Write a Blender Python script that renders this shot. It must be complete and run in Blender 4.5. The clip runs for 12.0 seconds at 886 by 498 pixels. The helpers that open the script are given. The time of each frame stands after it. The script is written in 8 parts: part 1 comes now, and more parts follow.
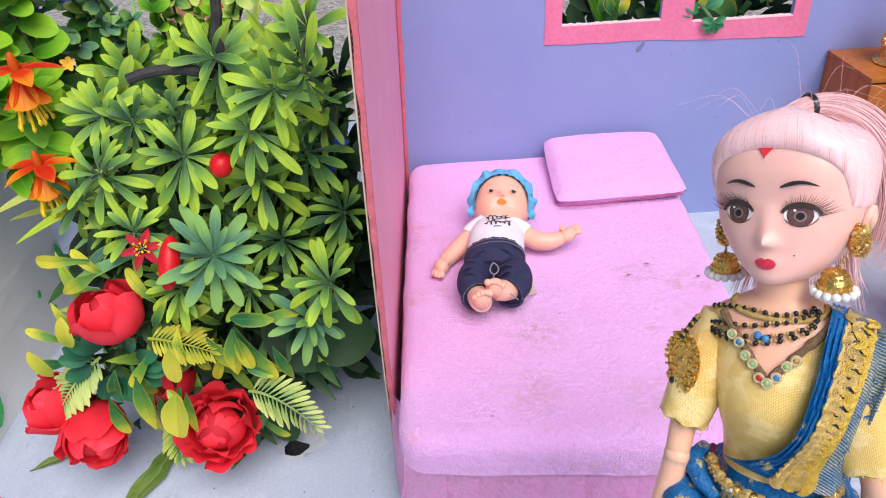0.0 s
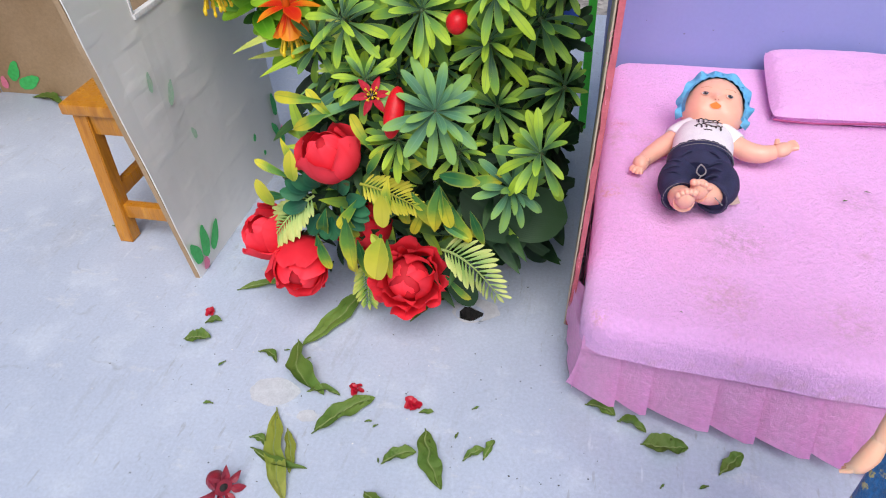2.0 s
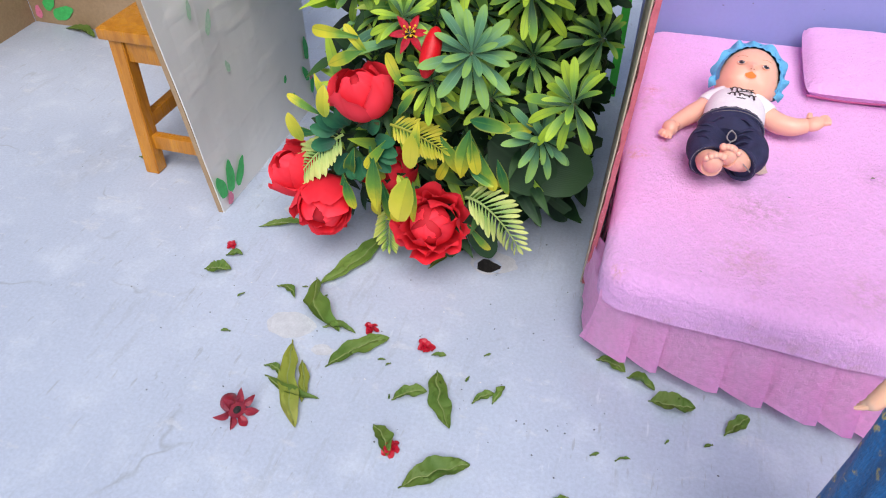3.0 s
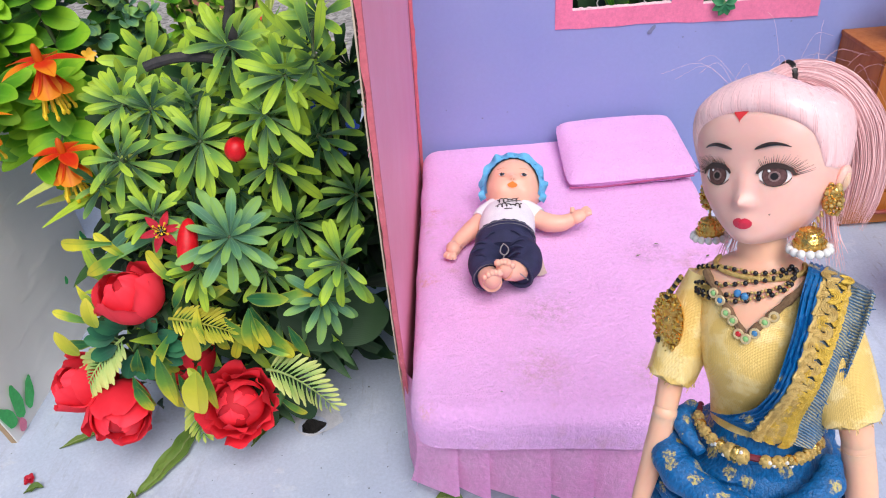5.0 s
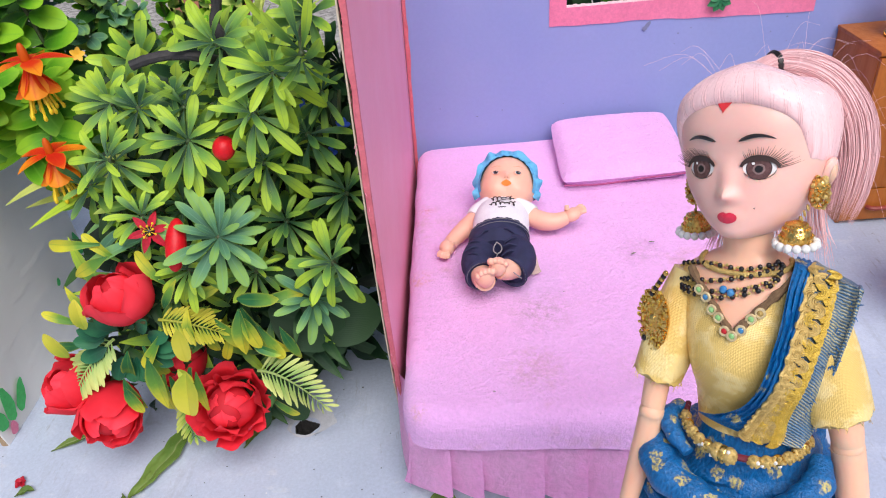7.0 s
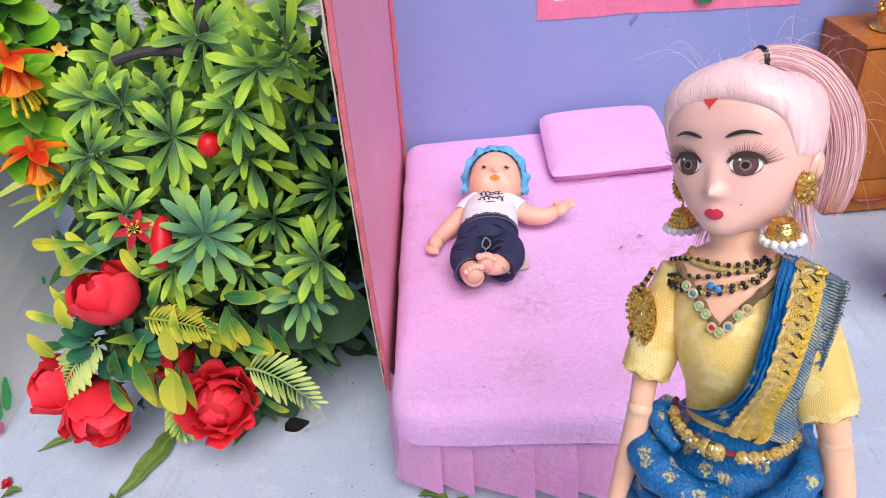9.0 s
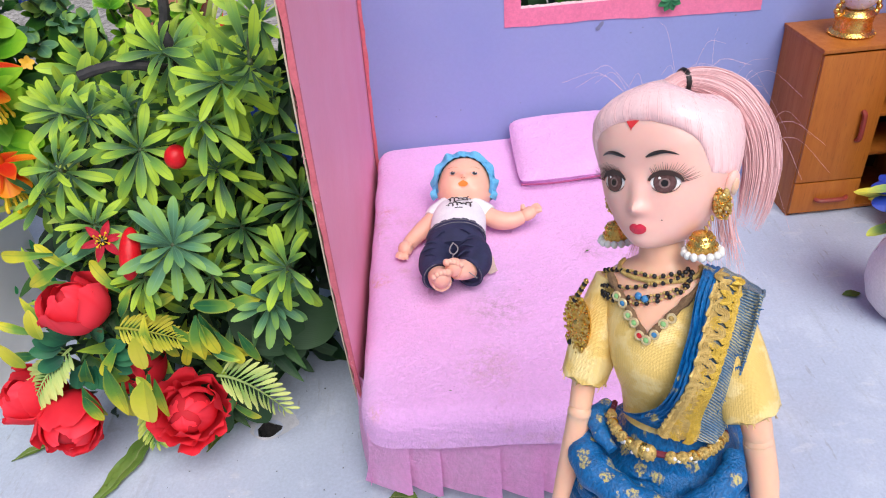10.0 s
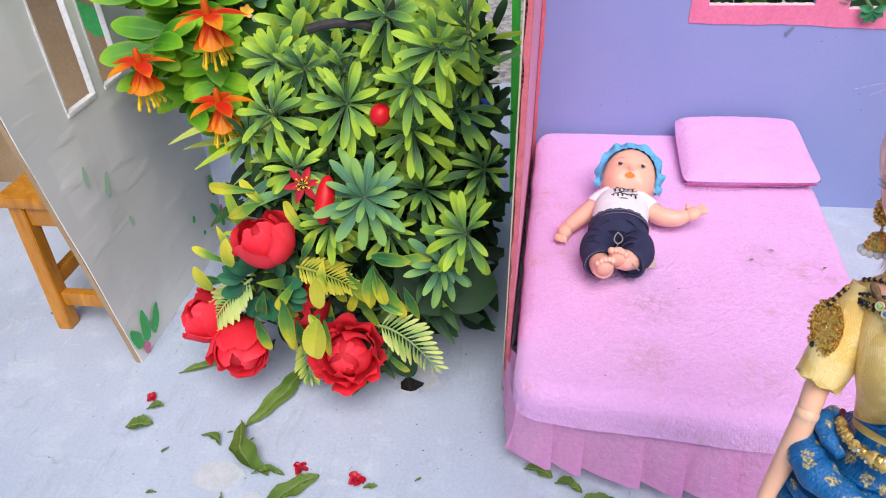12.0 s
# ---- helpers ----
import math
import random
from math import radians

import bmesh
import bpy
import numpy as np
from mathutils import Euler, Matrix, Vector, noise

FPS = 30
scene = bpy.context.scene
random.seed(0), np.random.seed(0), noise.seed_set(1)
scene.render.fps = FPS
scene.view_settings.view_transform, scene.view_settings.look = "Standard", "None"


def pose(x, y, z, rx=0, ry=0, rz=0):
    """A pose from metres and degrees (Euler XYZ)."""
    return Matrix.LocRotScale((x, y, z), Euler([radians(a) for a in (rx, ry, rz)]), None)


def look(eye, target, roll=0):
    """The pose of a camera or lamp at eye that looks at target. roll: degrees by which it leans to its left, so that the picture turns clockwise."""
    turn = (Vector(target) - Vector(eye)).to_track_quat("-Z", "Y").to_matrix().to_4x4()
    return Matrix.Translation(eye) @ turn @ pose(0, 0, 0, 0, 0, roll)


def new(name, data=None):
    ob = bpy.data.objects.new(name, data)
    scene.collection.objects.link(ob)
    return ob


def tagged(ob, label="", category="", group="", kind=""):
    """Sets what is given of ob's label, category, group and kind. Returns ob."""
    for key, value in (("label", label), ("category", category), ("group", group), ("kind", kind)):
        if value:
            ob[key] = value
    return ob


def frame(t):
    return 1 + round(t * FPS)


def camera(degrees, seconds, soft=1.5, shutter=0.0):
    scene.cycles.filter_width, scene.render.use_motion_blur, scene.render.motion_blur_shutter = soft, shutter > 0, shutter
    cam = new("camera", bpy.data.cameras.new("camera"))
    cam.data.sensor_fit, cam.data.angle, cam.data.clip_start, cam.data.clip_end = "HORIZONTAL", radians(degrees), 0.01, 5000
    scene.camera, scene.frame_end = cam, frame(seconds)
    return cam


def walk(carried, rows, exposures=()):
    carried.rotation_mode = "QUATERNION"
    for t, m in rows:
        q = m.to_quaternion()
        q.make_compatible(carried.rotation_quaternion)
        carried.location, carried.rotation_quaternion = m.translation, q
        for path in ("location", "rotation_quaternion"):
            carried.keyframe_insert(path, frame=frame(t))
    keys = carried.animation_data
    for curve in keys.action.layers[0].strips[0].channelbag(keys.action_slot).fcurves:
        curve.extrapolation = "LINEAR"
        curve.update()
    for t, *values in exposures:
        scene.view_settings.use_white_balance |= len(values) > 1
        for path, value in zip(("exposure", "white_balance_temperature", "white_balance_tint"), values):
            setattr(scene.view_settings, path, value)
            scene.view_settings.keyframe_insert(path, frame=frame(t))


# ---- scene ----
cam = camera(64.0, 12.0, soft=1.1)
PATH = [
    (0, (0.044, -0.371, 0.419), (0.039, 1.292, -0.694), -3.7),
    (0.5, (0.03, -0.375, 0.425), (-0.088, 1.281, -0.69), -4.5),
    (1, (0.02, -0.382, 0.419), (-0.215, 1.22, -0.756), -4.8),
    (1.5, (0.01, -0.389, 0.411), (-0.315, 1.142, -0.834), -3.7),
    (2, (0.005, -0.396, 0.403), (-0.384, 1.09, -0.877), -3.3),
    (2.5, (-0.001, -0.406, 0.394), (-0.407, 1.045, -0.921), -1.3),
    (3, (0.001, -0.415, 0.389), (-0.408, 1.023, -0.939), 0.2),
    (3.5, (0.023, -0.404, 0.41), (-0.316, 1.143, -0.811), -2.9),
    (3.7, (0.032, -0.406, 0.413), (-0.286, 1.183, -0.758), -3.6),
    (5.3, (0.058, -0.382, 0.418), (0.009, 1.272, -0.704), -5.5),
    (5.5, (0.062, -0.382, 0.414), (0.004, 1.275, -0.705), -5.7),
    (6, (0.062, -0.379, 0.406), (-0.024, 1.27, -0.721), -5.8),
    (6.5, (0.06, -0.383, 0.412), (-0.017, 1.272, -0.709), -5.7),
    (7, (0.058, -0.381, 0.414), (-0.015, 1.27, -0.711), -5.9),
    (9, (0.059, -0.379, 0.414), (0.013, 1.262, -0.728), -5.8),
    (9.5, (0.068, -0.384, 0.421), (0.056, 1.252, -0.729), -5.7),
    (10, (0.072, -0.385, 0.422), (0.068, 1.255, -0.724), -5.7),
    (10.5, (0.063, -0.381, 0.418), (0.062, 1.252, -0.737), -5.1),
    (11, (0.057, -0.379, 0.415), (-0.027, 1.248, -0.745), -5.0),
    (11.5, (0.043, -0.381, 0.423), (-0.084, 1.256, -0.72), -4.3),
    (12, (0.021, -0.4, 0.429), (-0.249, 1.199, -0.741), -3.0),
]
walk(cam, [(t, look(eye, target, roll)) for t, eye, target, roll in PATH], exposures=[(0.0, 0.20), (0.8, 0.17), (1.5, 0.14), (2.0, 0.14), (3.0, 0.18), (3.5, 0.14), (5.5, 0.17), (11.5, 0.19), (12.0, 0.20)])

# ---------------------------------------------------------------- world, sun
world = bpy.data.worlds.new("sky")
scene.world = world
world.use_nodes = True
sky = world.node_tree.nodes.new("ShaderNodeTexSky")
sky.sky_type, sky.sun_disc = "NISHITA", False
sky.sun_elevation, sky.sun_rotation = radians(56), radians(164)
sky.air_density, sky.dust_density = 1.0, 2.5
bg = world.node_tree.nodes["Background"]
world.node_tree.links.new(sky.outputs["Color"], bg.inputs["Color"])
bg.inputs["Strength"].default_value = 0.095
sun = new("sun", bpy.data.lights.new("sun", "SUN"))
sun.data.energy, sun.data.angle, sun.data.color = 2.85, radians(45), (1.0, 0.965, 0.975)
sun.matrix_world = look((0.22, -0.78, 1.20), (0, 0, 0))


# ---------------------------------------------------------------- materials
def nodes_of(name):
    m = bpy.data.materials.new(name)
    m.use_nodes = True
    return m, m.node_tree.nodes, m.node_tree.links, m.node_tree.nodes["Principled BSDF"]


def mixc(n, l, fac, a, b, mode="MIX"):
    k = n.new("ShaderNodeMix")
    k.data_type, k.blend_type = "RGBA", mode
    for sock, v in ((k.inputs[0], fac), (k.inputs[6], a), (k.inputs[7], b)):
        if hasattr(v, "is_output"):
            l.new(v, sock)
        else:
            sock.default_value = v if isinstance(v, (int, float)) else (*v, 1)
    return k.outputs[2]


def noise_of(n, l, coord, scale, detail=4, rough=0.6, stretch=None):
    t = n.new("ShaderNodeTexNoise")
    t.inputs["Scale"].default_value, t.inputs["Detail"].default_value, t.inputs["Roughness"].default_value = scale, detail, rough
    if stretch:
        mp = n.new("ShaderNodeMapping")
        mp.inputs["Scale"].default_value = stretch
        l.new(coord, mp.inputs["Vector"])
        coord = mp.outputs[0]
    l.new(coord, t.inputs["Vector"])
    return t.outputs["Fac"]


def ramp_of(n, l, src, stops, interp="LINEAR"):
    r = n.new("ShaderNodeValToRGB")
    r.color_ramp.interpolation = interp
    while len(r.color_ramp.elements) < len(stops):
        r.color_ramp.elements.new(0.5)
    for e, (p, c) in zip(r.color_ramp.elements, stops):
        e.position, e.color = p, (*c, 1) if len(c) == 3 else c
    l.new(src, r.inputs[0])
    return r.outputs[0]


def grey(v):
    return (v, v, v)


def bump_of(n, l, bsdf, src, strength, dist):
    b = n.new("ShaderNodeBump")
    b.inputs["Strength"].default_value, b.inputs["Distance"].default_value = strength, dist
    l.new(src, b.inputs["Height"])
    l.new(b.outputs[0], bsdf.inputs["Normal"])


def mat(name, a, b=None, rough=0.6, metal=0.0, scale=60, fine=500, bump=0.3, dist=0.0006, sheen=0.0, sss=0.0, stretch=None, spec=0.5, grain=0.12):
    """A plain material: two shades at two scales, fine relief."""
    m, n, l, p = nodes_of(name)
    co = n.new("ShaderNodeTexCoord").outputs["Object"]
    b = b or tuple(c * 0.8 for c in a)
    big, small = noise_of(n, l, co, scale, 5, 0.6, stretch), noise_of(n, l, co, fine, 3, 0.7, stretch)
    f1 = ramp_of(n, l, big, [(0.35, grey(0)), (0.68, grey(1))])
    c1 = mixc(n, l, f1, a, b)
    f2 = ramp_of(n, l, small, [(0.3, grey(1 - grain)), (0.7, grey(1 + grain * 0.6))])
    l.new(mixc(n, l, 1.0, c1, f2, "MULTIPLY"), p.inputs["Base Color"])
    rr = ramp_of(n, l, big, [(0.3, grey(max(0, rough - 0.08))), (0.7, grey(min(1, rough + 0.08)))])
    l.new(rr, p.inputs["Roughness"])
    p.inputs["Metallic"].default_value = metal
    p.inputs["Specular IOR Level"].default_value = spec
    p.inputs["Sheen Weight"].default_value = sheen
    if sss:
        p.inputs["Subsurface Weight"].default_value = sss
        p.inputs["Subsurface Radius"].default_value = (0.004, 0.0018, 0.0012)
        p.inputs["Subsurface Scale"].default_value = 0.5
    bump_of(n, l, p, small, bump, dist)
    return m


def leaf_mat(name, base, mid, tip, rib, rough=0.42, trans=0.25, veins=0.15):
    """Moulded plastic or cloth leaf: its colour runs from the stalk to the tip, with a paler rib."""
    m, n, l, p = nodes_of(name)
    tc = n.new("ShaderNodeTexCoord")
    sep = n.new("ShaderNodeSeparateXYZ")
    l.new(tc.outputs["UV"], sep.inputs[0])
    nz = noise_of(n, l, tc.outputs["Object"], 160, 4)
    add = n.new("ShaderNodeMath")
    add.operation = "MULTIPLY_ADD"
    l.new(nz, add.inputs[0])
    add.inputs[1].default_value = 0.25
    l.new(sep.outputs[1], add.inputs[2])
    oi = n.new("ShaderNodeObjectInfo").outputs["Random"]
    off = n.new("ShaderNodeMath")
    off.operation = "MULTIPLY_ADD"
    l.new(oi, off.inputs[0])
    off.inputs[1].default_value = 0.55
    sub = n.new("ShaderNodeMath")
    sub.operation = "SUBTRACT"
    l.new(add.outputs[0], sub.inputs[0])
    sub.inputs[1].default_value = 0.25
    l.new(sub.outputs[0], off.inputs[2])
    col = ramp_of(n, l, off.outputs[0], [(0.28, base), (0.68, mid), (1.0, tip)])
    u = n.new("ShaderNodeMath")
    u.operation = "PINGPONG"
    l.new(sep.outputs[0], u.inputs[0])
    u.inputs[1].default_value = 0.5
    ribf = ramp_of(n, l, u.outputs[0], [(0.43, grey(0)), (0.50, grey(0.45))])
    c = mixc(n, l, ribf, col, rib)
    c = mixc(n, l, ramp_of(n, l, u.outputs[0], [(0.0, grey(0.4)), (0.13, grey(0))]), c, tip)
    isl = n.new("ShaderNodeNewGeometry").outputs["Random Per Island"]
    hs = n.new("ShaderNodeHueSaturation")
    vv = n.new("ShaderNodeMapRange")
    l.new(isl, vv.inputs[0])
    vv.inputs[3].default_value, vv.inputs[4].default_value = 0.65, 1.25
    l.new(vv.outputs[0], hs.inputs["Value"])
    l.new(c, hs.inputs["Color"])
    l.new(hs.outputs[0], p.inputs["Base Color"])
    p.inputs["Roughness"].default_value = rough
    p.inputs["Specular IOR Level"].default_value = 0.28
    w = n.new("ShaderNodeTexWave")
    w.inputs["Scale"].default_value, w.inputs["Distortion"].default_value = 9, 1.5
    l.new(tc.outputs["UV"], w.inputs["Vector"])
    bump_of(n, l, p, w.outputs["Fac"], veins, 0.0004)
    tr = n.new("ShaderNodeBsdfTranslucent")
    l.new(hs.outputs[0], tr.inputs["Color"])
    mx = n.new("ShaderNodeMixShader")
    mx.inputs[0].default_value = trans
    l.new(p.outputs[0], mx.inputs[1])
    l.new(tr.outputs[0], mx.inputs[2])
    l.new(mx.outputs[0], n["Material Output"].inputs["Surface"])
    return m


def floor_mat():
    m, n, l, p = nodes_of("painted_concrete")
    co = n.new("ShaderNodeTexCoord").outputs["Object"]
    big = noise_of(n, l, co, 5, 6, 0.6)
    mid = noise_of(n, l, co, 28, 6, 0.65)
    fine = noise_of(n, l, co, 420, 4, 0.7)
    scr = noise_of(n, l, co, 70, 6, 0.75, (1, 0.16, 1))
    c = mixc(n, l, ramp_of(n, l, big, [(0.35, grey(0)), (0.65, grey(1))]), (0.470, 0.532, 0.648), (0.410, 0.468, 0.582))
    c = mixc(n, l, ramp_of(n, l, mid, [(0.52, grey(0)), (0.72, grey(0.75))]), c, (0.55, 0.61, 0.705))
    c = mixc(n, l, ramp_of(n, l, scr, [(0.57, grey(0)), (0.64, grey(0.22)), (0.72, grey(0))]), c, (0.30, 0.31, 0.33))
    c = mixc(n, l, ramp_of(n, l, big, [(0.60, grey(0)), (0.75, grey(0.25))]), c, (0.50, 0.47, 0.43))
    v = n.new("ShaderNodeTexVoronoi")
    v.inputs["Scale"].default_value = 95
    l.new(co, v.inputs["Vector"])
    keep = n.new("ShaderNodeSeparateColor")
    l.new(v.outputs["Color"], keep.inputs[0])
    dots = n.new("ShaderNodeMath")
    dots.operation = "MULTIPLY"
    l.new(ramp_of(n, l, v.outputs["Distance"], [(0.03, grey(1)), (0.075, grey(0))]), dots.inputs[0])
    l.new(ramp_of(n, l, keep.outputs[0], [(0.93, grey(0)), (0.94, grey(0.8))]), dots.inputs[1])
    c = mixc(n, l, dots.outputs[0], c, (0.09, 0.085, 0.08))
    crack = n.new("ShaderNodeTexVoronoi")
    crack.feature, crack.inputs["Scale"].default_value = "DISTANCE_TO_EDGE", 7
    warp = n.new("ShaderNodeVectorMath")
    warp.operation = "MULTIPLY_ADD"
    nv = n.new("ShaderNodeTexNoise")
    nv.inputs["Scale"].default_value = 22
    l.new(co, nv.inputs["Vector"])
    l.new(nv.outputs["Color"], warp.inputs[0])
    warp.inputs[1].default_value = (0.06, 0.06, 0.06)
    l.new(co, warp.inputs[2])
    l.new(warp.outputs[0], crack.inputs["Vector"])
    line = n.new("ShaderNodeMath")
    line.operation = "MULTIPLY"
    l.new(ramp_of(n, l, crack.outputs["Distance"], [(0.0, grey(1)), (0.012, grey(0))]), line.inputs[0])
    l.new(ramp_of(n, l, noise_of(n, l, co, 11, 3), [(0.54, grey(0)), (0.64, grey(0.4))]), line.inputs[1])
    c = mixc(n, l, line.outputs[0], c, (0.22, 0.22, 0.23))
    # short scuffs in two directions, in patches
    for turn, long, tint, most, seed in ((35, 42, (0.29, 0.30, 0.33), 0.5, 0.0), (-28, 36, (0.30, 0.31, 0.34), 0.45, 3.0), (70, 30, (0.62, 0.66, 0.72), 0.4, 7.0)):
        mp = n.new("ShaderNodeMapping")
        mp.inputs["Location"].default_value = (seed, seed, 0)
        mp.inputs["Rotation"].default_value = (0, 0, math.radians(turn))
        mp.inputs["Scale"].default_value = (210, long, 1)
        l.new(co, mp.inputs["Vector"])
        mark = n.new("ShaderNodeMath")
        mark.operation = "MULTIPLY"
        l.new(ramp_of(n, l, noise_of(n, l, mp.outputs[0], 1.0, 3, 0.6), [(0.635, grey(0)), (0.68, grey(most))]), mark.inputs[0])
        l.new(ramp_of(n, l, noise_of(n, l, co, 13 + seed, 2), [(0.50, grey(0)), (0.60, grey(1))]), mark.inputs[1])
        c = mixc(n, l, mark.outputs[0], c, tint)
    pale = ramp_of(n, l, noise_of(n, l, co, 55, 5, 0.7, (0.5, 1, 1)), [(0.60, grey(0)), (0.66, grey(0.5))])
    c = mixc(n, l, pale, c, (0.57, 0.60, 0.65))
    l.new(mixc(n, l, 1.0, c, ramp_of(n, l, fine, [(0.3, grey(0.88)), (0.7, grey(1.07))]), "MULTIPLY"), p.inputs["Base Color"])
    l.new(ramp_of(n, l, mid, [(0.3, grey(0.45)), (0.7, grey(0.65))]), p.inputs["Roughness"])
    bump_of(n, l, p, mid, 0.25, 0.0015)
    return m


def gravel_mat():
    m, n, l, p = nodes_of("gravel_ground")
    co = n.new("ShaderNodeTexCoord").outputs["Object"]
    v = n.new("ShaderNodeTexVoronoi")
    v.inputs["Scale"].default_value = 110
    l.new(co, v.inputs["Vector"])
    c = mixc(n, l, noise_of(n, l, co, 3, 4), (0.34, 0.32, 0.30), (0.24, 0.22, 0.20))
    sp = n.new("ShaderNodeSeparateColor")
    l.new(v.outputs["Color"], sp.inputs[0])
    c = mixc(n, l, 1.0, c, ramp_of(n, l, sp.outputs[0], [(0, grey(0.6)), (1, grey(1.5))]), "MULTIPLY")
    l.new(c, p.inputs["Base Color"])
    p.inputs["Roughness"].default_value = 0.9
    bump_of(n, l, p, v.outputs["Distance"], 0.6, 0.004)
    return m


def fleece_mat():
    m, n, l, p = nodes_of("pink_fleece")
    co = n.new("ShaderNodeTexCoord").outputs["Object"]
    big, mid = noise_of(n, l, co, 14, 4), noise_of(n, l, co, 60, 6, 0.7)
    fuzz = noise_of(n, l, co, 420, 5, 0.75)
    c = mixc(n, l, ramp_of(n, l, big, [(0.35, grey(0)), (0.7, grey(1))]), (0.905, 0.490, 0.890), (0.87, 0.448, 0.84))
    stain = n.new("ShaderNodeMath")
    stain.operation = "MULTIPLY"
    l.new(ramp_of(n, l, noise_of(n, l, co, 9, 3), [(0.56, grey(0)), (0.66, grey(1))]), stain.inputs[0])
    l.new(ramp_of(n, l, mid, [(0.50, grey(0)), (0.66, grey(0.55))]), stain.inputs[1])
    c = mixc(n, l, stain.outputs[0], c, (0.60, 0.30, 0.38))
    for x, y, r, tint, most in ((0.106, 0.012, 0.030, (0.50, 0.28, 0.40), 0.75), (0.094, -0.045, 0.028, (0.56, 0.32, 0.36), 0.6), (0.192, 0.075, 0.022, (0.52, 0.28, 0.42), 0.6), (0.165, -0.055, 0.024, (0.55, 0.33, 0.38), 0.5), (0.018, 0.06, 0.014, (0.72, 0.30, 0.22), 0.7), (0.017, -0.076, 0.009, (0.66, 0.33, 0.16), 0.9), (0.022, 0.16, 0.012, (0.70, 0.22, 0.28), 0.7), (0.24, -0.02, 0.02, (0.6, 0.3, 0.36), 0.4)):
        dv = n.new("ShaderNodeVectorMath")
        dv.operation = "DISTANCE"
        l.new(co, dv.inputs[0])
        dv.inputs[1].default_value = (x, y, 0.087)
        spot = n.new("ShaderNodeMath")
        spot.operation = "MULTIPLY"
        l.new(ramp_of(n, l, dv.outputs["Value"], [(r * 0.25, grey(most)), (r, grey(0))]), spot.inputs[0])
        l.new(ramp_of(n, l, noise_of(n, l, co, 190, 6, 0.8), [(0.44, grey(0)), (0.62, grey(1))]), spot.inputs[1])
        c = mixc(n, l, spot.outputs[0], c, tint)
    c = mixc(n, l, 1.0, c, ramp_of(n, l, fuzz, [(0.3, grey(0.90)), (0.7, grey(1.07))]), "MULTIPLY")
    l.new(c, p.inputs["Base Color"])
    p.inputs["Roughness"].default_value = 0.95
    p.inputs["Specular IOR Level"].default_value = 0.15
    p.inputs["Sheen Weight"].default_value = 0.35
    p.inputs["Sheen Tint"].default_value = (1, 0.8, 0.95, 1)
    pile = noise_of(n, l, co, 170, 5, 0.7)
    both = n.new("ShaderNodeMath")
    both.operation = "MULTIPLY_ADD"
    l.new(pile, both.inputs[0])
    both.inputs[1].default_value = 2.2
    l.new(fuzz, both.inputs[2])
    bump_of(n, l, p, both.outputs[0], 0.9, 0.0016)
    return m


def wood_mat(name, a, b, scale=30, stretch=(6, 6, 0.6), rough=0.35):
    m, n, l, p = nodes_of(name)
    co = n.new("ShaderNodeTexCoord").outputs["Object"]
    g = noise_of(n, l, co, scale, 6, 0.65, stretch)
    f = noise_of(n, l, co, scale * 8, 4, 0.7, stretch)
    c = mixc(n, l, ramp_of(n, l, g, [(0.35, grey(0)), (0.65, grey(1))]), a, b)
    c = mixc(n, l, ramp_of(n, l, f, [(0.56, grey(0)), (0.72, grey(0.6))]), c, tuple(v * 0.45 for v in a))
    l.new(c, p.inputs["Base Color"])
    l.new(ramp_of(n, l, g, [(0.3, grey(rough - 0.06)), (0.7, grey(rough + 0.1))]), p.inputs["Roughness"])
    bump_of(n, l, p, f, 0.12, 0.0004)
    return m


def crinkled_mat(name, a, b):
    """Painted card whose paper has lifted in short slanting crinkles."""
    m, n, l, p = nodes_of(name)
    co = n.new("ShaderNodeTexCoord").outputs["Object"]
    mp = n.new("ShaderNodeMapping")
    mp.inputs["Rotation"].default_value = (math.radians(48), 0, 0)
    mp.inputs["Scale"].default_value = (10, 22, 62)
    l.new(co, mp.inputs["Vector"])
    ridge = ramp_of(n, l, noise_of(n, l, mp.outputs[0], 1.0, 2, 0.45), [(0.52, grey(0)), (0.74, grey(1))])
    soft = noise_of(n, l, co, 22, 3, 0.5)
    c = mixc(n, l, ramp_of(n, l, noise_of(n, l, co, 9, 3), [(0.35, grey(0)), (0.7, grey(1))]), a, b)
    l.new(mixc(n, l, ramp_of(n, l, noise_of(n, l, co, 70, 5, 0.7), [(0.62, grey(0)), (0.78, grey(0.35))]), c, (0.62, 0.60, 0.56)), p.inputs["Base Color"])
    p.inputs["Roughness"].default_value = 0.38
    high = n.new("ShaderNodeMath")
    high.operation = "MULTIPLY_ADD"
    l.new(soft, high.inputs[0])
    high.inputs[1].default_value = 1.6
    l.new(ridge, high.inputs[2])
    bump_of(n, l, p, high.outputs[0], 0.26, 0.0020)
    return m


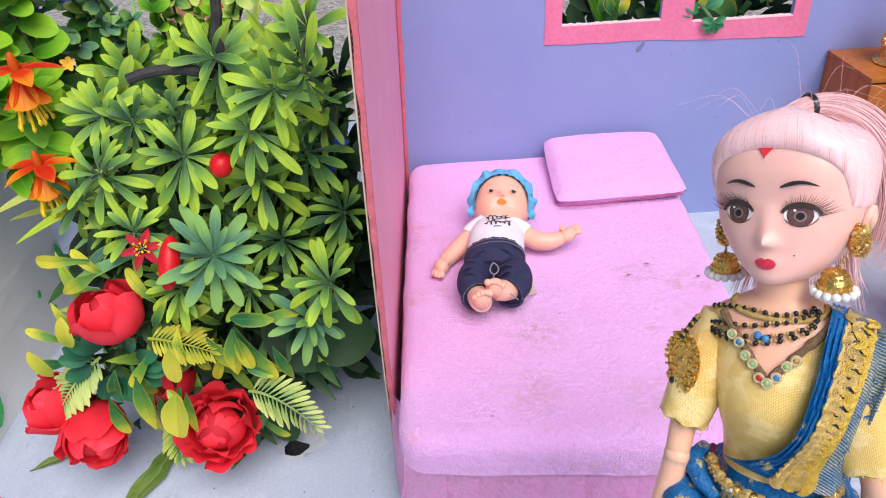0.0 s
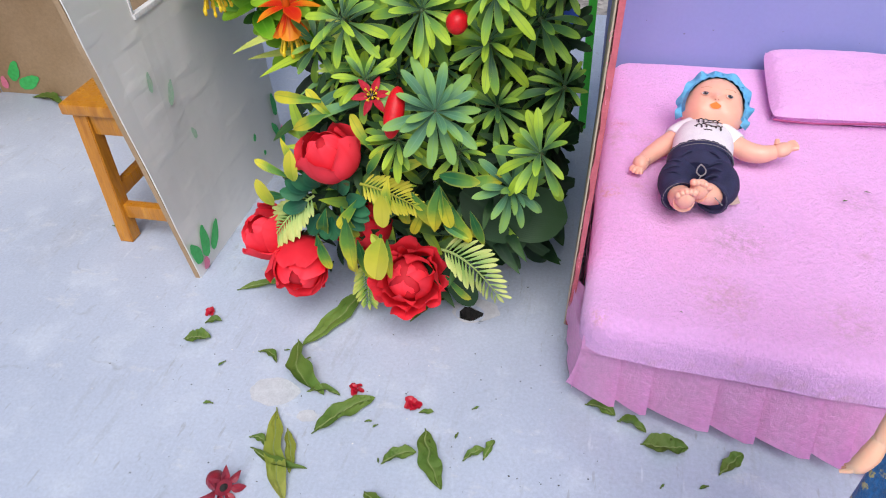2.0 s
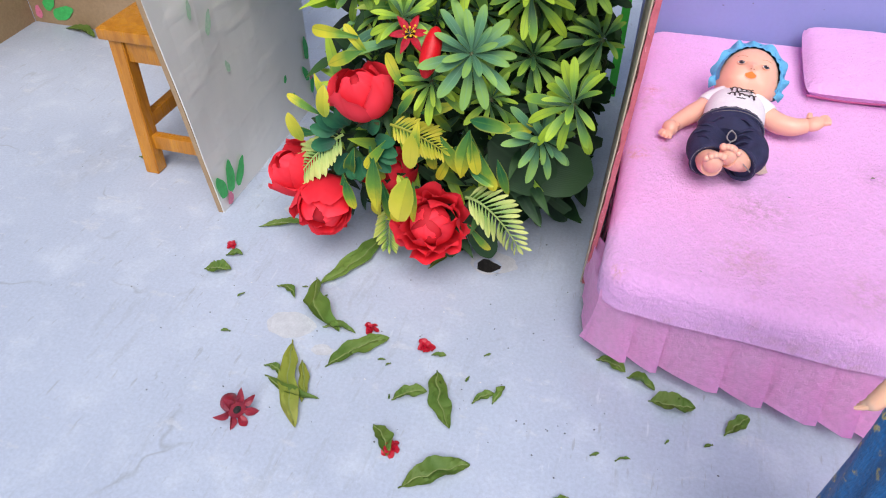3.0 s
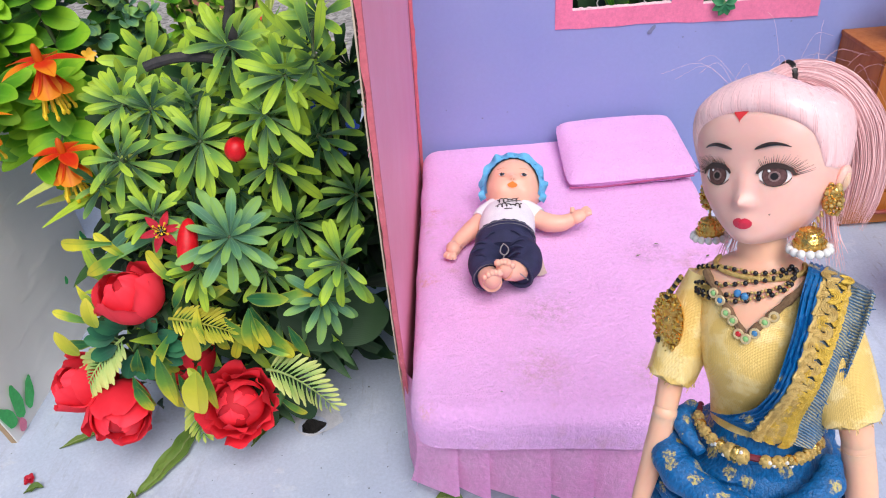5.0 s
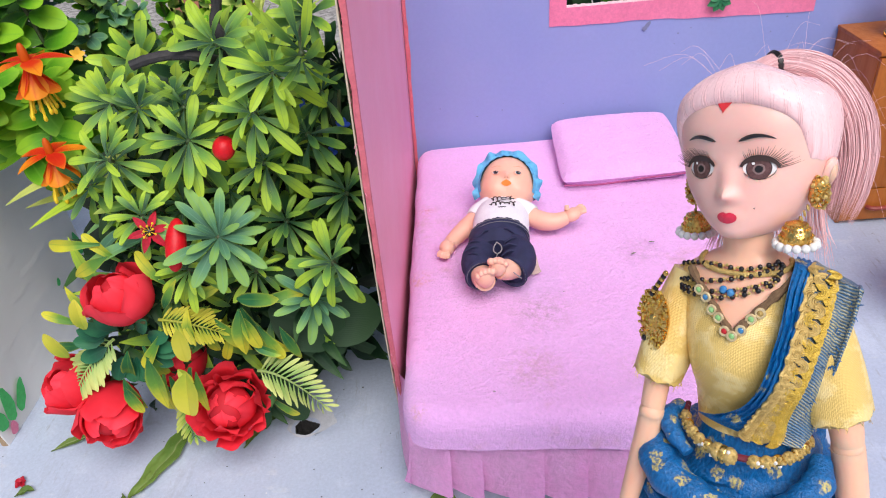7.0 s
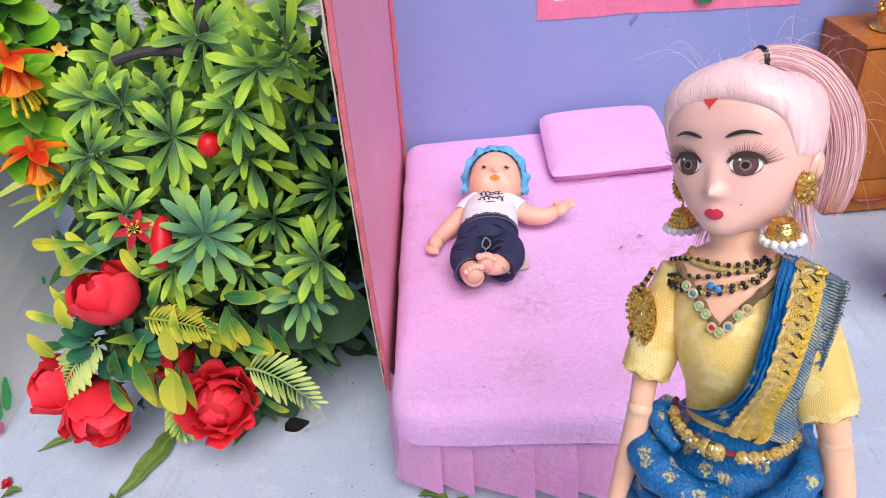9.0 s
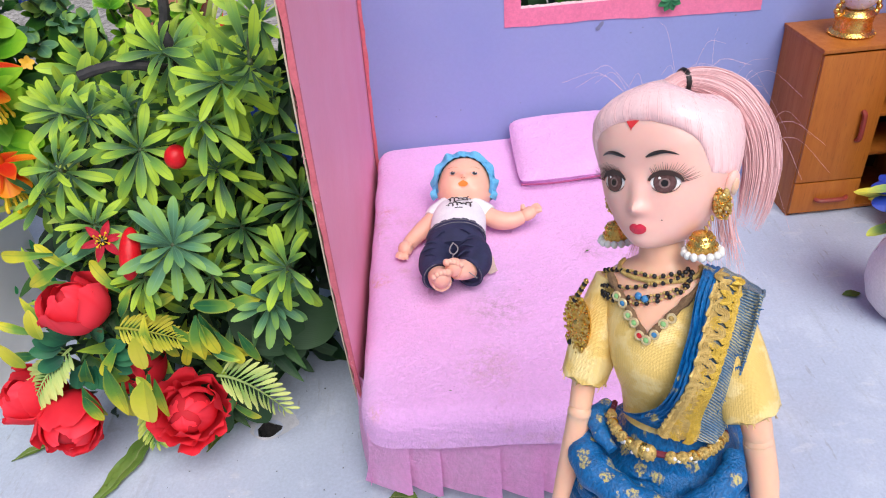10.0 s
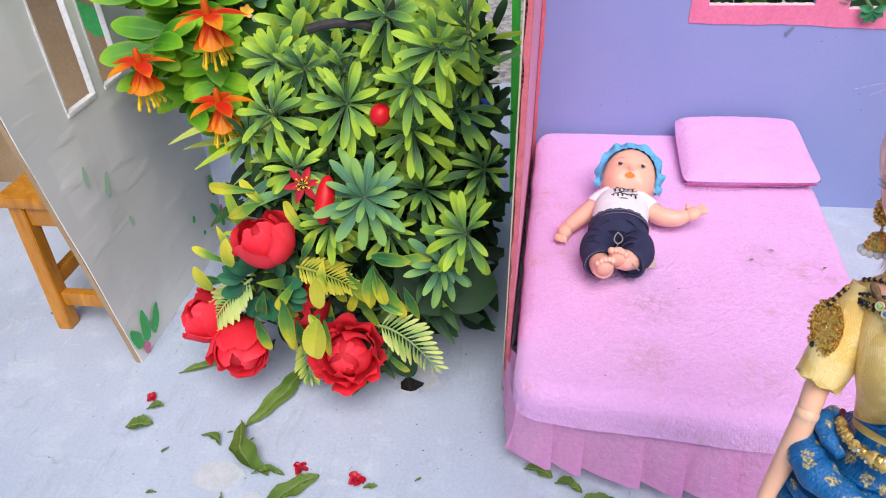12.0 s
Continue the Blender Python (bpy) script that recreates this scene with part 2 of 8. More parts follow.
def sari_mat(name, ground, thread, scale):
    """Woven silk with gold leaf motifs."""
    m, n, l, p = nodes_of(name)
    co = n.new("ShaderNodeTexCoord").outputs["Object"]
    v = n.new("ShaderNodeTexVoronoi")
    v.feature, v.inputs["Scale"].default_value = "F1", scale
    l.new(co, v.inputs["Vector"])
    w = noise_of(n, l, co, scale * 5, 2, 0.5)
    k = n.new("ShaderNodeMath")
    k.operation = "MULTIPLY_ADD"
    l.new(w, k.inputs[0])
    k.inputs[1].default_value = 0.55
    l.new(v.outputs["Distance"], k.inputs[2])
    fac = ramp_of(n, l, k.outputs[0], [(0.55, grey(1)), (0.61, grey(0))])
    weave = noise_of(n, l, co, 1100, 3, 0.6, (1, 1, 0.3))
    g = mixc(n, l, noise_of(n, l, co, 120, 4), ground, tuple(c * 0.62 for c in ground))
    hatch = n.new("ShaderNodeMath")
    hatch.operation = "MULTIPLY"
    l.new(fac, hatch.inputs[0])
    l.new(ramp_of(n, l, weave, [(0.40, grey(0.1)), (0.58, grey(1))]), hatch.inputs[1])
    c = mixc(n, l, hatch.outputs[0], g, thread)
    l.new(mixc(n, l, 1.0, c, ramp_of(n, l, weave, [(0.3, grey(0.62)), (0.7, grey(1.2))]), "MULTIPLY"), p.inputs["Base Color"])
    p.inputs["Roughness"].default_value = 0.42
    bump_of(n, l, p, weave, 0.9, 0.0008)
    return m


FLOOR = floor_mat()
GRAVEL = gravel_mat()
SKIRT = mat("pink_felt", (0.99, 0.54, 0.88), (0.98, 0.51, 0.85), 0.95, scale=60, fine=260, bump=0.8, dist=0.0014, sheen=0.3, spec=0.15, grain=0.10)
FLEECE = fleece_mat()
LAVENDER = mat("lavender_wall_paint", (0.245, 0.295, 0.585), (0.275, 0.318, 0.592), 0.55, scale=8, fine=260, bump=0.06, grain=0.03)
PINK = mat("pink_wall_paint", (0.94, 0.38, 0.49), (0.91, 0.345, 0.45), 0.5, scale=10, fine=220, bump=0.06, grain=0.03)
ROSE_PAINT = mat("rose_window_paint", (0.80, 0.21, 0.36), (0.74, 0.185, 0.325), 0.5, scale=22, fine=300, bump=0.15)
RED_EDGE = mat("crimson_paint_edge", (0.70, 0.16, 0.20), (0.58, 0.12, 0.15), 0.6, scale=90)
CARD = mat("raw_cardboard", (0.42, 0.29, 0.17), (0.36, 0.24, 0.13), 0.85, scale=12, fine=300, bump=0.25)
CARD_PINK = mat("pink_stained_paper_core", (0.78, 0.38, 0.38), (0.66, 0.24, 0.25), 0.85, scale=150)
CARD_PALE = mat("pale_cardboard_liner", (0.64, 0.53, 0.40), (0.56, 0.45, 0.32), 0.85, scale=40)
WHITE_CARD = crinkled_mat("white_painted_card", (0.84, 0.83, 0.79), (0.77, 0.76, 0.72))
PAPER = mat("white_paper_edge", (0.80, 0.79, 0.77), (0.71, 0.69, 0.67), 0.8, scale=150)
TORN = mat("torn_pink_paper", (0.90, 0.72, 0.74), (0.86, 0.55, 0.60), 0.8, scale=200)
GREEN_PAINT = mat("green_leaf_paint", (0.06, 0.54, 0.13), (0.05, 0.44, 0.10), 0.55, scale=200)
GREEN_BOARD = mat("bright_green_board", (0.08, 0.68, 0.08), (0.07, 0.58, 0.07), 0.5, scale=30)
PINK_PAINT = mat("pink_flower_paint", (0.80, 0.22, 0.36), (0.70, 0.2, 0.3), 0.6, scale=200)
STOOL_WOOD = wood_mat("varnished_stool_wood", (0.58, 0.25, 0.028), (0.40, 0.145, 0.012), rough=0.28)
CAB_WOOD = wood_mat("orange_cabinet_wood", (0.44, 0.140, 0.016), (0.37, 0.105, 0.011), scale=18, rough=0.46)
# near-black brown that stands for the shade inside the open niche
CAB_DARK = mat("niche_shade_brown", (0.05, 0.02, 0.012), rough=0.7)
PULL_RED = mat("dull_red_plastic", (0.30, 0.045, 0.03), rough=0.4)
GOLD = mat("shiny_gold", (0.88, 0.57, 0.17), (0.70, 0.42, 0.10), 0.27, 1.0, scale=300, bump=0.5)
GOLD_DULL = mat("antique_gold_thread", (0.70, 0.51, 0.18), (0.50, 0.33, 0.10), 0.48, 0.35, scale=500, fine=1800, bump=0.6)
PEARL = mat("pinkish_pearl", (0.72, 0.60, 0.62), (0.60, 0.50, 0.55), 0.3, scale=120)
POT_WHITE = mat("white_ceramic", (0.74, 0.70, 0.71), (0.66, 0.62, 0.64), 0.32, scale=40)
TWIG = mat("charred_twig_bark", (0.018, 0.017, 0.019), (0.045, 0.04, 0.04), 0.7, scale=150, bump=0.8, dist=0.001)
STEM = mat("dull_green_plastic_stem", (0.05, 0.10, 0.03), (0.07, 0.07, 0.03), 0.5, scale=150)
HOLE = mat("black_broken_concrete", (0.012, 0.011, 0.011), (0.03, 0.028, 0.026), 0.9, scale=300, bump=1.0, dist=0.002)
TERRACOTTA = mat("terracotta_clay", (0.48, 0.20, 0.12), (0.40, 0.16, 0.1), 0.8, scale=20)
SKIN = mat("doll_vinyl", (0.88, 0.51, 0.35), (0.86, 0.48, 0.33), 0.40, scale=60, fine=900, bump=0.02, sss=0.40, grain=0.01)
FACE = mat("pale_doll_vinyl", (0.88, 0.520, 0.455), (0.86, 0.490, 0.425), 0.38, scale=60, fine=900, bump=0.01, sss=0.45, grain=0.01)
BABY_SKIN = mat("rosy_baby_vinyl", (0.82, 0.47, 0.345), (0.80, 0.43, 0.315), 0.38, scale=70, fine=900, bump=0.02, sss=0.15, grain=0.02)
HAIR = mat("pale_pink_hair", (0.98, 0.66, 0.66), (0.95, 0.59, 0.60), 0.29, scale=320, fine=1500, bump=0.25, dist=0.0003, stretch=(1, 1, 0.12), grain=0.06)
BLACK = mat("black_paint", (0.012, 0.008, 0.008), rough=0.35)
LASH = mat("dark_brown_lash", (0.05, 0.025, 0.022), rough=0.5)
EYE_WHITE = mat("eye_white", (0.85, 0.80, 0.80), rough=0.2)
IRIS_PALE = mat("grey_brown_iris_ring", (0.30, 0.19, 0.18), (0.20, 0.12, 0.11), 0.15, scale=1200)
GOLD_THREAD = mat("yellow_gold_thread", (0.80, 0.55, 0.08), (0.56, 0.36, 0.05), 0.38, 0.25, scale=500, fine=1900, bump=0.7)
IRIS = mat("brown_iris", (0.150, 0.070, 0.066), (0.085, 0.036, 0.034), 0.12, scale=900)
LIP = mat("red_lip_paint", (0.70, 0.03, 0.07), rough=0.3)
BINDI = mat("red_powder", (0.72, 0.03, 0.04), rough=0.8)
def brocade_mat(name, a, b, worn):
    m, n, l, p = nodes_of(name)
    co = n.new("ShaderNodeTexCoord").outputs["Object"]
    w1 = n.new("ShaderNodeTexWave")
    w1.bands_direction, w1.inputs["Scale"].default_value, w1.inputs["Distortion"].default_value = "Z", 860, 0.8
    w2 = n.new("ShaderNodeTexWave")
    w2.bands_direction, w2.inputs["Scale"].default_value, w2.inputs["Distortion"].default_value = "X", 860, 0.8
    for w in (w1, w2):
        l.new(co, w.inputs["Vector"])
    weave = n.new("ShaderNodeMath")
    weave.operation = "MULTIPLY"
    l.new(w1.outputs["Fac"], weave.inputs[0])
    l.new(w2.outputs["Fac"], weave.inputs[1])
    figure = ramp_of(n, l, noise_of(n, l, co, 95, 5, 0.62), [(0.48, grey(0)), (0.56, grey(1))])
    strands = noise_of(n, l, co, 700, 3, 0.6, (1, 1, 0.25))
    c = mixc(n, l, noise_of(n, l, co, 60, 4), a, b)
    c = mixc(n, l, 1.0, c, ramp_of(n, l, weave.outputs[0], [(0.0, grey(0.93)), (0.6, grey(1.03))]), "MULTIPLY")
    c = mixc(n, l, figure, c, mixc(n, l, strands, worn, a))
    l.new(c, p.inputs["Base Color"])
    p.inputs["Roughness"].default_value = 0.36
    p.inputs["Metallic"].default_value = 0.10
    high = n.new("ShaderNodeMath")
    high.operation = "MULTIPLY_ADD"
    low = n.new("ShaderNodeMath")
    low.operation = "MULTIPLY"
    l.new(weave.outputs[0], low.inputs[0])
    low.inputs[1].default_value = 0.4
    l.new(figure, high.inputs[0])
    l.new(strands, high.inputs[1])
    l.new(low.outputs[0], high.inputs[2])
    bump_of(n, l, p, high.outputs[0], 0.6, 0.0006)
    return m


HAIR_TAIL = mat("rose_pink_hair", (0.78, 0.475, 0.485), (0.70, 0.405, 0.42), 0.45, scale=420, fine=1600, bump=0.3, dist=0.0003, stretch=(1, 1, 0.10), grain=0.08)
BLOUSE = brocade_mat("gold_brocade", (0.94, 0.67, 0.21), (0.82, 0.55, 0.15), (0.97, 0.79, 0.40))
SARI = sari_mat("blue_silk_with_gold", (0.0, 0.155, 0.45), (0.52, 0.43, 0.15), 150)
SILK = mat("plain_blue_silk", (0.0, 0.15, 0.42), (0.0, 0.09, 0.28), 0.42, scale=260, fine=1600, bump=0.5, sheen=0.12)
def striped_silk(name, ground, thread):
    """Silk shot with slanting lines of metal thread."""
    m, n, l, p = nodes_of(name)
    co = n.new("ShaderNodeTexCoord").outputs["Object"]
    w = n.new("ShaderNodeTexWave")
    w.bands_direction, w.inputs["Scale"].default_value, w.inputs["Distortion"].default_value, w.inputs["Detail Scale"].default_value = "DIAGONAL", 520, 3.0, 3.0
    l.new(co, w.inputs["Vector"])
    fine = noise_of(n, l, co, 900, 3, 0.6, (1, 1, 0.3))
    band = ramp_of(n, l, noise_of(n, l, co, 70, 3), [(0.38, grey(0.35)), (0.62, grey(1))])
    f = n.new("ShaderNodeMath")
    f.operation = "MULTIPLY"
    l.new(ramp_of(n, l, w.outputs["Fac"], [(0.34, grey(0.15)), (0.62, grey(0.80))]), f.inputs[0])
    l.new(band, f.inputs[1])
    c = mixc(n, l, f.outputs[0], ground, thread)
    l.new(mixc(n, l, 1.0, c, ramp_of(n, l, fine, [(0.3, grey(0.7)), (0.7, grey(1.15))]), "MULTIPLY"), p.inputs["Base Color"])
    p.inputs["Roughness"].default_value = 0.4
    bump_of(n, l, p, w.outputs["Fac"], 0.6, 0.0005)
    return m


SARI_PALE = striped_silk("blue_silk_with_gold_stripes", (0.008, 0.13, 0.31), (0.60, 0.52, 0.25))
BEAD_BLACK = mat("black_glass_bead", (0.012, 0.01, 0.014), rough=0.12)
BEAD_WHITE = mat("white_glass_bead", (0.85, 0.84, 0.82), rough=0.15)
BEAD_GREEN = mat("green_glass_stone", (0.22, 0.50, 0.16), (0.34, 0.60, 0.26), rough=0.12, scale=900)
BEAD_BLUE = mat("blue_glass_stone", (0.03, 0.18, 0.46), (0.08, 0.28, 0.50), rough=0.12, scale=900)
BEAD_RED = mat("red_glass_stone", (0.60, 0.02, 0.03), rough=0.08)
NECK_CORD = mat("frayed_brown_cord", (0.24, 0.145, 0.075), (0.15, 0.085, 0.045), 0.9, scale=700, fine=2200, bump=0.8)
BEZEL = mat("pale_gold_setting", (0.80, 0.66, 0.40), (0.66, 0.50, 0.26), 0.35, 0.4, scale=700)
CORD = mat("maroon_cord", (0.16, 0.015, 0.03), rough=0.6)
SHIRT = mat("white_jersey", (0.80, 0.79, 0.82), (0.74, 0.72, 0.77), 0.85, scale=90, fine=1400, bump=0.3)
DENIM = mat("navy_denim", (0.012, 0.015, 0.052), (0.026, 0.030, 0.085), 0.8, scale=140, fine=1800, bump=0.5)
STITCH = mat("grey_thread", (0.27, 0.26, 0.27), rough=0.8)
BLUE_CAP = mat("sky_blue_cap_cloth", (0.15, 0.47, 0.72), (0.11, 0.40, 0.66), 0.75, scale=120, fine=900, bump=0.3)
TAG_CLOTH = mat("beige_cloth_tag", (0.62, 0.44, 0.40), (0.54, 0.38, 0.34), 0.85, scale=200)
MOUTH = mat("orange_mouth_paint", (0.86, 0.20, 0.004), rough=0.6)
L_ROSETTE = leaf_mat("blue_green_to_lime_leaf", (0.052, 0.130, 0.070), (0.19, 0.39, 0.070), (0.48, 0.68, 0.060), (0.16, 0.33, 0.09), 0.45, 0.24)
# darker copy of the rosette leaf: shade within the shrub put into its colour
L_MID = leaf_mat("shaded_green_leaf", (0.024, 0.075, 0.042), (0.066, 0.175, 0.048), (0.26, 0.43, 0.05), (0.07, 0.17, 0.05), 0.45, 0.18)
L_TEAL = leaf_mat("dusty_teal_leaf", (0.070, 0.175, 0.110), (0.10, 0.26, 0.135), (0.25, 0.45, 0.11), (0.19, 0.38, 0.22), 0.55, 0.14)
# deep green, darkened almost to black: the shade among leaves put into the colour
L_SHADE = leaf_mat("deep_green_shade_leaf", (0.006, 0.022, 0.011), (0.011, 0.042, 0.016), (0.04, 0.105, 0.024), (0.02, 0.06, 0.022), 0.5, 0.08)
L_ROUND = leaf_mat("bright_round_leaf", (0.04, 0.19, 0.010), (0.12, 0.37, 0.015), (0.30, 0.58, 0.03), (0.18, 0.45, 0.04), 0.45, 0.2)
# dark copy of the bright round leaf, with the plant's inner shade as colour
L_ROUND_SHADE = leaf_mat("shaded_round_leaf", (0.012, 0.060, 0.010), (0.030, 0.125, 0.012), (0.075, 0.21, 0.020), (0.05, 0.15, 0.02), 0.5, 0.12)
L_YELLOW = leaf_mat("yellow_variegated_leaf", (0.02, 0.13, 0.04), (0.14, 0.30, 0.04), (0.62, 0.58, 0.04), (0.12, 0.28, 0.04), 0.5, 0.15)
L_FERN = leaf_mat("lime_fern_leaf", (0.08, 0.26, 0.06), (0.32, 0.50, 0.09), (0.60, 0.68, 0.16), (0.4, 0.55, 0.12), 0.5, 0.2)
L_PALE = leaf_mat("pale_lime_fern", (0.24, 0.42, 0.12), (0.50, 0.62, 0.19), (0.66, 0.72, 0.24), (0.5, 0.62, 0.2), 0.5, 0.2)
L_TIPPED = leaf_mat("lime_leaf_with_yellow_tip", (0.10, 0.27, 0.16), (0.30, 0.46, 0.13), (0.82, 0.76, 0.08), (0.3, 0.46, 0.14), 0.45, 0.2)
L_GOLDEN = leaf_mat("golden_yellow_leaf", (0.34, 0.42, 0.04), (0.58, 0.56, 0.05), (0.68, 0.62, 0.07), (0.55, 0.52, 0.05), 0.5, 0.2)
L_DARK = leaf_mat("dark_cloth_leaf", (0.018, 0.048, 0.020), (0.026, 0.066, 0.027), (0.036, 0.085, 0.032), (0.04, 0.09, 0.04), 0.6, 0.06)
L_DRY = leaf_mat("wilted_green_leaf", (0.11, 0.17, 0.03), (0.09, 0.17, 0.03), (0.13, 0.21, 0.04), (0.2, 0.27, 0.09), 0.55, 0.15)
L_OLIVE = leaf_mat("yellowing_olive_leaf", (0.24, 0.27, 0.04), (0.21, 0.26, 0.04), (0.28, 0.30, 0.07), (0.32, 0.34, 0.1), 0.55, 0.15)
PETAL = leaf_mat("coral_red_petal", (0.60, 0.012, 0.024), (0.79, 0.021, 0.040), (0.88, 0.044, 0.070), (0.78, 0.02, 0.04), 0.65, 0.15, 0.0)
ORANGE = leaf_mat("orange_petal_yellow_tip", (0.70, 0.022, 0.008), (0.78, 0.050, 0.008), (0.92, 0.30, 0.012), (0.76, 0.05, 0.01), 0.45, 0.25)
CALYX = mat("dark_red_calyx", (0.30, 0.015, 0.03), (0.18, 0.01, 0.03), 0.45, scale=300)
PETAL_FALLEN = mat("crimson_fallen_petal", (0.50, 0.006, 0.028), (0.36, 0.005, 0.02), 0.5, scale=300)
RED_BUD = mat("glossy_red_bud", (0.68, 0.008, 0.016), (0.54, 0.006, 0.012), 0.4, scale=150, spec=0.3)


# ---------------------------------------------------------------- building helpers
rnd = random.Random(7)
V = Vector


def world_of(o):
    m = o.matrix_basis.copy()
    return world_of(o.parent) @ o.matrix_parent_inverse @ m if o.parent else m


def to_mesh(name, bm, mats, smooth=True):
    me = bpy.data.meshes.new(name)
    bm.normal_update()
    bm.to_mesh(me)
    bm.free()
    for m in mats if isinstance(mats, (list, tuple)) else [mats]:
        me.materials.append(m)
    if smooth:
        me.polygons.foreach_set("use_smooth", [True] * len(me.polygons))
        me.set_sharp_from_angle(angle=radians(38))
    return me


def part(name, bm, material, parent, label="", smooth=True):
    """One mesh under a thing or a part, built in world places."""
    ob = new(name, to_mesh(name, bm, material, smooth))
    ob.parent = parent
    ob.matrix_parent_inverse = world_of(parent).inverted()
    return tagged(ob, label)


def thing(name, base, label, category, group="", kind=""):
    ob = new(name)
    ob.empty_display_size = 0.01
    ob.location = base
    return tagged(ob, label, category, group, kind)


def solid(name, bm, material, base, label, category, group="", kind="", smooth=True):
    """A thing that is one mesh, built in world places, with its origin at base."""
    bmesh.ops.translate(bm, verts=bm.verts, vec=-V(base))
    ob = new(name, to_mesh(name, bm, material, smooth))
    ob.location = base
    return tagged(ob, label, category, group, kind)


def box(bm, lo, hi, bevel=0.0, mi=0, seg=2):
    r = bmesh.ops.create_cube(bm, size=1)
    vs = r["verts"]
    for v in vs:
        v.co = V(lo[i] + (hi[i] - lo[i]) * (v.co[i] + 0.5) for i in range(3))
    fs = {f for v in vs for f in v.link_faces}
    for f in fs:
        f.material_index = mi
    if bevel:
        es = {e for v in vs for e in v.link_edges}
        bmesh.ops.bevel(bm, geom=list(es), offset=bevel, segments=seg, profile=0.6, affect="EDGES", material=-1)


def prism(bm, pts, up, mi=0, bevel=0.0):
    """A slab from a loop of points, thickened by the vector up."""
    a = [bm.verts.new(p) for p in pts]
    b = [bm.verts.new(V(p) + V(up)) for p in pts]
    n = len(a)
    fs = [bm.faces.new(a), bm.faces.new(b[::-1])] + [bm.faces.new((a[i], b[i], b[(i + 1) % n], a[(i + 1) % n])) for i in range(n)]
    for f in fs:
        f.material_index = mi
    bmesh.ops.recalc_face_normals(bm, faces=fs)
    if bevel:
        es = {e for f in fs for e in f.edges}
        bmesh.ops.bevel(bm, geom=list(es), offset=bevel, segments=2, affect="EDGES", material=-1)


def loft(bm, rings, mi=0, caps=True, closed=True, give_rows=False):
    rows = [[bm.verts.new(p) for p in r] for r in rings]
    fs = []
    for a, b in zip(rows, rows[1:]):
        n = len(a)
        for i in range(n if closed else n - 1):
            j = (i + 1) % n
            fs.append(bm.faces.new((a[i], a[j], b[j], b[i])))
    if caps and closed:
        fs += [bm.faces.new(rows[0][::-1]), bm.faces.new(rows[-1])]
    for f in fs:
        f.material_index = mi
    return (fs, rows) if give_rows else fs


def frames_along(pts):
    pts = [V(p) for p in pts]
    out, up = [], V((0.13, 0.21, 0.97))
    for i, p in enumerate(pts):
        d = (pts[min(i + 1, len(pts) - 1)] - pts[max(i - 1, 0)]).normalized()
        if abs(d.dot(up)) > 0.98:
            up = V((1, 0.1, 0))
        s = d.cross(up).normalized()
        up = s.cross(d).normalized()
        out.append((p, d, s, up))
    return out


def tube(bm, pts, radii, n=8, mi=0, flat=1.0):
    if isinstance(radii, (int, float)):
        radii = [radii] * len(pts)
    rings = [[p + (s * math.cos(k * math.tau / n) + u * math.sin(k * math.tau / n) * flat) * r for k in range(n)] for (p, d, s, u), r in zip(frames_along(pts), radii)]
    return loft(bm, rings, mi)


def ball(bm, c, r, mi=0, u=10, v=7, turn=None):
    """An ellipsoid; r: radius or three radii."""
    r = V((r, r, r)) if isinstance(r, (int, float)) else V(r)
    m = Matrix.Translation(c) @ (turn or Matrix.Identity(4)) @ Matrix.Diagonal((*r, 1))
    top, low = bm.verts.new(m @ V((0, 0, 1))), bm.verts.new(m @ V((0, 0, -1)))
    rows = []
    for j in range(1, v):
        e = math.pi * j / v
        rows.append([bm.verts.new(m @ V((math.sin(e) * math.cos(k * math.tau / u), math.sin(e) * math.sin(k * math.tau / u), math.cos(e)))) for k in range(u)])
    for k in range(u):
        n = (k + 1) % u
        bm.faces.new((top, rows[0][k], rows[0][n])).material_index = mi
        bm.faces.new((low, rows[-1][n], rows[-1][k])).material_index = mi
        for a, q in zip(rows, rows[1:]):
            bm.faces.new((a[k], q[k], q[n], a[n])).material_index = mi


def ring(bm, c, axis, R, r, mi=0, n=12, k=6):
    q = V(axis).to_track_quat("Z", "Y")
    rings = []
    for i in range(n):
        a = i * math.tau / n
        e, z = V((math.cos(a), math.sin(a), 0)), V((0, 0, 1))
        rings.append([V(c) + q @ (e * (R + r * math.cos(b * math.tau / k)) + z * r * math.sin(b * math.tau / k)) for b in range(k)])
    loft(bm, rings + [rings[0]], mi, caps=False)


def spline(pts, n):
    """Catmull-Rom through the points, n steps a span."""
    p = [V(q) for q in pts]
    p = [p[0] * 2 - p[1]] + p + [p[-1] * 2 - p[-2]]
    out = []
    for i in range(1, len(p) - 2):
        for k in range(n):
            t = k / n
            a, b, c, d = p[i - 1], p[i], p[i + 1], p[i + 2]
            out.append(0.5 * ((2 * b) + (c - a) * t + (2 * a - 5 * b + 4 * c - d) * t * t + (3 * b - a - 3 * c + d) * t ** 3))
    return out + [p[-2]]


SPATULA = ((0, 0.22), (0.15, 0.34), (0.4, 0.70), (0.62, 0.96), (0.75, 1.0), (0.88, 0.90), (0.96, 0.62), (1, 0.22))
LANCE = ((0, 0.08), (0.12, 0.45), (0.35, 0.95), (0.5, 1.0), (0.7, 0.8), (0.88, 0.4), (1, 0.03))
OVAL = ((0, 0.15), (0.12, 0.6), (0.32, 0.95), (0.55, 1.0), (0.78, 0.86), (0.92, 0.55), (1, 0.12))
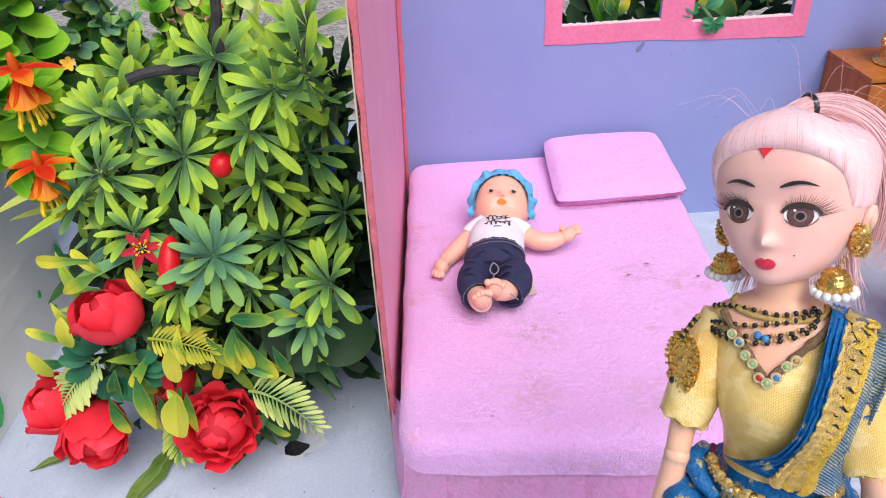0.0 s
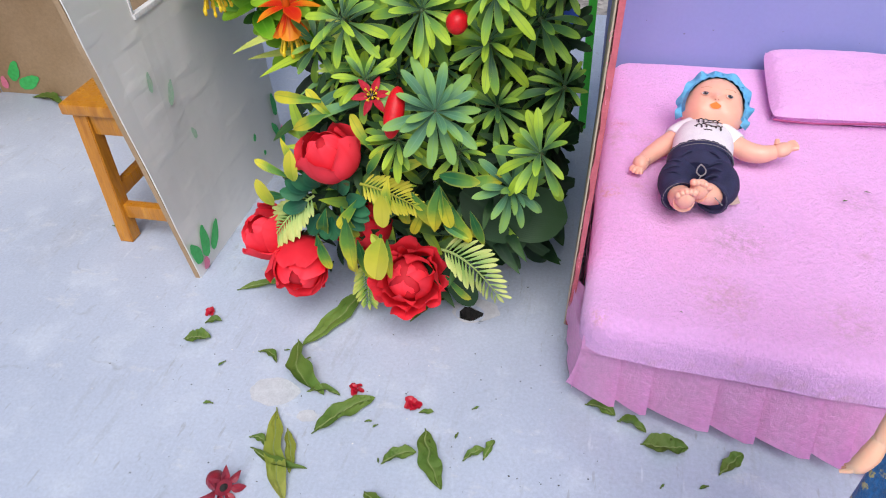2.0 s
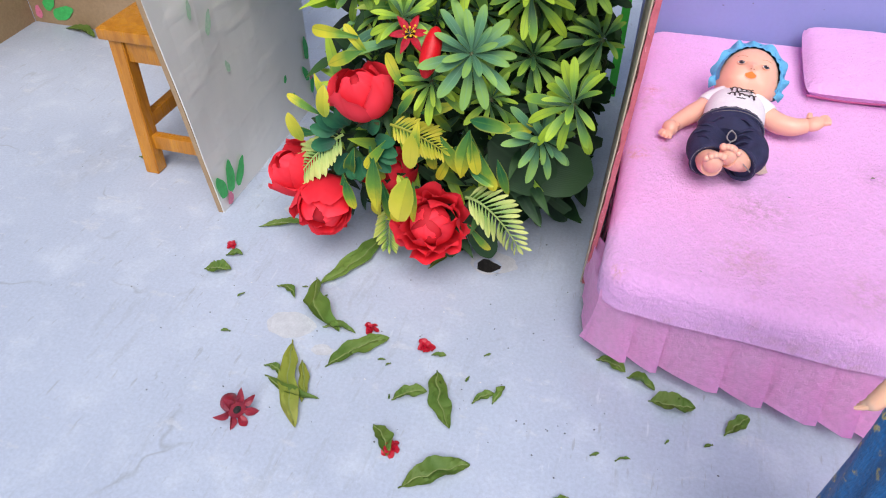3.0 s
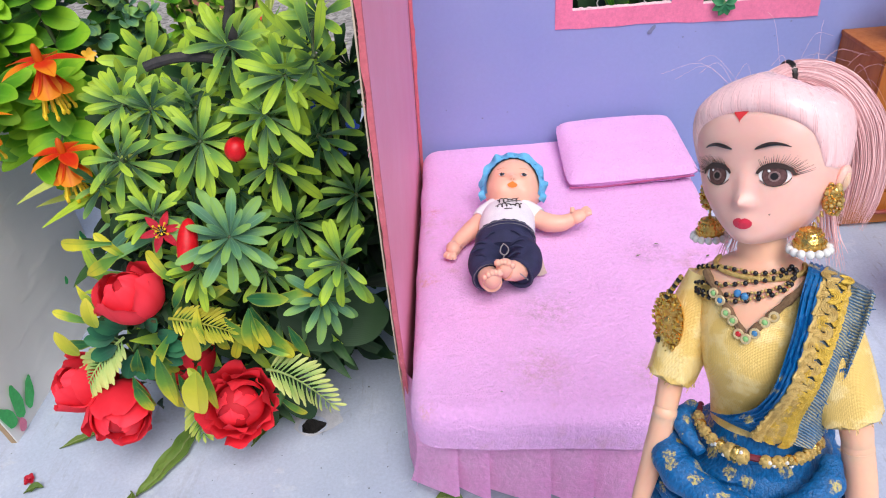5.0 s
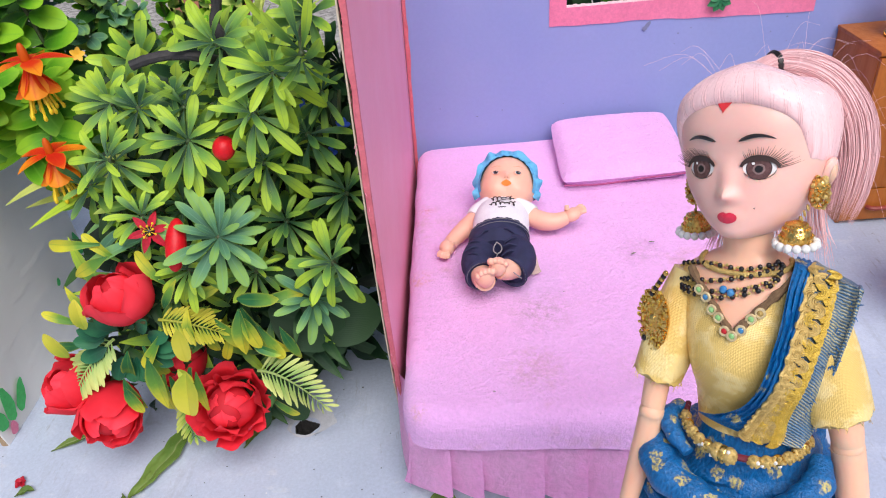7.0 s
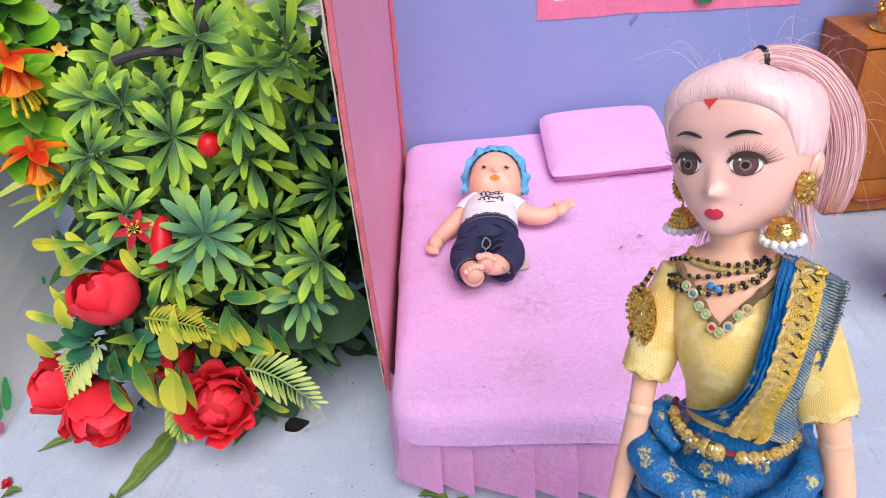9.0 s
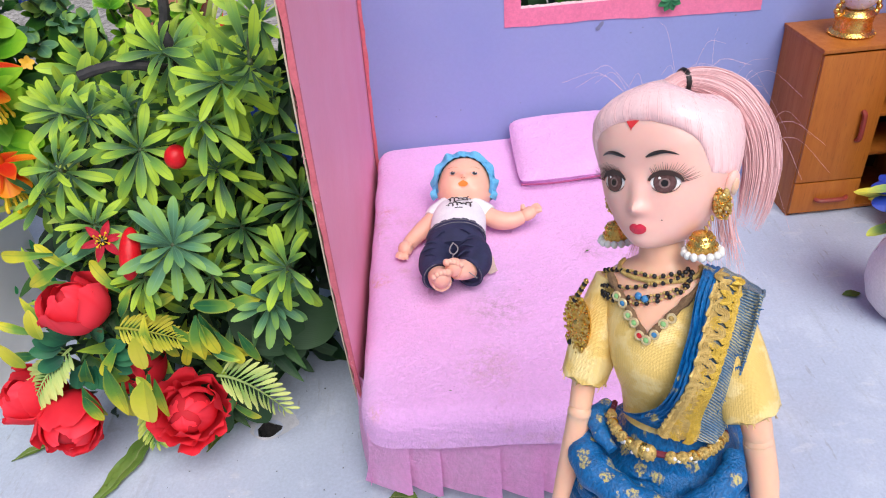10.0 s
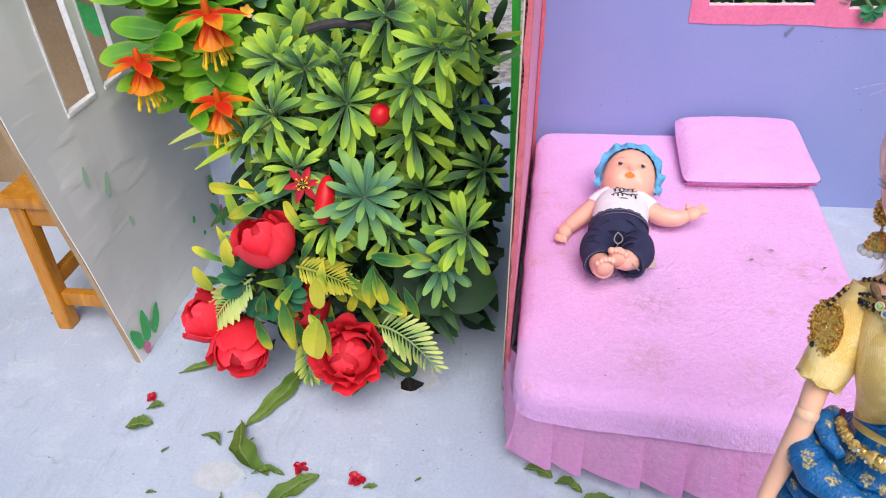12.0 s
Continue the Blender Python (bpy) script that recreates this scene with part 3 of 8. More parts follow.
OBLONG = ((0, 0.16), (0.14, 0.26), (0.30, 0.58), (0.48, 0.90), (0.62, 1.0), (0.78, 0.98), (0.90, 0.80), (0.97, 0.48), (1, 0.16))
STRAP = ((0, 0.35), (0.2, 0.7), (0.45, 1.0), (0.7, 0.85), (0.9, 0.45), (1, 0.05))


def blade(bm, m, length, width, shape=SPATULA, droop=0.4, fold=0.25, twist=0.0, rows=7, mi=0, wave=0.0, thick=0.0):
    """A leaf that grows along the local y axis of m, its face towards z. droop: radians that it bends down."""
    uv = bm.loops.layers.uv.verify()
    xs = [s[0] for s in shape]
    ws = [s[1] for s in shape]
    grid, y, z = [], 0.0, 0.0
    us = (-1, -0.45, 0, 0.45, 1)
    for i in range(rows + 1):
        t = 1 - (1 - i / rows) ** 1.5
        step = (t - (1 - (1 - (i - 1) / rows) ** 1.5)) * length if i else 0.0
        y += math.cos(-droop * t) * step
        z += math.sin(-droop * t) * step
        w = width * 0.5 * float(np.interp(t, xs, ws))
        tw = twist * t
        row = []
        for u in us:
            h = abs(u) * fold * w + wave * w * math.sin(t * 11 + u * 2)
            p = V((u * w * math.cos(tw) - h * math.sin(tw), y, z + h * math.cos(tw) + u * w * math.sin(tw)))
            row.append((bm.verts.new(m @ p), u * 0.5 + 0.5, t))
        grid.append(row)
    fs = []
    for a, b in zip(grid, grid[1:]):
        for i in range(4):
            q = (a[i], a[i + 1], b[i + 1], b[i])
            f = bm.faces.new([k[0] for k in q])
            f.material_index, f.smooth = mi, True
            for loop, k in zip(f.loops, q):
                loop[uv].uv = (k[1], k[2])
            fs.append(f)
    return fs


def aim(pos, out, face=(0, 0, 1)):
    """A pose at pos whose y axis points along out and whose z axis faces towards face."""
    y = V(out).normalized()
    x = y.cross(V(face))
    x = x.normalized() if x.length > 1e-4 else y.orthogonal().normalized()
    z = x.cross(y)
    return Matrix.Translation(pos) @ Matrix((x, y, z)).transposed().to_4x4()


# ---------------------------------------------------------------- the setting
WALL_Y, BED_Z = 0.296, 0.087


def build_floor():
    """A painted slab with a small broken hole in it."""
    hx, hy = -0.0785, -0.004
    rim = [(hx + math.cos(a) * 0.0085 * (1 + 0.25 * math.sin(3 * a + 1) + 0.15 * math.sin(7 * a)), hy + math.sin(a) * 0.0075 * (1 + 0.2 * math.sin(4 * a))) for a in [i * math.tau / 18 for i in range(18)]]
    bm = bmesh.new()
    outer = [bm.verts.new((x, y, 0)) for x, y in ((-1.3, -1.0), (1.3, -1.0), (1.3, 0.62), (-1.3, 0.62))]
    inner = [bm.verts.new((x, y, 0)) for x, y in rim]
    es = [bm.edges.new((outer[i], outer[(i + 1) % 4])) for i in range(4)] + [bm.edges.new((inner[i], inner[(i + 1) % 18])) for i in range(18)]
    bmesh.ops.triangle_fill(bm, use_beauty=True, edges=es)
    inside = [f for f in bm.faces if all(v in inner for v in f.verts)]
    bmesh.ops.delete(bm, geom=inside, context="FACES_ONLY")
    low = [bm.verts.new((hx + (x - hx) * 0.75, hy + (y - hy) * 0.75, -0.009 + rnd.uniform(-0.002, 0.002))) for x, y in rim]
    for i in range(18):
        j = (i + 1) % 18
        bm.faces.new((inner[j], inner[i], low[i], low[j])).material_index = 1
    mid = bm.verts.new((hx, hy, -0.012))
    for i in range(18):
        bm.faces.new((low[(i + 1) % 18], low[i], mid)).material_index = 1
    side = [bm.verts.new((v.co.x, v.co.y, -0.03)) for v in outer]
    for i in range(4):
        bm.faces.new((outer[i], side[i], side[(i + 1) % 4], outer[(i + 1) % 4]))
    bmesh.ops.recalc_face_normals(bm, faces=bm.faces)
    if sum(f.normal.z * f.calc_area() for f in bm.faces) < 0:
        bmesh.ops.reverse_faces(bm, faces=bm.faces)
    solid("floor", bm, [FLOOR, HOLE], (0, 0, 0), "pale bluish painted concrete floor with a small broken black hole", "floor", kind="structure", smooth=False)
    bm = bmesh.new()
    bmesh.ops.create_grid(bm, x_segments=20, y_segments=20, size=60, matrix=Matrix.Translation((0, 0, -0.03)))
    solid("ground", bm, GRAVEL, (0, 0, -0.03), "grey gravelly ground stretching away behind the painted slab", "ground", kind="structure")


def build_room():
    # the back wall with its two openings, as slabs round the holes
    xl, xr, zt, th = 0.002, 0.80, 0.44, 0.005
    holes = ((0.167, 0.260, 0.2155, 0.33), (0.290, 0.385, 0.2120, 0.33))
    bm = bmesh.new()
    xs = [xl, 0.167, 0.260, 0.290, 0.385, xr]
    for i in range(5):
        a, b = xs[i], xs[i + 1]
        if i in (1, 3):
            z0 = holes[i // 2][2]
            box(bm, (a, WALL_Y, 0), (b, WALL_Y + th, z0))
            box(bm, (a, WALL_Y, 0.33), (b, WALL_Y + th, zt))
        else:
            box(bm, (a, WALL_Y, 0), (b, WALL_Y + th, zt))
    solid("wall_back", bm, LAVENDER, (0.4, WALL_Y, 0), "lavender blue painted card wall of the dolls' room", "wall", kind="structure", smooth=False)
    # the rose band painted round the window, with a hand-drawn lower edge
    win = thing("window_1", (0.276, WALL_Y, 0.205), "two-pane cut-out window with a rose pink painted frame", "window", kind="structure")
    bm = bmesh.new()
    y = WALL_Y - 0.0008
    low = [0.1508 + (0.275 - 0.1508) * k / 16 for k in range(16)] + [0.275] + [0.275 + (0.4005 - 0.275) * k / 16 for k in range(1, 17)]

    def brushed(x):
        k = 24 * (x - 0.1508) / 0.2497
        return 0.1990 - 0.0072 * k / 24 + 0.0016 * math.exp(-((k - 9) / 3.0) ** 2) + 0.0003 * math.sin(k * 1.9)
    for a, b in zip(low, low[1:]):
        z = 0.2155 if a < 0.2745 else 0.2120
        prism(bm, [(a, y, brushed(a)), (b, y, brushed(b)), (b, y, z), (a, y, z)], (0, 0.0007, 0))
    part("lower_rail", bm, ROSE_PAINT, win)
    for nm, spans in (("stile", ((0.1510, 0.167, 0.2155),)), ("mullion", ((0.260, 0.275, 0.2155), (0.275, 0.290, 0.2120))), ("stile", ((0.385, 0.4004, 0.2120),))):
        bm = bmesh.new()
        for x0, x1, z0 in spans:
            box(bm, (x0, y, z0), (x1, y + 0.0007, 0.345))
        part(nm, bm, ROSE_PAINT, win)
    bm = bmesh.new()
    box(bm, (0.1510, y, 0.345), (0.4004, y + 0.0007, 0.36))
    part("upper_rail", bm, ROSE_PAINT, win)
    for x0, x1, z0, z1 in holes:
        bm = bmesh.new()
        n = 26
        for k in range(n):
            a, b = x0 + (x1 - x0) * k / n, x0 + (x1 - x0) * (k + 1) / n
            box(bm, (a, WALL_Y - 0.0005, z0 - 0.0004), (b, WALL_Y + th - 0.0003, z0 + 0.0006 + 0.0009 * rnd.random()))
        part("torn_sill", bm, TORN, win, "torn pale pink paper edge of the cut-out")
    # the pink side wall of corrugated card
    side = thing("wall_side", (0, 0.15, 0), "pink painted corrugated cardboard side wall with a raw front edge", "wall", kind="structure")
    def side_at(u, z, k=0.0):
        # u runs from the slanting front edge to the back wall, k through the thickness
        zz = min(z, 0.32)
        front = V((-0.0005 + 0.047 * z - 0.02 * z * z, -0.0016 - 0.40 * zz + 0.60 * zz * zz, z))
        back = V((0.0052 + 0.032 * z, WALL_Y - 0.0005, z))
        return front.lerp(back, u) + V((-0.0042 * k, 0, 0))
    for k0, k1, m in ((0, 0.2, PINK), (0.8, 1.0, CARD_PALE)):
        bm = bmesh.new()
        zs = [0.44 * i / 40 for i in range(41)]
        loft(bm, [[side_at(0, z, k0), side_at(0.33, z, k0), side_at(0.66, z, k0), side_at(1, z, k0), side_at(1, z, k1), side_at(0.66, z, k1), side_at(0.33, z, k1), side_at(0, z, k1)] for z in zs])
        part("liner", bm, m, side)
    bm = bmesh.new()
    steps = 300
    rows = [[side_at(0.002, 0.44 * i / steps, 0.25 if i % 2 else 0.75), side_at(0.08, 0.44 * i / steps, 0.25 if i % 2 else 0.75)] for i in range(steps + 1)]
    loft(bm, rows, closed=False)
    part("fluting", bm, CARD_PINK, side, "wavy paper core in the cut edge")
    # red paint dabbed along the cut edge
    bm = bmesh.new()
    rows = []
    for i in range(121):
        z = i * 0.44 / 120
        o = side_at(0, z)
        w = 0.0026 + 0.0014 * noise.noise((z * 60, 3, 1))
        rows.append([o + V((0.0006, 0.0012, 0)), o + V((0.0004, -0.0006, 0)), o + V((-max(0.0002, w), -0.0006, 0))])
    loft(bm, rows, closed=False)
    part("painted_edge", bm, RED_EDGE, side, "crimson paint smeared along the cut edge")
    # frayed paper threads along the edge
    for k in range(22):
        z = rnd.uniform(0.02, 0.30)
        p = side_at(0, z, rnd.random())
        q = p + V((rnd.uniform(-0.0025, 0.0015), rnd.uniform(-0.002, 0), rnd.uniform(-0.003, 0.001)))
        bm = bmesh.new()
        tube(bm, spline([p, p.lerp(q, 0.5) + V((-0.0004, 0, 0.0004)), q], 3), 0.00014, 4)
        part("paper_fray", bm, PINK, side)
    # an unseen wall added past the cabinet, to shade the floor and cabinet
    bm = bmesh.new()
    prism(bm, [(0.602, 0.02, 0), (0.600, WALL_Y - 0.0005, 0), (0.600, WALL_Y - 0.0005, 0.44), (0.606, -0.06, 0.44)], (0.0045, 0, 0))
    solid("wall_far_side", bm, PINK, (0.602, 0.15, 0), "pink card wall added out of view to shade the cabinet side", "wall", kind="structure", smooth=False)
    # the corner where the paint of both walls meets
    bm = bmesh.new()
    rows = []
    for i in range(41):
        z = 0.02 + i * 0.42 / 40
        w = 0.0016 + 0.0016 * noise.noise((z * 30, 8, 2)) + (0.002 if z > 0.2 else 0) * math.sin(z * 40) ** 2
        x = 0.0052 + 0.032 * z
        rows.append([V((x + 0.0004, WALL_Y - 0.004, z)), V((x + 0.0014, WALL_Y - 0.0012, z)), V((x + 0.0024 + w, WALL_Y - 0.0006, z))])
    loft(bm, rows, closed=False)
    solid("trim", bm, RED_EDGE, (0.013, WALL_Y, 0), "crimson paint line in the corner of the walls", "trim", kind="structure")
    # a bright green board standing behind the side wall
    bm = bmesh.new()
    box(bm, (-0.0165, 0.298, 0), (-0.008, 0.303, 0.42), 0.0008)
    solid("green_board", bm, GREEN_BOARD, (-0.02, 0.30, 0), "bright green painted board standing behind the pink wall", "board")
    # grey smear and specks on the lavender wall
    bm = bmesh.new()
    for x, z, a, b, t in ((0.2445, 0.1925, 0.0042, 0.0019, 0.9), (0.2418, 0.1895, 0.0024, 0.0022, 0.3)):
        pts = [(x + a * math.cos(k) * math.cos(t) - b * math.sin(k) * math.sin(t), WALL_Y - 0.0004 - 0.2 * (0.2445 - x), z + a * math.cos(k) * math.sin(t) + b * math.sin(k) * math.cos(t)) for k in [i * math.tau / 14 for i in range(14)]]
        bm.faces.new([bm.verts.new(p) for p in pts])
    grime = mat("grey_smear", (0.20, 0.22, 0.36), rough=0.6)
    solid("wall_stain", bm, grime, (0.24, WALL_Y, 0.19), "grey smear on the lavender paint", "stain")
    bm = bmesh.new()
    for k in range(16):
        x, z, r = rnd.uniform(0.03, 0.40), rnd.uniform(0.10, 0.19), rnd.uniform(0.0003, 0.0008)
        bm.faces.new([bm.verts.new((x + r * math.cos(a) * 1.4, WALL_Y - 0.0004, z + r * math.sin(a))) for a in [i * math.tau / 7 for i in range(7)]])
    solid("wall_specks", bm, grime, (0.2, WALL_Y, 0.15), "tiny dark specks on the lavender paint", "specks", kind="stuff")


# ---------------------------------------------------------------- the bed
BED = ((0.0070, -0.081), (0.2500, -0.099), (0.2720, 0.293), (0.0120, 0.293))


def bed_xy(u, v):
    a, b, c, d = (V(p) for p in BED)
    return a.lerp(b, u).lerp(d.lerp(c, u), v)


def build_bed():
    bed = thing("bed", (0.14, 0.1, 0), "doll bed in worn pink fleece with a pleated skirt", "bed")
    # mattress: a soft rounded slab with fine sagging
    bm = bmesh.new()
    R, z0 = 0.013, 0.0575

    def prof(s):
        # s from 0 at the hem over the rounded edge to the top; gives inset and height
        if s < 0.45:
            return 0.0, z0 + (BED_Z - R - z0) * s / 0.45
        a = (s - 0.45) / 0.55 * math.pi / 2
        return R * (1 - math.cos(a)), BED_Z - R + R * math.sin(a)

    pts = [V(p) for p in BED]
    rings = []
    cr = 0.021
    outline = []
    for k in range(4):
        p, q, r = pts[k], pts[(k + 1) % 4], pts[k - 1]
        a, b = (r - p).normalized(), (q - p).normalized()
        outline += [p + a * cr * (1 - math.sin(t)) + b * cr * (1 - math.cos(t)) for t in [i * math.pi / 2 / 7 for i in range(8)]]
        ln = (q - p).length
        outline += [p.lerp(q, (cr + (ln - 2 * cr) * i / 22) / ln) for i in range(1, 22)]
    cen = sum(outline, V((0, 0))) / len(outline)
    nout = len(outline)

    def inward(i):
        a, b = outline[i - 1], outline[(i + 1) % nout]
        d = (b - a).normalized()
        return V((-d.y, d.x))
    inw = [inward(i) for i in range(nout)]
    for s in [i / 9 for i in range(10)]:
        ins, z = prof(s)
        rings.append([V((*(outline[i] + inw[i] * ins + inw[i] * 0.0012 * noise.noise((outline[i].x * 45, outline[i].y * 45, z * 40))), z + 0.0010 * noise.noise((outline[i].x * 40, outline[i].y * 40, 3)) * (1 - s))) for i in range(nout)])
    top = rings[-1]
    for f in (0.93, 0.8, 0.62, 0.42, 0.22, 0.06):
        rings.append([V((cen.x + (p.x - cen.x) * f, cen.y + (p.y - cen.y) * f, BED_Z + 0.0012 * noise.noise((p.x * 30 * f, p.y * 30 * f, 1)) - 0.0008 * (1 - f))) for p in top])
    loft(bm, rings)
    part("mattress", bm, FLEECE, bed, "pink fleece mattress with a rounded edge")
    # base under the hem
    bm = bmesh.new()
    prism(bm, [(*bed_xy(u, v), 0.0) for u, v in ((0.08, 0.075), (0.92, 0.075), (0.92, 0.99), (0.08, 0.99))], (0, 0, 0.05))
    part("base", bm, CARD, bed, "plain card base under the skirt")

    def pleat(p, q, out, over, lean, flare=0.0):
        """One overlapping flap of the skirt, from p to q on the ground plan."""
        bm = bmesh.new()
        rows = []
        for i in range(7):
            t = i / 6
            z = 0.0650 - 0.0550 * t
            row = []
            for k in range(9):
                u = k / 8
                b = p.lerp(q, u) - (q - p).normalized() * flare * t * t * (1 - u) ** 1.5
                bulge = 0.0012 * math.sin(u * math.pi) + over * (u - 0.5) * (0.3 + 0.7 * t) + lean * t + 0.0022 * max(0, u - 0.75) / 0.25 * t + 0.0008 * math.sin(t * 3 + u * 4)
                bot = 0.0016 * math.sin(u * math.pi) * t - 0.0042 * (1 - u) * t - 0.0050 * max(0, (u - 0.72) / 0.28) ** 3 * t
                row.append(V((b.x + out.x * bulge, b.y + out.y * bulge, max(0.0006, z + 0.0015 * t - bot))))
            rows.append(row)
        loft(bm, rows, closed=False)
        bmesh.ops.solidify(bm, geom=bm.faces[:], thickness=0.0028)
        bmesh.ops.recalc_face_normals(bm, faces=bm.faces)
        part("skirt_pleat", bm, SKIRT, bed)

    xs = (0.0180, 0.0340, 0.0545, 0.0935, 0.1205, 0.1525, 0.1730, 0.2040, 0.2350, 0.2510)
    d = (V(BED[1]) - V(BED[0])).normalized()
    out = V((d.y, -d.x))
    for a, b in zip(xs, xs[1:]):
        fa = V((a - (0.006 if a > 0.02 else 0.008), -0.0735 - a * 0.074))
        fb = V((b + 0.002, -0.0735 - b * 0.074))
        pleat(fa, fb, out, 0.0120, 0.0005 + 0.081 * b, 0.008 if a < 0.02 else 0.0)
    left = [0.004, 0.035, 0.075, 0.115, 0.16, 0.20, 0.25, 0.285]
    for a, b in zip(left, left[1:]):
        pleat(V((0.0085 + a * 0.013, b + 0.003)), V((0.0085 + a * 0.013, a - 0.004)), V((-1, 0)), 0.003, 0.0020)
    for y in (-0.010, -0.031, -0.050):
        pleat(V((-0.0010 + 0.1 * abs(y + 0.010), y)), V((0.0125, y - 0.022)), V((-0.75, -0.66)), 0.003, 0.0040)
    right = [-0.09, -0.05, -0.005, 0.05, 0.11, 0.17, 0.23, 0.285]
    for a, b in zip(right, right[1:]):
        pleat(V((0.2495 + (a + 0.1) * 0.055, a - 0.003)), V((0.2495 + (b + 0.1) * 0.055, b + 0.003)), V((1, 0)), 0.005, 0.002)
    # pillow
    bm = bmesh.new()
    fl, fr, br, bl = V((0.146, 0.175, 0)), V((0.267, 0.180, 0)), V((0.268, 0.2885, 0)), V((0.150, 0.2885, 0))
    N = 26
    sheets = []
    for sgn in (1, -1):
        rows = []
        for j in range(N + 1):
            row = []
            for i in range(N + 1):
                u, v = i / N, j / N
                k = 1 - 0.04 * (abs(2 * u - 1) * abs(2 * v - 1)) ** 6
                u2, v2 = 0.5 + (u - 0.5) * k, 0.5 + (v - 0.5) * k
                p = fl.lerp(fr, u2).lerp(bl.lerp(br, u2), v2)
                e = (1 - abs(2 * u - 1) ** 3.5) * (1 - abs(2 * v - 1) ** 3.5)
                h = 0.0120 * max(e, 0) ** 0.40
                z = BED_Z + 0.0085 + sgn * h + 0.007 * v * v + (0.0016 * noise.noise((p.x * 60, p.y * 60, 5)) + 0.0011 * noise.noise((p.x * 140, p.y * 140, 9))) * min(1, e * 2)
                if sgn < 0:
                    z = max(z, BED_Z + 0.0012)
                row.append(V((p.x, p.y, z)))
            rows.append(row)
        sheets.append(rows)
    loft(bm, sheets[0], closed=False)
    fs = loft(bm, sheets[1], closed=False)
    bmesh.ops.reverse_faces(bm, faces=fs)
    bmesh.ops.remove_doubles(bm, verts=bm.verts, dist=0.00005)
    pil = thing("pillow", (0.208, 0.23, BED_Z), "flat pink fleece pillow with a seam, on the bed", "pillow")
    part("cover", bm, FLEECE, pil)
    bm = bmesh.new()
    tube(bm, spline([(0.1475, 0.1742, BED_Z + 0.0068), (0.18, 0.1735, BED_Z + 0.0058), (0.225, 0.1765, BED_Z + 0.0072), (0.2610, 0.1800, BED_Z + 0.0066)], 6), 0.0009, 6)
    part("seam", bm, mat("dark_pink_seam", (0.42, 0.08, 0.22), rough=0.9), pil, "dark pink stitched seam")
    # crumbs of leaf on the mattress
    for x, y, a, L in ((0.183, 0.068, 0.6, 0.0055), (0.2, 0.083, -0.1, 0.0058), (0.235, 0.061, 0.8, 0.005), (0.124, 0.028, 0.3, 0.0022), (0.066, -0.066, -0.3, 0.0022)):
        bm = bmesh.new()
        blade(bm, aim((x, y, BED_Z + 0.0024), (math.cos(a), math.sin(a), 0)), L, L * 0.45, LANCE, 0.2, 0.3, 0.6, 4)
        solid("leaf_crumb", bm, L_DRY, (x, y, BED_Z + 0.0024), "tiny dry crumb of leaf on the pink mattress", "leaf crumb", "crumbs on the bed")


# ---------------------------------------------------------------- the card hut on the other side
def painted_leaf(bm, o, ax, ay, n, length, width, ang, mi=0):
    """A flat painted leaf on a wall: o the root, ax and ay the wall's axes, n its normal."""
    o, ax, ay, n = V(o), V(ax), V(ay), V(n)
    d = ax * math.sin(ang) + ay * math.cos(ang)
    s = ax * math.cos(ang) - ay * math.sin(ang)
    pts = []
    for k in range(14):
        a = k * math.tau / 14
        t = 0.5 - 0.5 * math.cos(a)
        w = math.sin(a) * (1.15 - 0.5 * t)
        pts.append(o + d * length * t + s * width * 0.5 * w * (1 + 0.12 * math.sin(5 * a)) + n * 0.0009)
    f = bm.faces.new([bm.verts.new(p) for p in pts])
    f.material_index = mi


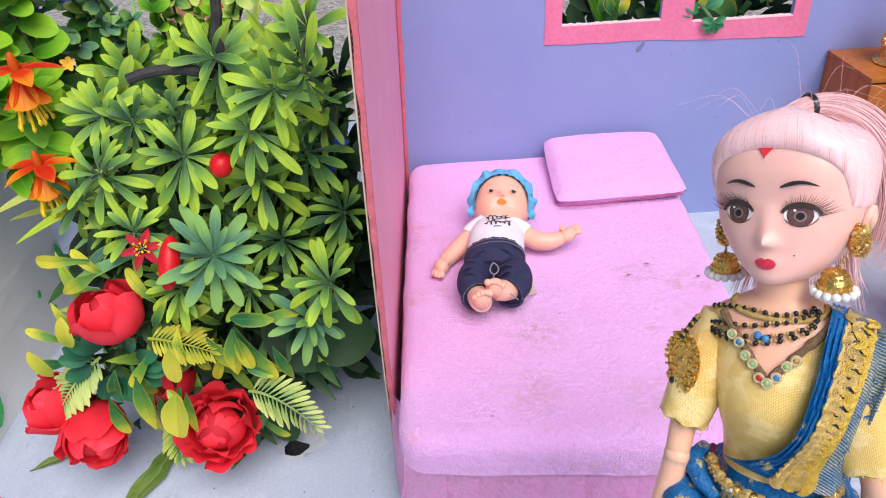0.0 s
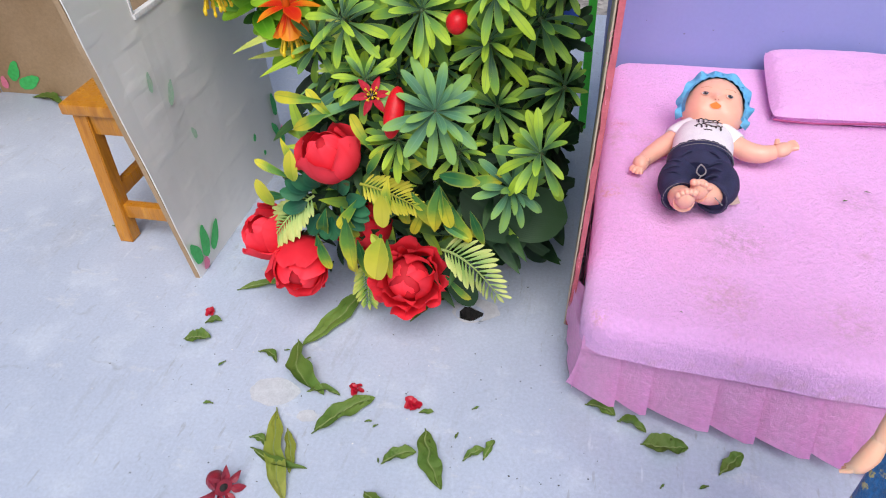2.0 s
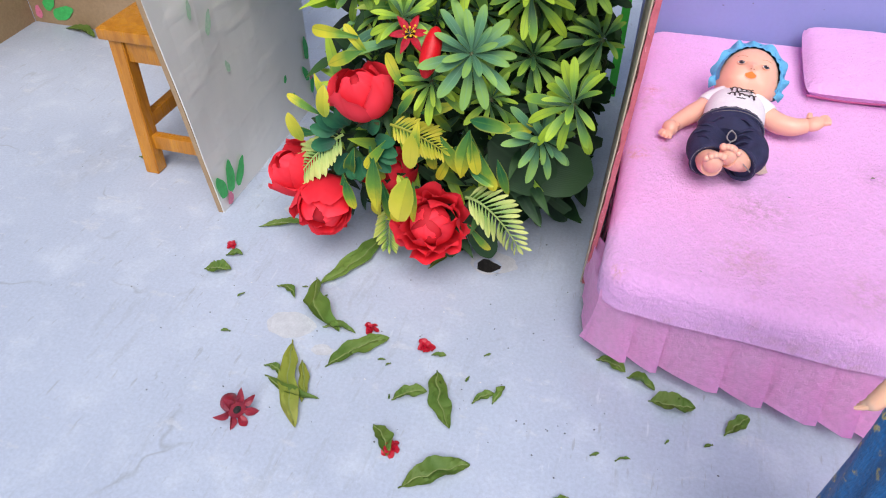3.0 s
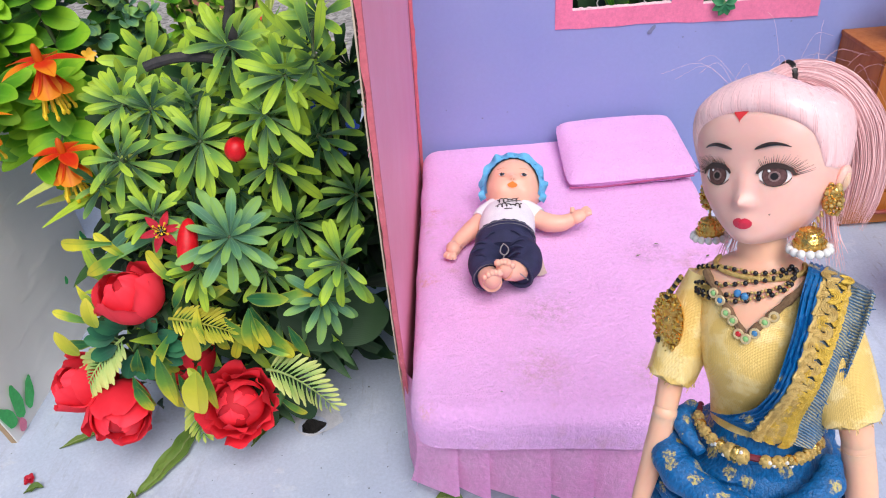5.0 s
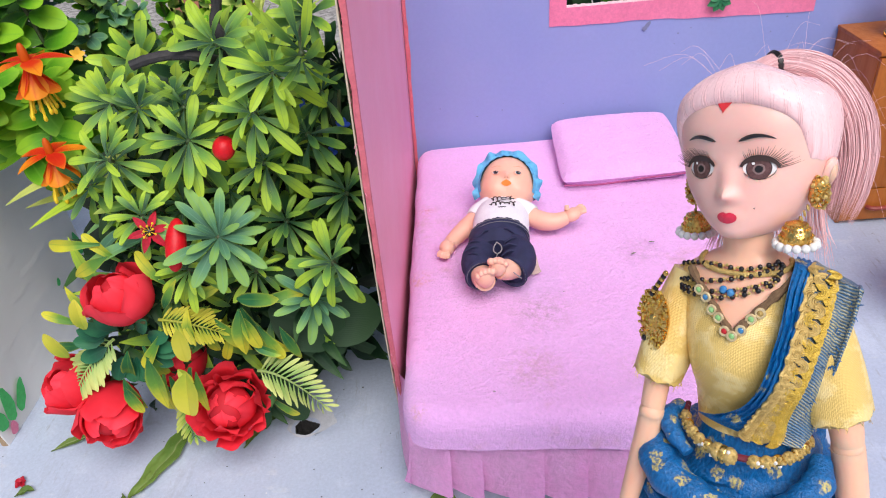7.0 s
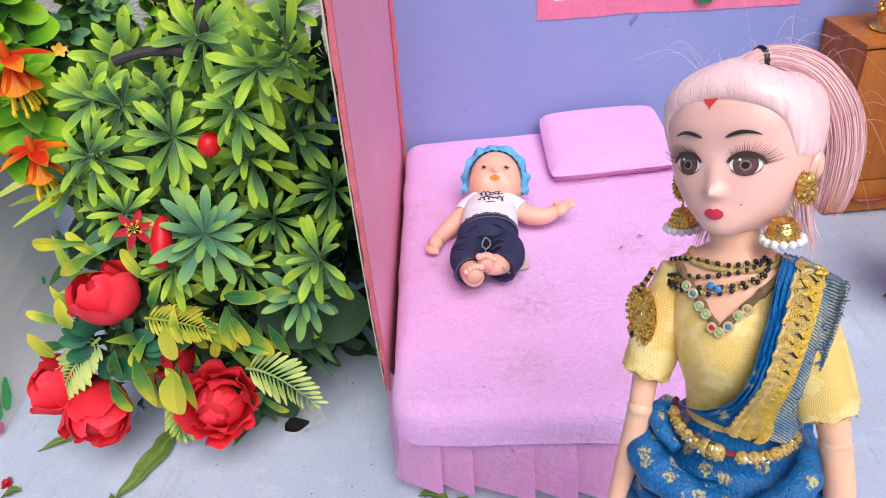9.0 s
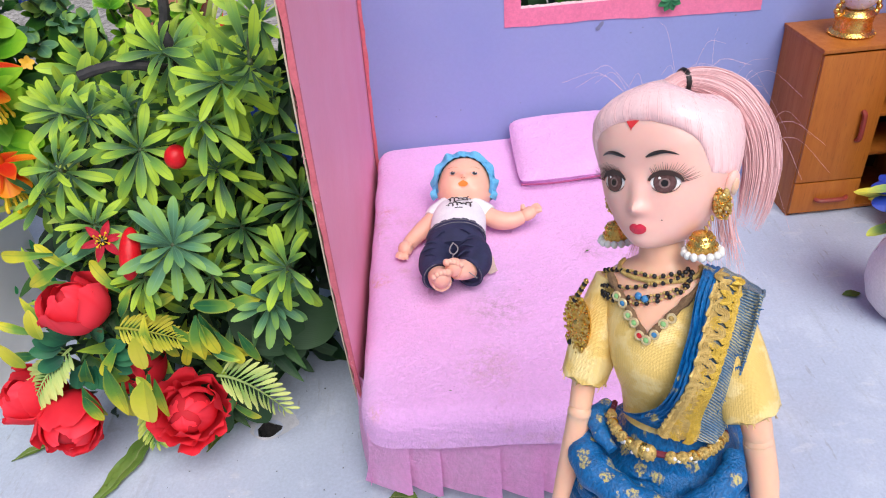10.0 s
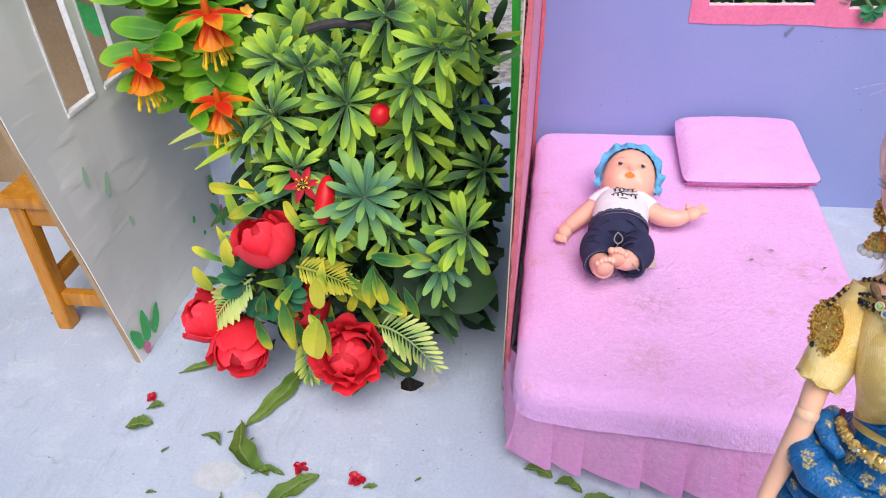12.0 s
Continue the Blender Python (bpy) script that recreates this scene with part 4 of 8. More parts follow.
def build_hut():
    hut = thing("cardboard_hut", (-0.53, 0.15, 0), "open cardboard hut, white painted panel and brown inner walls", "toy hut")
    # the side panel: a hand-cut sheet with two window openings
    x, th = -0.3158, 0.004

    def front(z):
        return -0.001 - 0.13 * z - 0.05 * z * z
    bm = bmesh.new()
    zs = [0, 0.03, 0.06, 0.09, 0.12, 0.15, 0.18, 0.205, 0.222, 0.25, 0.28, 0.31, 0.34, 0.37]
    for a, b in zip(zs, zs[1:]):
        def cut(z):
            return [front(z), 0.023, 0.060, 0.072, 0.100, 0.194]
        ya, yb = cut(a), cut(b)
        for i in range(5):
            if a >= 0.2219 and b <= 0.345 and i in (1, 3):
                continue
            for k in range(3):
                w = [ya[i] + (ya[i + 1] - ya[i]) * k / 3, ya[i] + (ya[i + 1] - ya[i]) * (k + 1) / 3, yb[i] + (yb[i + 1] - yb[i]) * (k + 1) / 3, yb[i] + (yb[i + 1] - yb[i]) * k / 3]
                pts = [(x + 0.0020 * noise.noise((q * 26, z * 26, 4)) * min(1, z * 30), q, z) for q, z in zip(w, (a, a, b, b))]
                prism(bm, pts, (-0.0010, 0, 0))
    bmesh.ops.remove_doubles(bm, verts=bm.verts, dist=0.0001)
    part("white_panel", bm, WHITE_CARD, hut, "white painted sheet, wrinkled, with window openings cut through")
    bm = bmesh.new()
    for a, b in zip(zs, zs[1:]):
        j = lambda z: 0.0008 * noise.noise((z * 90, 1, 1))
        prism(bm, [(x - 0.0012 + j(a), front(a) - 0.0004, a), (x - 0.0012 + j(b), front(b) - 0.0004, b), (x - 0.0012, front(b) + 0.02, b), (x - 0.0012, front(a) + 0.02, a)], (-th, 0, 0))
    part("card_edge", bm, CARD, hut, "brown corrugated edge of the panel")
    for y0, y1 in ((0.023, 0.060), (0.072, 0.100)):
        bm = bmesh.new()
        box(bm, (x - th, y0, 0.2195), (x + 0.0012, y1, 0.2235), 0.0007)
        box(bm, (x - th, y0 - 0.0006, 0.2236), (x + 0.0004, y0 + 0.0014, 0.345), 0.0005)
        box(bm, (x - th, y1 - 0.0014, 0.2236), (x + 0.0012, y1 + 0.0006, 0.345), 0.0005)
        part("window_lining", bm, PAPER, hut, "torn white lining of the cut-out window")
    bm = bmesh.new()
    n, ax, ay = (1, 0, 0), (0, 1, 0), (0, 0, 1)
    for y, z, L, W, a in ((0.0055, 0.014, 0.026, 0.013, -0.35), (0.015, 0.012, 0.032, 0.014, 0.1), (0.025, 0.011, 0.028, 0.013, 0.6)):
        painted_leaf(bm, (x + 0.0012, y, z), ax, ay, n, L, W, a)
    for y, z, L, W, a in ((0.187, 0.055, 0.026, 0.011, -0.1), (0.184, 0.034, 0.022, 0.009, -0.5), (0.189, 0.016, 0.022, 0.010, 0.1), (0.135, 0.055, 0.008, 0.006, 0.3), (0.15, 0.032, 0.006, 0.005, -0.5)):
        painted_leaf(bm, (x + 0.0012, y, z), ax, ay, n, L, W, a)
    painted_leaf(bm, (x + 0.0013, 0.009, 0.003), ax, ay, n, 0.012, 0.010, 0.2, 1)
    painted_leaf(bm, (x + 0.0013, 0.188, 0.032), ax, ay, n, 0.010, 0.007, 0.6, 1)
    part("painted_leaves", bm, [GREEN_PAINT, PINK_PAINT], hut, "green leaves and pink buds painted in the corners")
    # faint older daubs that shine through the white
    wash = mat("faint_green_wash", (0.42, 0.70, 0.46), (0.60, 0.72, 0.58), 0.5, scale=300)
    for y, z, L, W, a in ((0.012, 0.170, 0.016, 0.006, 0.1), (0.03, 0.150, 0.02, 0.008, 0.4), (0.05, 0.11, 0.012, 0.006, -0.3)):
        bm = bmesh.new()
        painted_leaf(bm, (x + 0.0013 + 0.0020 * noise.noise(((y + 0.003) * 26, (z + 0.008) * 26, 4)), y, z), ax, ay, n, L, W, a)
        part("faded_daub", bm, wash, hut, "pale green daub showing through the white paint")
    # brown inner walls
    bm = bmesh.new()
    box(bm, (-0.7455, 0.2855, 0), (-0.39, 0.2905, 0.40), 0.0006)
    part("inner_back_wall", bm, CARD, hut, "plain brown cardboard back wall")
    bm = bmesh.new()
    prism(bm, [(-0.7460, 0.2855, 0), (-0.7415, 0.21, 0), (-0.735, 0.06, 0), (-0.735, 0.06, 0.40), (-0.7460, 0.2855, 0.40)], (-0.005, 0, 0))
    part("inner_side_wall", bm, CARD, hut, "plain brown cardboard end wall")
    # roof added above the view, only to darken the hut's inside
    bm = bmesh.new()
    box(bm, (-0.7455, 0.085, 0.4005), (-0.322, 0.2905, 0.4050), 0.0006)
    part("roof_panel", bm, CARD, hut, "plain brown card roof added out of view to shade the hut")
    daubs = ((-0.72, 0.018, 0.032, 0.016, 0.55), (-0.712, 0.010, 0.036, 0.018, 1.15), (-0.735, 0.03, 0.03, 0.014, -0.2), (-0.44, 0.19, 0.05, 0.03, -0.8), (-0.435, 0.20, 0.05, 0.03, 0.6), (-0.46, 0.255, 0.04, 0.03, -0.3), (-0.41, 0.165, 0.03, 0.02, 0.2), (-0.735, 0.006, 0.018, 0.011, 0.15))
    for k, (X, z, L, W, a) in enumerate(daubs):
        bm = bmesh.new()
        painted_leaf(bm, (X, 0.2853, z), (1, 0, 0), (0, 0, 1), (0, -1, 0), L, W, a)
        part("painted_leaf" if k < 7 else "painted_bud", bm, GREEN_PAINT if k < 7 else PINK_PAINT, hut)
    # stool inside
    st = thing("wooden_stool", (-0.371, 0.085, 0), "small varnished orange-brown wooden stool with splayed legs", "stool")
    bm = bmesh.new()
    box(bm, (-0.4270, 0.040, 0.1275), (-0.3330, 0.138, 0.1375), 0.0018)
    part("seat", bm, STOOL_WOOD, st)
    legs = ((-0.4095, 0.0400, -0.4135, 0.050), (-0.3380, 0.0400, -0.3460, 0.050), (-0.4095, 0.139, -0.4135, 0.128), (-0.3380, 0.139, -0.3460, 0.128))
    for fx, fy, tx, ty in legs:
        bm = bmesh.new()
        h = 0.0068
        loft(bm, [[(fx + a * h, fy + b * h, 0) for a, b in ((-1, -1), (1, -1), (1, 1), (-1, 1))], [(tx + a * h, ty + b * h, 0.1274) for a, b in ((-1, -1), (1, -1), (1, 1), (-1, 1))]])
        bmesh.ops.bevel(bm, geom=bm.edges[:], offset=0.0008, segments=2, affect="EDGES")
        part("leg", bm, STOOL_WOOD, st)
    for lo, hi in (((-0.4040, 0.040, 0.024), (-0.3480, 0.0485, 0.038)), ((-0.4040, 0.130, 0.024), (-0.3480, 0.1385, 0.038)), ((-0.4140, 0.048, 0.042), (-0.4055, 0.131, 0.055)), ((-0.3495, 0.048, 0.042), (-0.3410, 0.131, 0.055))):
        bm = bmesh.new()
        box(bm, lo, hi, 0.0008)
        part("stretcher", bm, STOOL_WOOD, st)
    for lo, hi in (((-0.4060, 0.045, 0.108), (-0.3510, 0.053, 0.1272)), ((-0.4060, 0.125, 0.108), (-0.3510, 0.133, 0.1272)), ((-0.4180, 0.056, 0.108), (-0.4100, 0.122, 0.1272)), ((-0.3500, 0.056, 0.108), (-0.3420, 0.122, 0.1272))):
        bm = bmesh.new()
        box(bm, lo, hi, 0.0006)
        part("apron", bm, STOOL_WOOD, st)


# ---------------------------------------------------------------- cabinet, ornament, vase
def build_cabinet():
    cab = thing("toy_cabinet", (0.49, 0.255, 0), "orange-brown wooden toy cabinet with door, niche and drawer", "cabinet")
    x0, x1, y0, y1, h = 0.4275, 0.560, 0.2145, 0.2945, 0.177
    for nm, lo, hi in (("side_panel", (x0, y0 + 0.004, 0), (x0 + 0.004, y1, h - 0.0045)), ("side_panel", (x1 - 0.004, y0 + 0.004, 0), (x1, y1, h - 0.0045)), ("back_panel", (x0 + 0.0042, y1 - 0.003, 0), (x1 - 0.0042, y1, h - 0.0045)), ("bottom", (x0 + 0.0042, y0 + 0.004, 0.002), (x1 - 0.0042, y1 - 0.0032, 0.006)), ("top", (x0 - 0.001, y0, h - 0.004), (x1 + 0.001, y1, h)), ("divider", (0.4955, y0 + 0.006, 0.0062), (0.4985, y1 - 0.0032, h - 0.0045))):
        bm = bmesh.new()
        box(bm, lo, hi, 0.0006)
        part(nm, bm, CAB_WOOD, cab)
    # dark sheet before the back panel: the niche's shade given as colour
    bm = bmesh.new()
    box(bm, (0.499, y1 - 0.006, 0.0065), (x1 - 0.0044, y1 - 0.0034, h - 0.006))
    part("niche_lining", bm, CAB_DARK, cab, "dark sheet in the open niche, coloured as its shade")
    for z in (0.058, 0.100):
        bm = bmesh.new()
        box(bm, (0.4988, y0 + 0.012, z), (x1 - 0.0044, y1 - 0.0062, z + 0.003), 0.0004)
        part("shelf", bm, CAB_WOOD, cab)
    bm = bmesh.new()
    box(bm, (x0 + 0.0006, y0 + 0.0004, 0.040), (0.4950, y0 + 0.0038, h - 0.006), 0.0007)
    door = part("door", bm, CAB_WOOD, cab)
    bm = bmesh.new()
    rows = spline([(0.478, y0 + 0.0006, 0.083), (0.4785, y0 - 0.0035, 0.086), (0.4782, y0 - 0.0042, 0.098), (0.478, y0 - 0.0035, 0.110), (0.4778, y0 + 0.0006, 0.113)], 4)
    tube(bm, rows, 0.0024, 8)
    part("handle", bm, PULL_RED, door, "dull red pull handle")
    bm = bmesh.new()
    box(bm, (x0 + 0.0006, y0 + 0.0004, 0.004), (0.4950, y0 + 0.0038, 0.0385), 0.0007)
    drawer = part("drawer", bm, CAB_WOOD, cab)
    bm = bmesh.new()
    tube(bm, spline([(0.452, y0 + 0.0006, 0.019), (0.456, y0 - 0.0035, 0.019), (0.468, y0 - 0.004, 0.019), (0.480, y0 - 0.0035, 0.019), (0.484, y0 + 0.0006, 0.019)], 4), 0.0023, 8)
    part("handle", bm, PULL_RED, drawer, "dull red drawer pull")
    # the other door stands open towards the front
    bm = bmesh.new()
    prism(bm, [(0.5595, y0, 0.006), (0.505, y0 - 0.038, 0.006), (0.505, y0 - 0.038, 0.128), (0.5595, y0, 0.128)], (0.0015, -0.003, 0))
    part("open_door", bm, CAB_WOOD, cab, "second door standing half open")
    # the gilt ornament on top
    orn = thing("gilt_ornament", (0.468, 0.250, h), "gold footed jar with a speckled pink ball, on the cabinet", "ornament")
    c = V((0.468, 0.250, h))

    def turn(prof, n=28):
        return [[c + V((r * math.cos(k * math.tau / n), r * math.sin(k * math.tau / n), z)) for k in range(n)] for r, z in prof]
    bm = bmesh.new()
    loft(bm, turn(((0.0185, 0.0), (0.0200, 0.0015), (0.0185, 0.003), (0.0165, 0.0045), (0.0160, 0.010), (0.0165, 0.016), (0.0175, 0.019), (0.0150, 0.0215), (0.0142, 0.024))))
    foot = part("foot", bm, GOLD, orn, "shiny gold foot")
    bm = bmesh.new()
    for k in range(40):
        a = k * math.tau / 40
        ball(bm, c + V((0.0197 * math.cos(a), 0.0197 * math.sin(a), 0.0016)), 0.0010, 0, 6, 4)
    part("beaded_rim", bm, GOLD, foot)
    bm = bmesh.new()
    ball(bm, c + V((0, 0, 0.040)), (0.0175, 0.0175, 0.0185), 0, 28, 18)
    ballp = part("body", bm, PEARL, orn, "speckled pinkish pearl ball")
    bm = bmesh.new()
    for k in range(90):
        z = -0.95 + 1.5 * k / 90
        a = k * 2.4
        r = math.sqrt(max(0, 1 - z * z))
        p = V((r * math.cos(a), r * math.sin(a), z))
        ball(bm, c + V((p.x * 0.0174, p.y * 0.0174, 0.040 + p.z * 0.0184)), (0.0007, 0.0007, 0.0005), 0, 5, 3)
    part("speckles", bm, GOLD_DULL, ballp)
    for s in (-1, 1):
        bm = bmesh.new()
        for k in range(5):
            ball(bm, c + V((s * (0.0175 + 0.002 * math.sin(k * 1.4)), -0.002, 0.019 + 0.0042 * k)), 0.0031 - 0.0002 * k, 0, 10, 7)
        part("scroll_handle", bm, GOLD, orn, "gold scroll handle")
    # the egg-shaped vase with a plastic flower
    vase = thing("white_vase", (0.457, 0.058, 0), "white egg-shaped ceramic vase holding blue and lime plastic leaves", "vase")
    c = V((0.457, 0.058, 0))
    bm = bmesh.new()
    loft(bm, turn(((0.016, 0.0), (0.024, 0.003), (0.033, 0.014), (0.0375, 0.030), (0.0375, 0.045), (0.033, 0.062), (0.024, 0.076), (0.014, 0.083), (0.0115, 0.087), (0.0095, 0.0865), (0.0095, 0.06)), 36))
    part("body", bm, POT_WHITE, vase)
    bm = bmesh.new()
    tube(bm, spline([c + V((0, 0, 0.02)), c + V((-0.004, 0.002, 0.09)), c + V((-0.010, 0.002, 0.135))], 5), 0.0016, 6)
    part("stem", bm, STEM, vase)
    for k in range(16):
        a = math.pi + (k - 7.5) * 0.36
        z = 0.088 + 0.010 * (k % 4)
        bm = bmesh.new()
        blade(bm, aim(c + V((-0.014, 0.004, z)), (math.cos(a), math.sin(a), 0.30), (0, 0, 1)), 0.043 + 0.007 * rnd.random(), 0.012, OBLONG, 0.5, 0.3)
        part("leaf", bm, L_TIPPED, vase)
    for k in range(7):
        bm = bmesh.new()
        a = math.pi + (k - 3) * 0.55
        blade(bm, aim(c + V((-0.014, 0.006, 0.108 + 0.007 * (k % 3))), (math.cos(a), math.sin(a), 0.1 + 0.25 * (k % 2)), (0, -0.3, 1)), 0.038, 0.020, OVAL, 0.6, -0.3)
        part("blue_petal", bm, mat("royal_blue_petal", (0.012, 0.05, 0.42), rough=0.5) if k == 0 else bpy.data.materials["royal_blue_petal"], vase, "royal blue cloth petal")
    bm = bmesh.new()
    blade(bm, aim((0.434, 0.086, 0.0016), (-1, 0.05, 0)), 0.016, 0.010, LANCE, 0.05, 0.15)
    solid("fallen_leaf", bm, L_DRY, (0.433, 0.086, 0.001), "green leaf lying beside the white vase", "leaf", "leaves on the floor")


# ---------------------------------------------------------------- plants
FAR = V((0.03, -0.40, 0.42))


def leaf_meshes(name, material, shape, count, length, width, droop, fold, wave=0.0, twist=0.35):
    out = []
    for k in range(count):
        bm = bmesh.new()
        blade(bm, Matrix.Identity(4), length, width * rnd.uniform(0.9, 1.15), shape, droop * rnd.uniform(0.4, 1.5), fold * rnd.uniform(0.6, 1.3), rnd.uniform(-twist, twist), 7, 0, wave)
        out.append(to_mesh(name, bm, material))
    return out


def put_leaf(name, mesh, parent, m):
    ob = new(name, mesh)
    ob.parent = parent
    ob.matrix_parent_inverse = world_of(parent).inverted()
    ob.matrix_basis = m
    return ob


def rosette_poses(pos, axis, r, n, open_angle=1.25, jitter=0.14, tall=0.10):
    """Leaves round an axis: the inner ones upright, the outer ones spread."""
    q = V(axis).to_track_quat("Z", "Y")
    for k in range(n):
        t = (k + 0.5) / n
        az = k * 2.39996 + rnd.uniform(-0.2, 0.2)
        el = 0.30 + (open_angle - 0.30) * t ** 0.7 + rnd.uniform(-jitter, jitter)
        d = q @ V((math.cos(az) * math.sin(el), math.sin(az) * math.sin(el), math.cos(el)))
        s = r * (0.62 + 0.46 * t + rnd.uniform(-0.10, 0.10))
        root = V(pos) + (q @ V((0, 0, 1))) * (tall * r * (1 - t) - 0.5 * tall * r) + d * 0.06 * r
        yield aim(root, d, q @ V((0, 0, 1))) @ Matrix.Diagonal((s, s, s, 1))


def facing(pos, lift=0.25, side=0.0):
    d = (FAR - V(pos)).normalized()
    return (d + V((side, 0, lift))).normalized()


def build_shrub():
    base = V((-0.10, 0.07, 0))
    shrub = thing("artificial_shrub", base, "dense artificial shrub of blue-green leaf rosettes with lime tips", "artificial plant")
    ros = leaf_meshes("leaf", L_ROSETTE, OBLONG, 14, 1.0, 0.205, 0.85, 0.30, twist=0.5)
    teal = leaf_meshes("leaf", L_TEAL, OBLONG, 9, 1.0, 0.225, 0.55, 0.30, twist=0.4)
    # kind 2 sprigs use the copy that is coloured as if shaded
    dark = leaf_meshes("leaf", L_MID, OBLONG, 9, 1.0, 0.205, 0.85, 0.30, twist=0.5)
    front = (
        (-0.095, -0.015, 0.186, 0.034, 16, 1), (-0.109, 0.019, 0.236, 0.036, 17, 0), (-0.166, 0.056, 0.250, 0.031, 15, 0),
        (-0.157, 0.013, 0.230, 0.033, 16, 0), (-0.046, 0.012, 0.276, 0.034, 16, 0), (-0.026, 0.006, 0.290, 0.036, 15, 0),
        (-0.060, 0.006, 0.255, 0.030, 13, 0), (-0.066, 0.022, 0.215, 0.034, 14, 0), (-0.019, 0.022, 0.188, 0.029, 14, 2),
        (-0.027, -0.018, 0.162, 0.034, 15, 0), (-0.047, -0.010, 0.130, 0.029, 14, 1), (-0.123, -0.007, 0.158, 0.028, 14, 0),
        (-0.061, 0.020, 0.172, 0.030, 14, 2), (-0.078, 0.030, 0.290, 0.036, 14, 0), (-0.142, -0.004, 0.198, 0.027, 12, 0),
        (-0.085, 0.004, 0.145, 0.026, 12, 0), (-0.186, 0.030, 0.205, 0.030, 12, 2), (-0.035, 0.022, 0.232, 0.032, 12, 2))
    rest = tuple((rnd.uniform(-0.175, -0.022), rnd.uniform(0.028, 0.055), rnd.uniform(0.135, 0.300), rnd.uniform(0.021, 0.028), 8, 2) for _ in range(20))
    for x, y, z, r, n, kind in front + rest:
        if z > 0.262 and x < -0.085:
            continue
        p = V((x, y, z))
        ax = facing(p, (rnd.uniform(0.25, 0.85) if kind != 1 else 0.2) - (1.2 if (x, z) == (-0.026, 0.290) else 0), rnd.uniform(-0.6, 0.45))
        bm = bmesh.new()
        back = p - ax * r * 0.9 + V((0, 0.01, -0.012))
        tube(bm, spline([p + ax * r * 0.05, p - ax * r * 0.4, back, back.lerp(base + V((0, 0, z * 0.5)), 0.5)], 3), [0.0011] * 4 + [0.0013] * 3 + [0.0016] * 3, 6)
        ball(bm, p + ax * r * 0.05, 0.0018, 0, 8, 6)
        sprig = part("sprig", bm, STEM, shrub)
        for m in rosette_poses(p, ax, r * 0.98, n + 8, 1.70 if kind != 1 else 1.42, 0.34 if kind != 1 else 0.22, 0.42 if kind != 1 else 0.15):
            if (m @ V((0, 1, -0.1))).x > -0.006:
                continue
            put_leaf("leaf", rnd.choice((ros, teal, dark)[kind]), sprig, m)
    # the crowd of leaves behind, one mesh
    # kind 2 has the shade inside the shrub put into its leaf colour
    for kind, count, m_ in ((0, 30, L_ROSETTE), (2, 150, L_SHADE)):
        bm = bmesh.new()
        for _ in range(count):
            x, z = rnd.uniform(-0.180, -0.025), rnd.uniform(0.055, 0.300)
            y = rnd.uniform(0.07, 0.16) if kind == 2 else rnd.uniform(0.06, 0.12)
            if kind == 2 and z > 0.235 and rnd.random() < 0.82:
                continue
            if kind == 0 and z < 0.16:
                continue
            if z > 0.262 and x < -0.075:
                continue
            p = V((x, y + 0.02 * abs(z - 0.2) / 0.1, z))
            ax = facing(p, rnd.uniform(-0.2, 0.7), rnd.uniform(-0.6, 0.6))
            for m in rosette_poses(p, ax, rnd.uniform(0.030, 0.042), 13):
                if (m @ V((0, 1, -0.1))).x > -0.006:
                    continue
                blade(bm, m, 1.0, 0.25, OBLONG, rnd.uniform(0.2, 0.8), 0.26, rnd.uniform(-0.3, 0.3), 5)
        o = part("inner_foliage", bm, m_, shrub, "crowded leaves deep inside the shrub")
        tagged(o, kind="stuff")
    bm = bmesh.new()
    for k in range(9):
        a = k * 0.7
        tube(bm, spline([base + V((0.004 * math.cos(a), 0.004 * math.sin(a), 0)), base + V((0.012 * math.cos(a), 0.012 * math.sin(a), 0.07)), base + V((0.06 * math.cos(a), 0.03 * abs(math.sin(a)), 0.15)), base + V((0.075 * math.cos(a), 0.03 + 0.04 * abs(math.sin(a)), 0.23))], 5), [0.0034 - 0.00014 * i for i in range(16)], 7)
    part("stem", bm, STEM, shrub, "bundle of dull green plastic stems")
    # long narrow leaves that stick out at the left and top
    for (x, y, z), d, L in (((-0.15, 0.02, 0.195), (-1, -0.25, 0.15), 0.034), ((-0.155, 0.03, 0.205), (-1, -0.1, 0.05), 0.036), ((-0.15, 0.0, 0.18), (-0.9, -0.4, -0.05), 0.045), ((-0.145, 0.03, 0.21), (-0.9, -0.2, 0.4), 0.034), ((-0.16, 0.01, 0.185), (-0.9, -0.3, -0.3), 0.045), ((-0.13, 0.11, 0.255), (0.5, -0.5, 0.25), 0.06), ((-0.15, 0.11, 0.25), (0.7, -0.3, 0.3), 0.07), ((-0.155, 0.10, 0.24), (0.3, -0.7, 0.1), 0.06), ((-0.17, 0.11, 0.24), (0.8, -0.3, -0.1), 0.07), ((-0.14, 0.1, 0.235), (-0.3, -0.7, 0.1), 0.05)):
        bm = bmesh.new()
        blade(bm, aim((x, y, z), d, (0, -0.5, 1)), L, 0.0095, STRAP, rnd.uniform(0.3, 0.9), 0.35, rnd.uniform(-0.4, 0.4), 8)
        part("strap_leaf", bm, rnd.choice((L_ROSETTE, L_TEAL, L_FERN)), shrub)
    return shrub


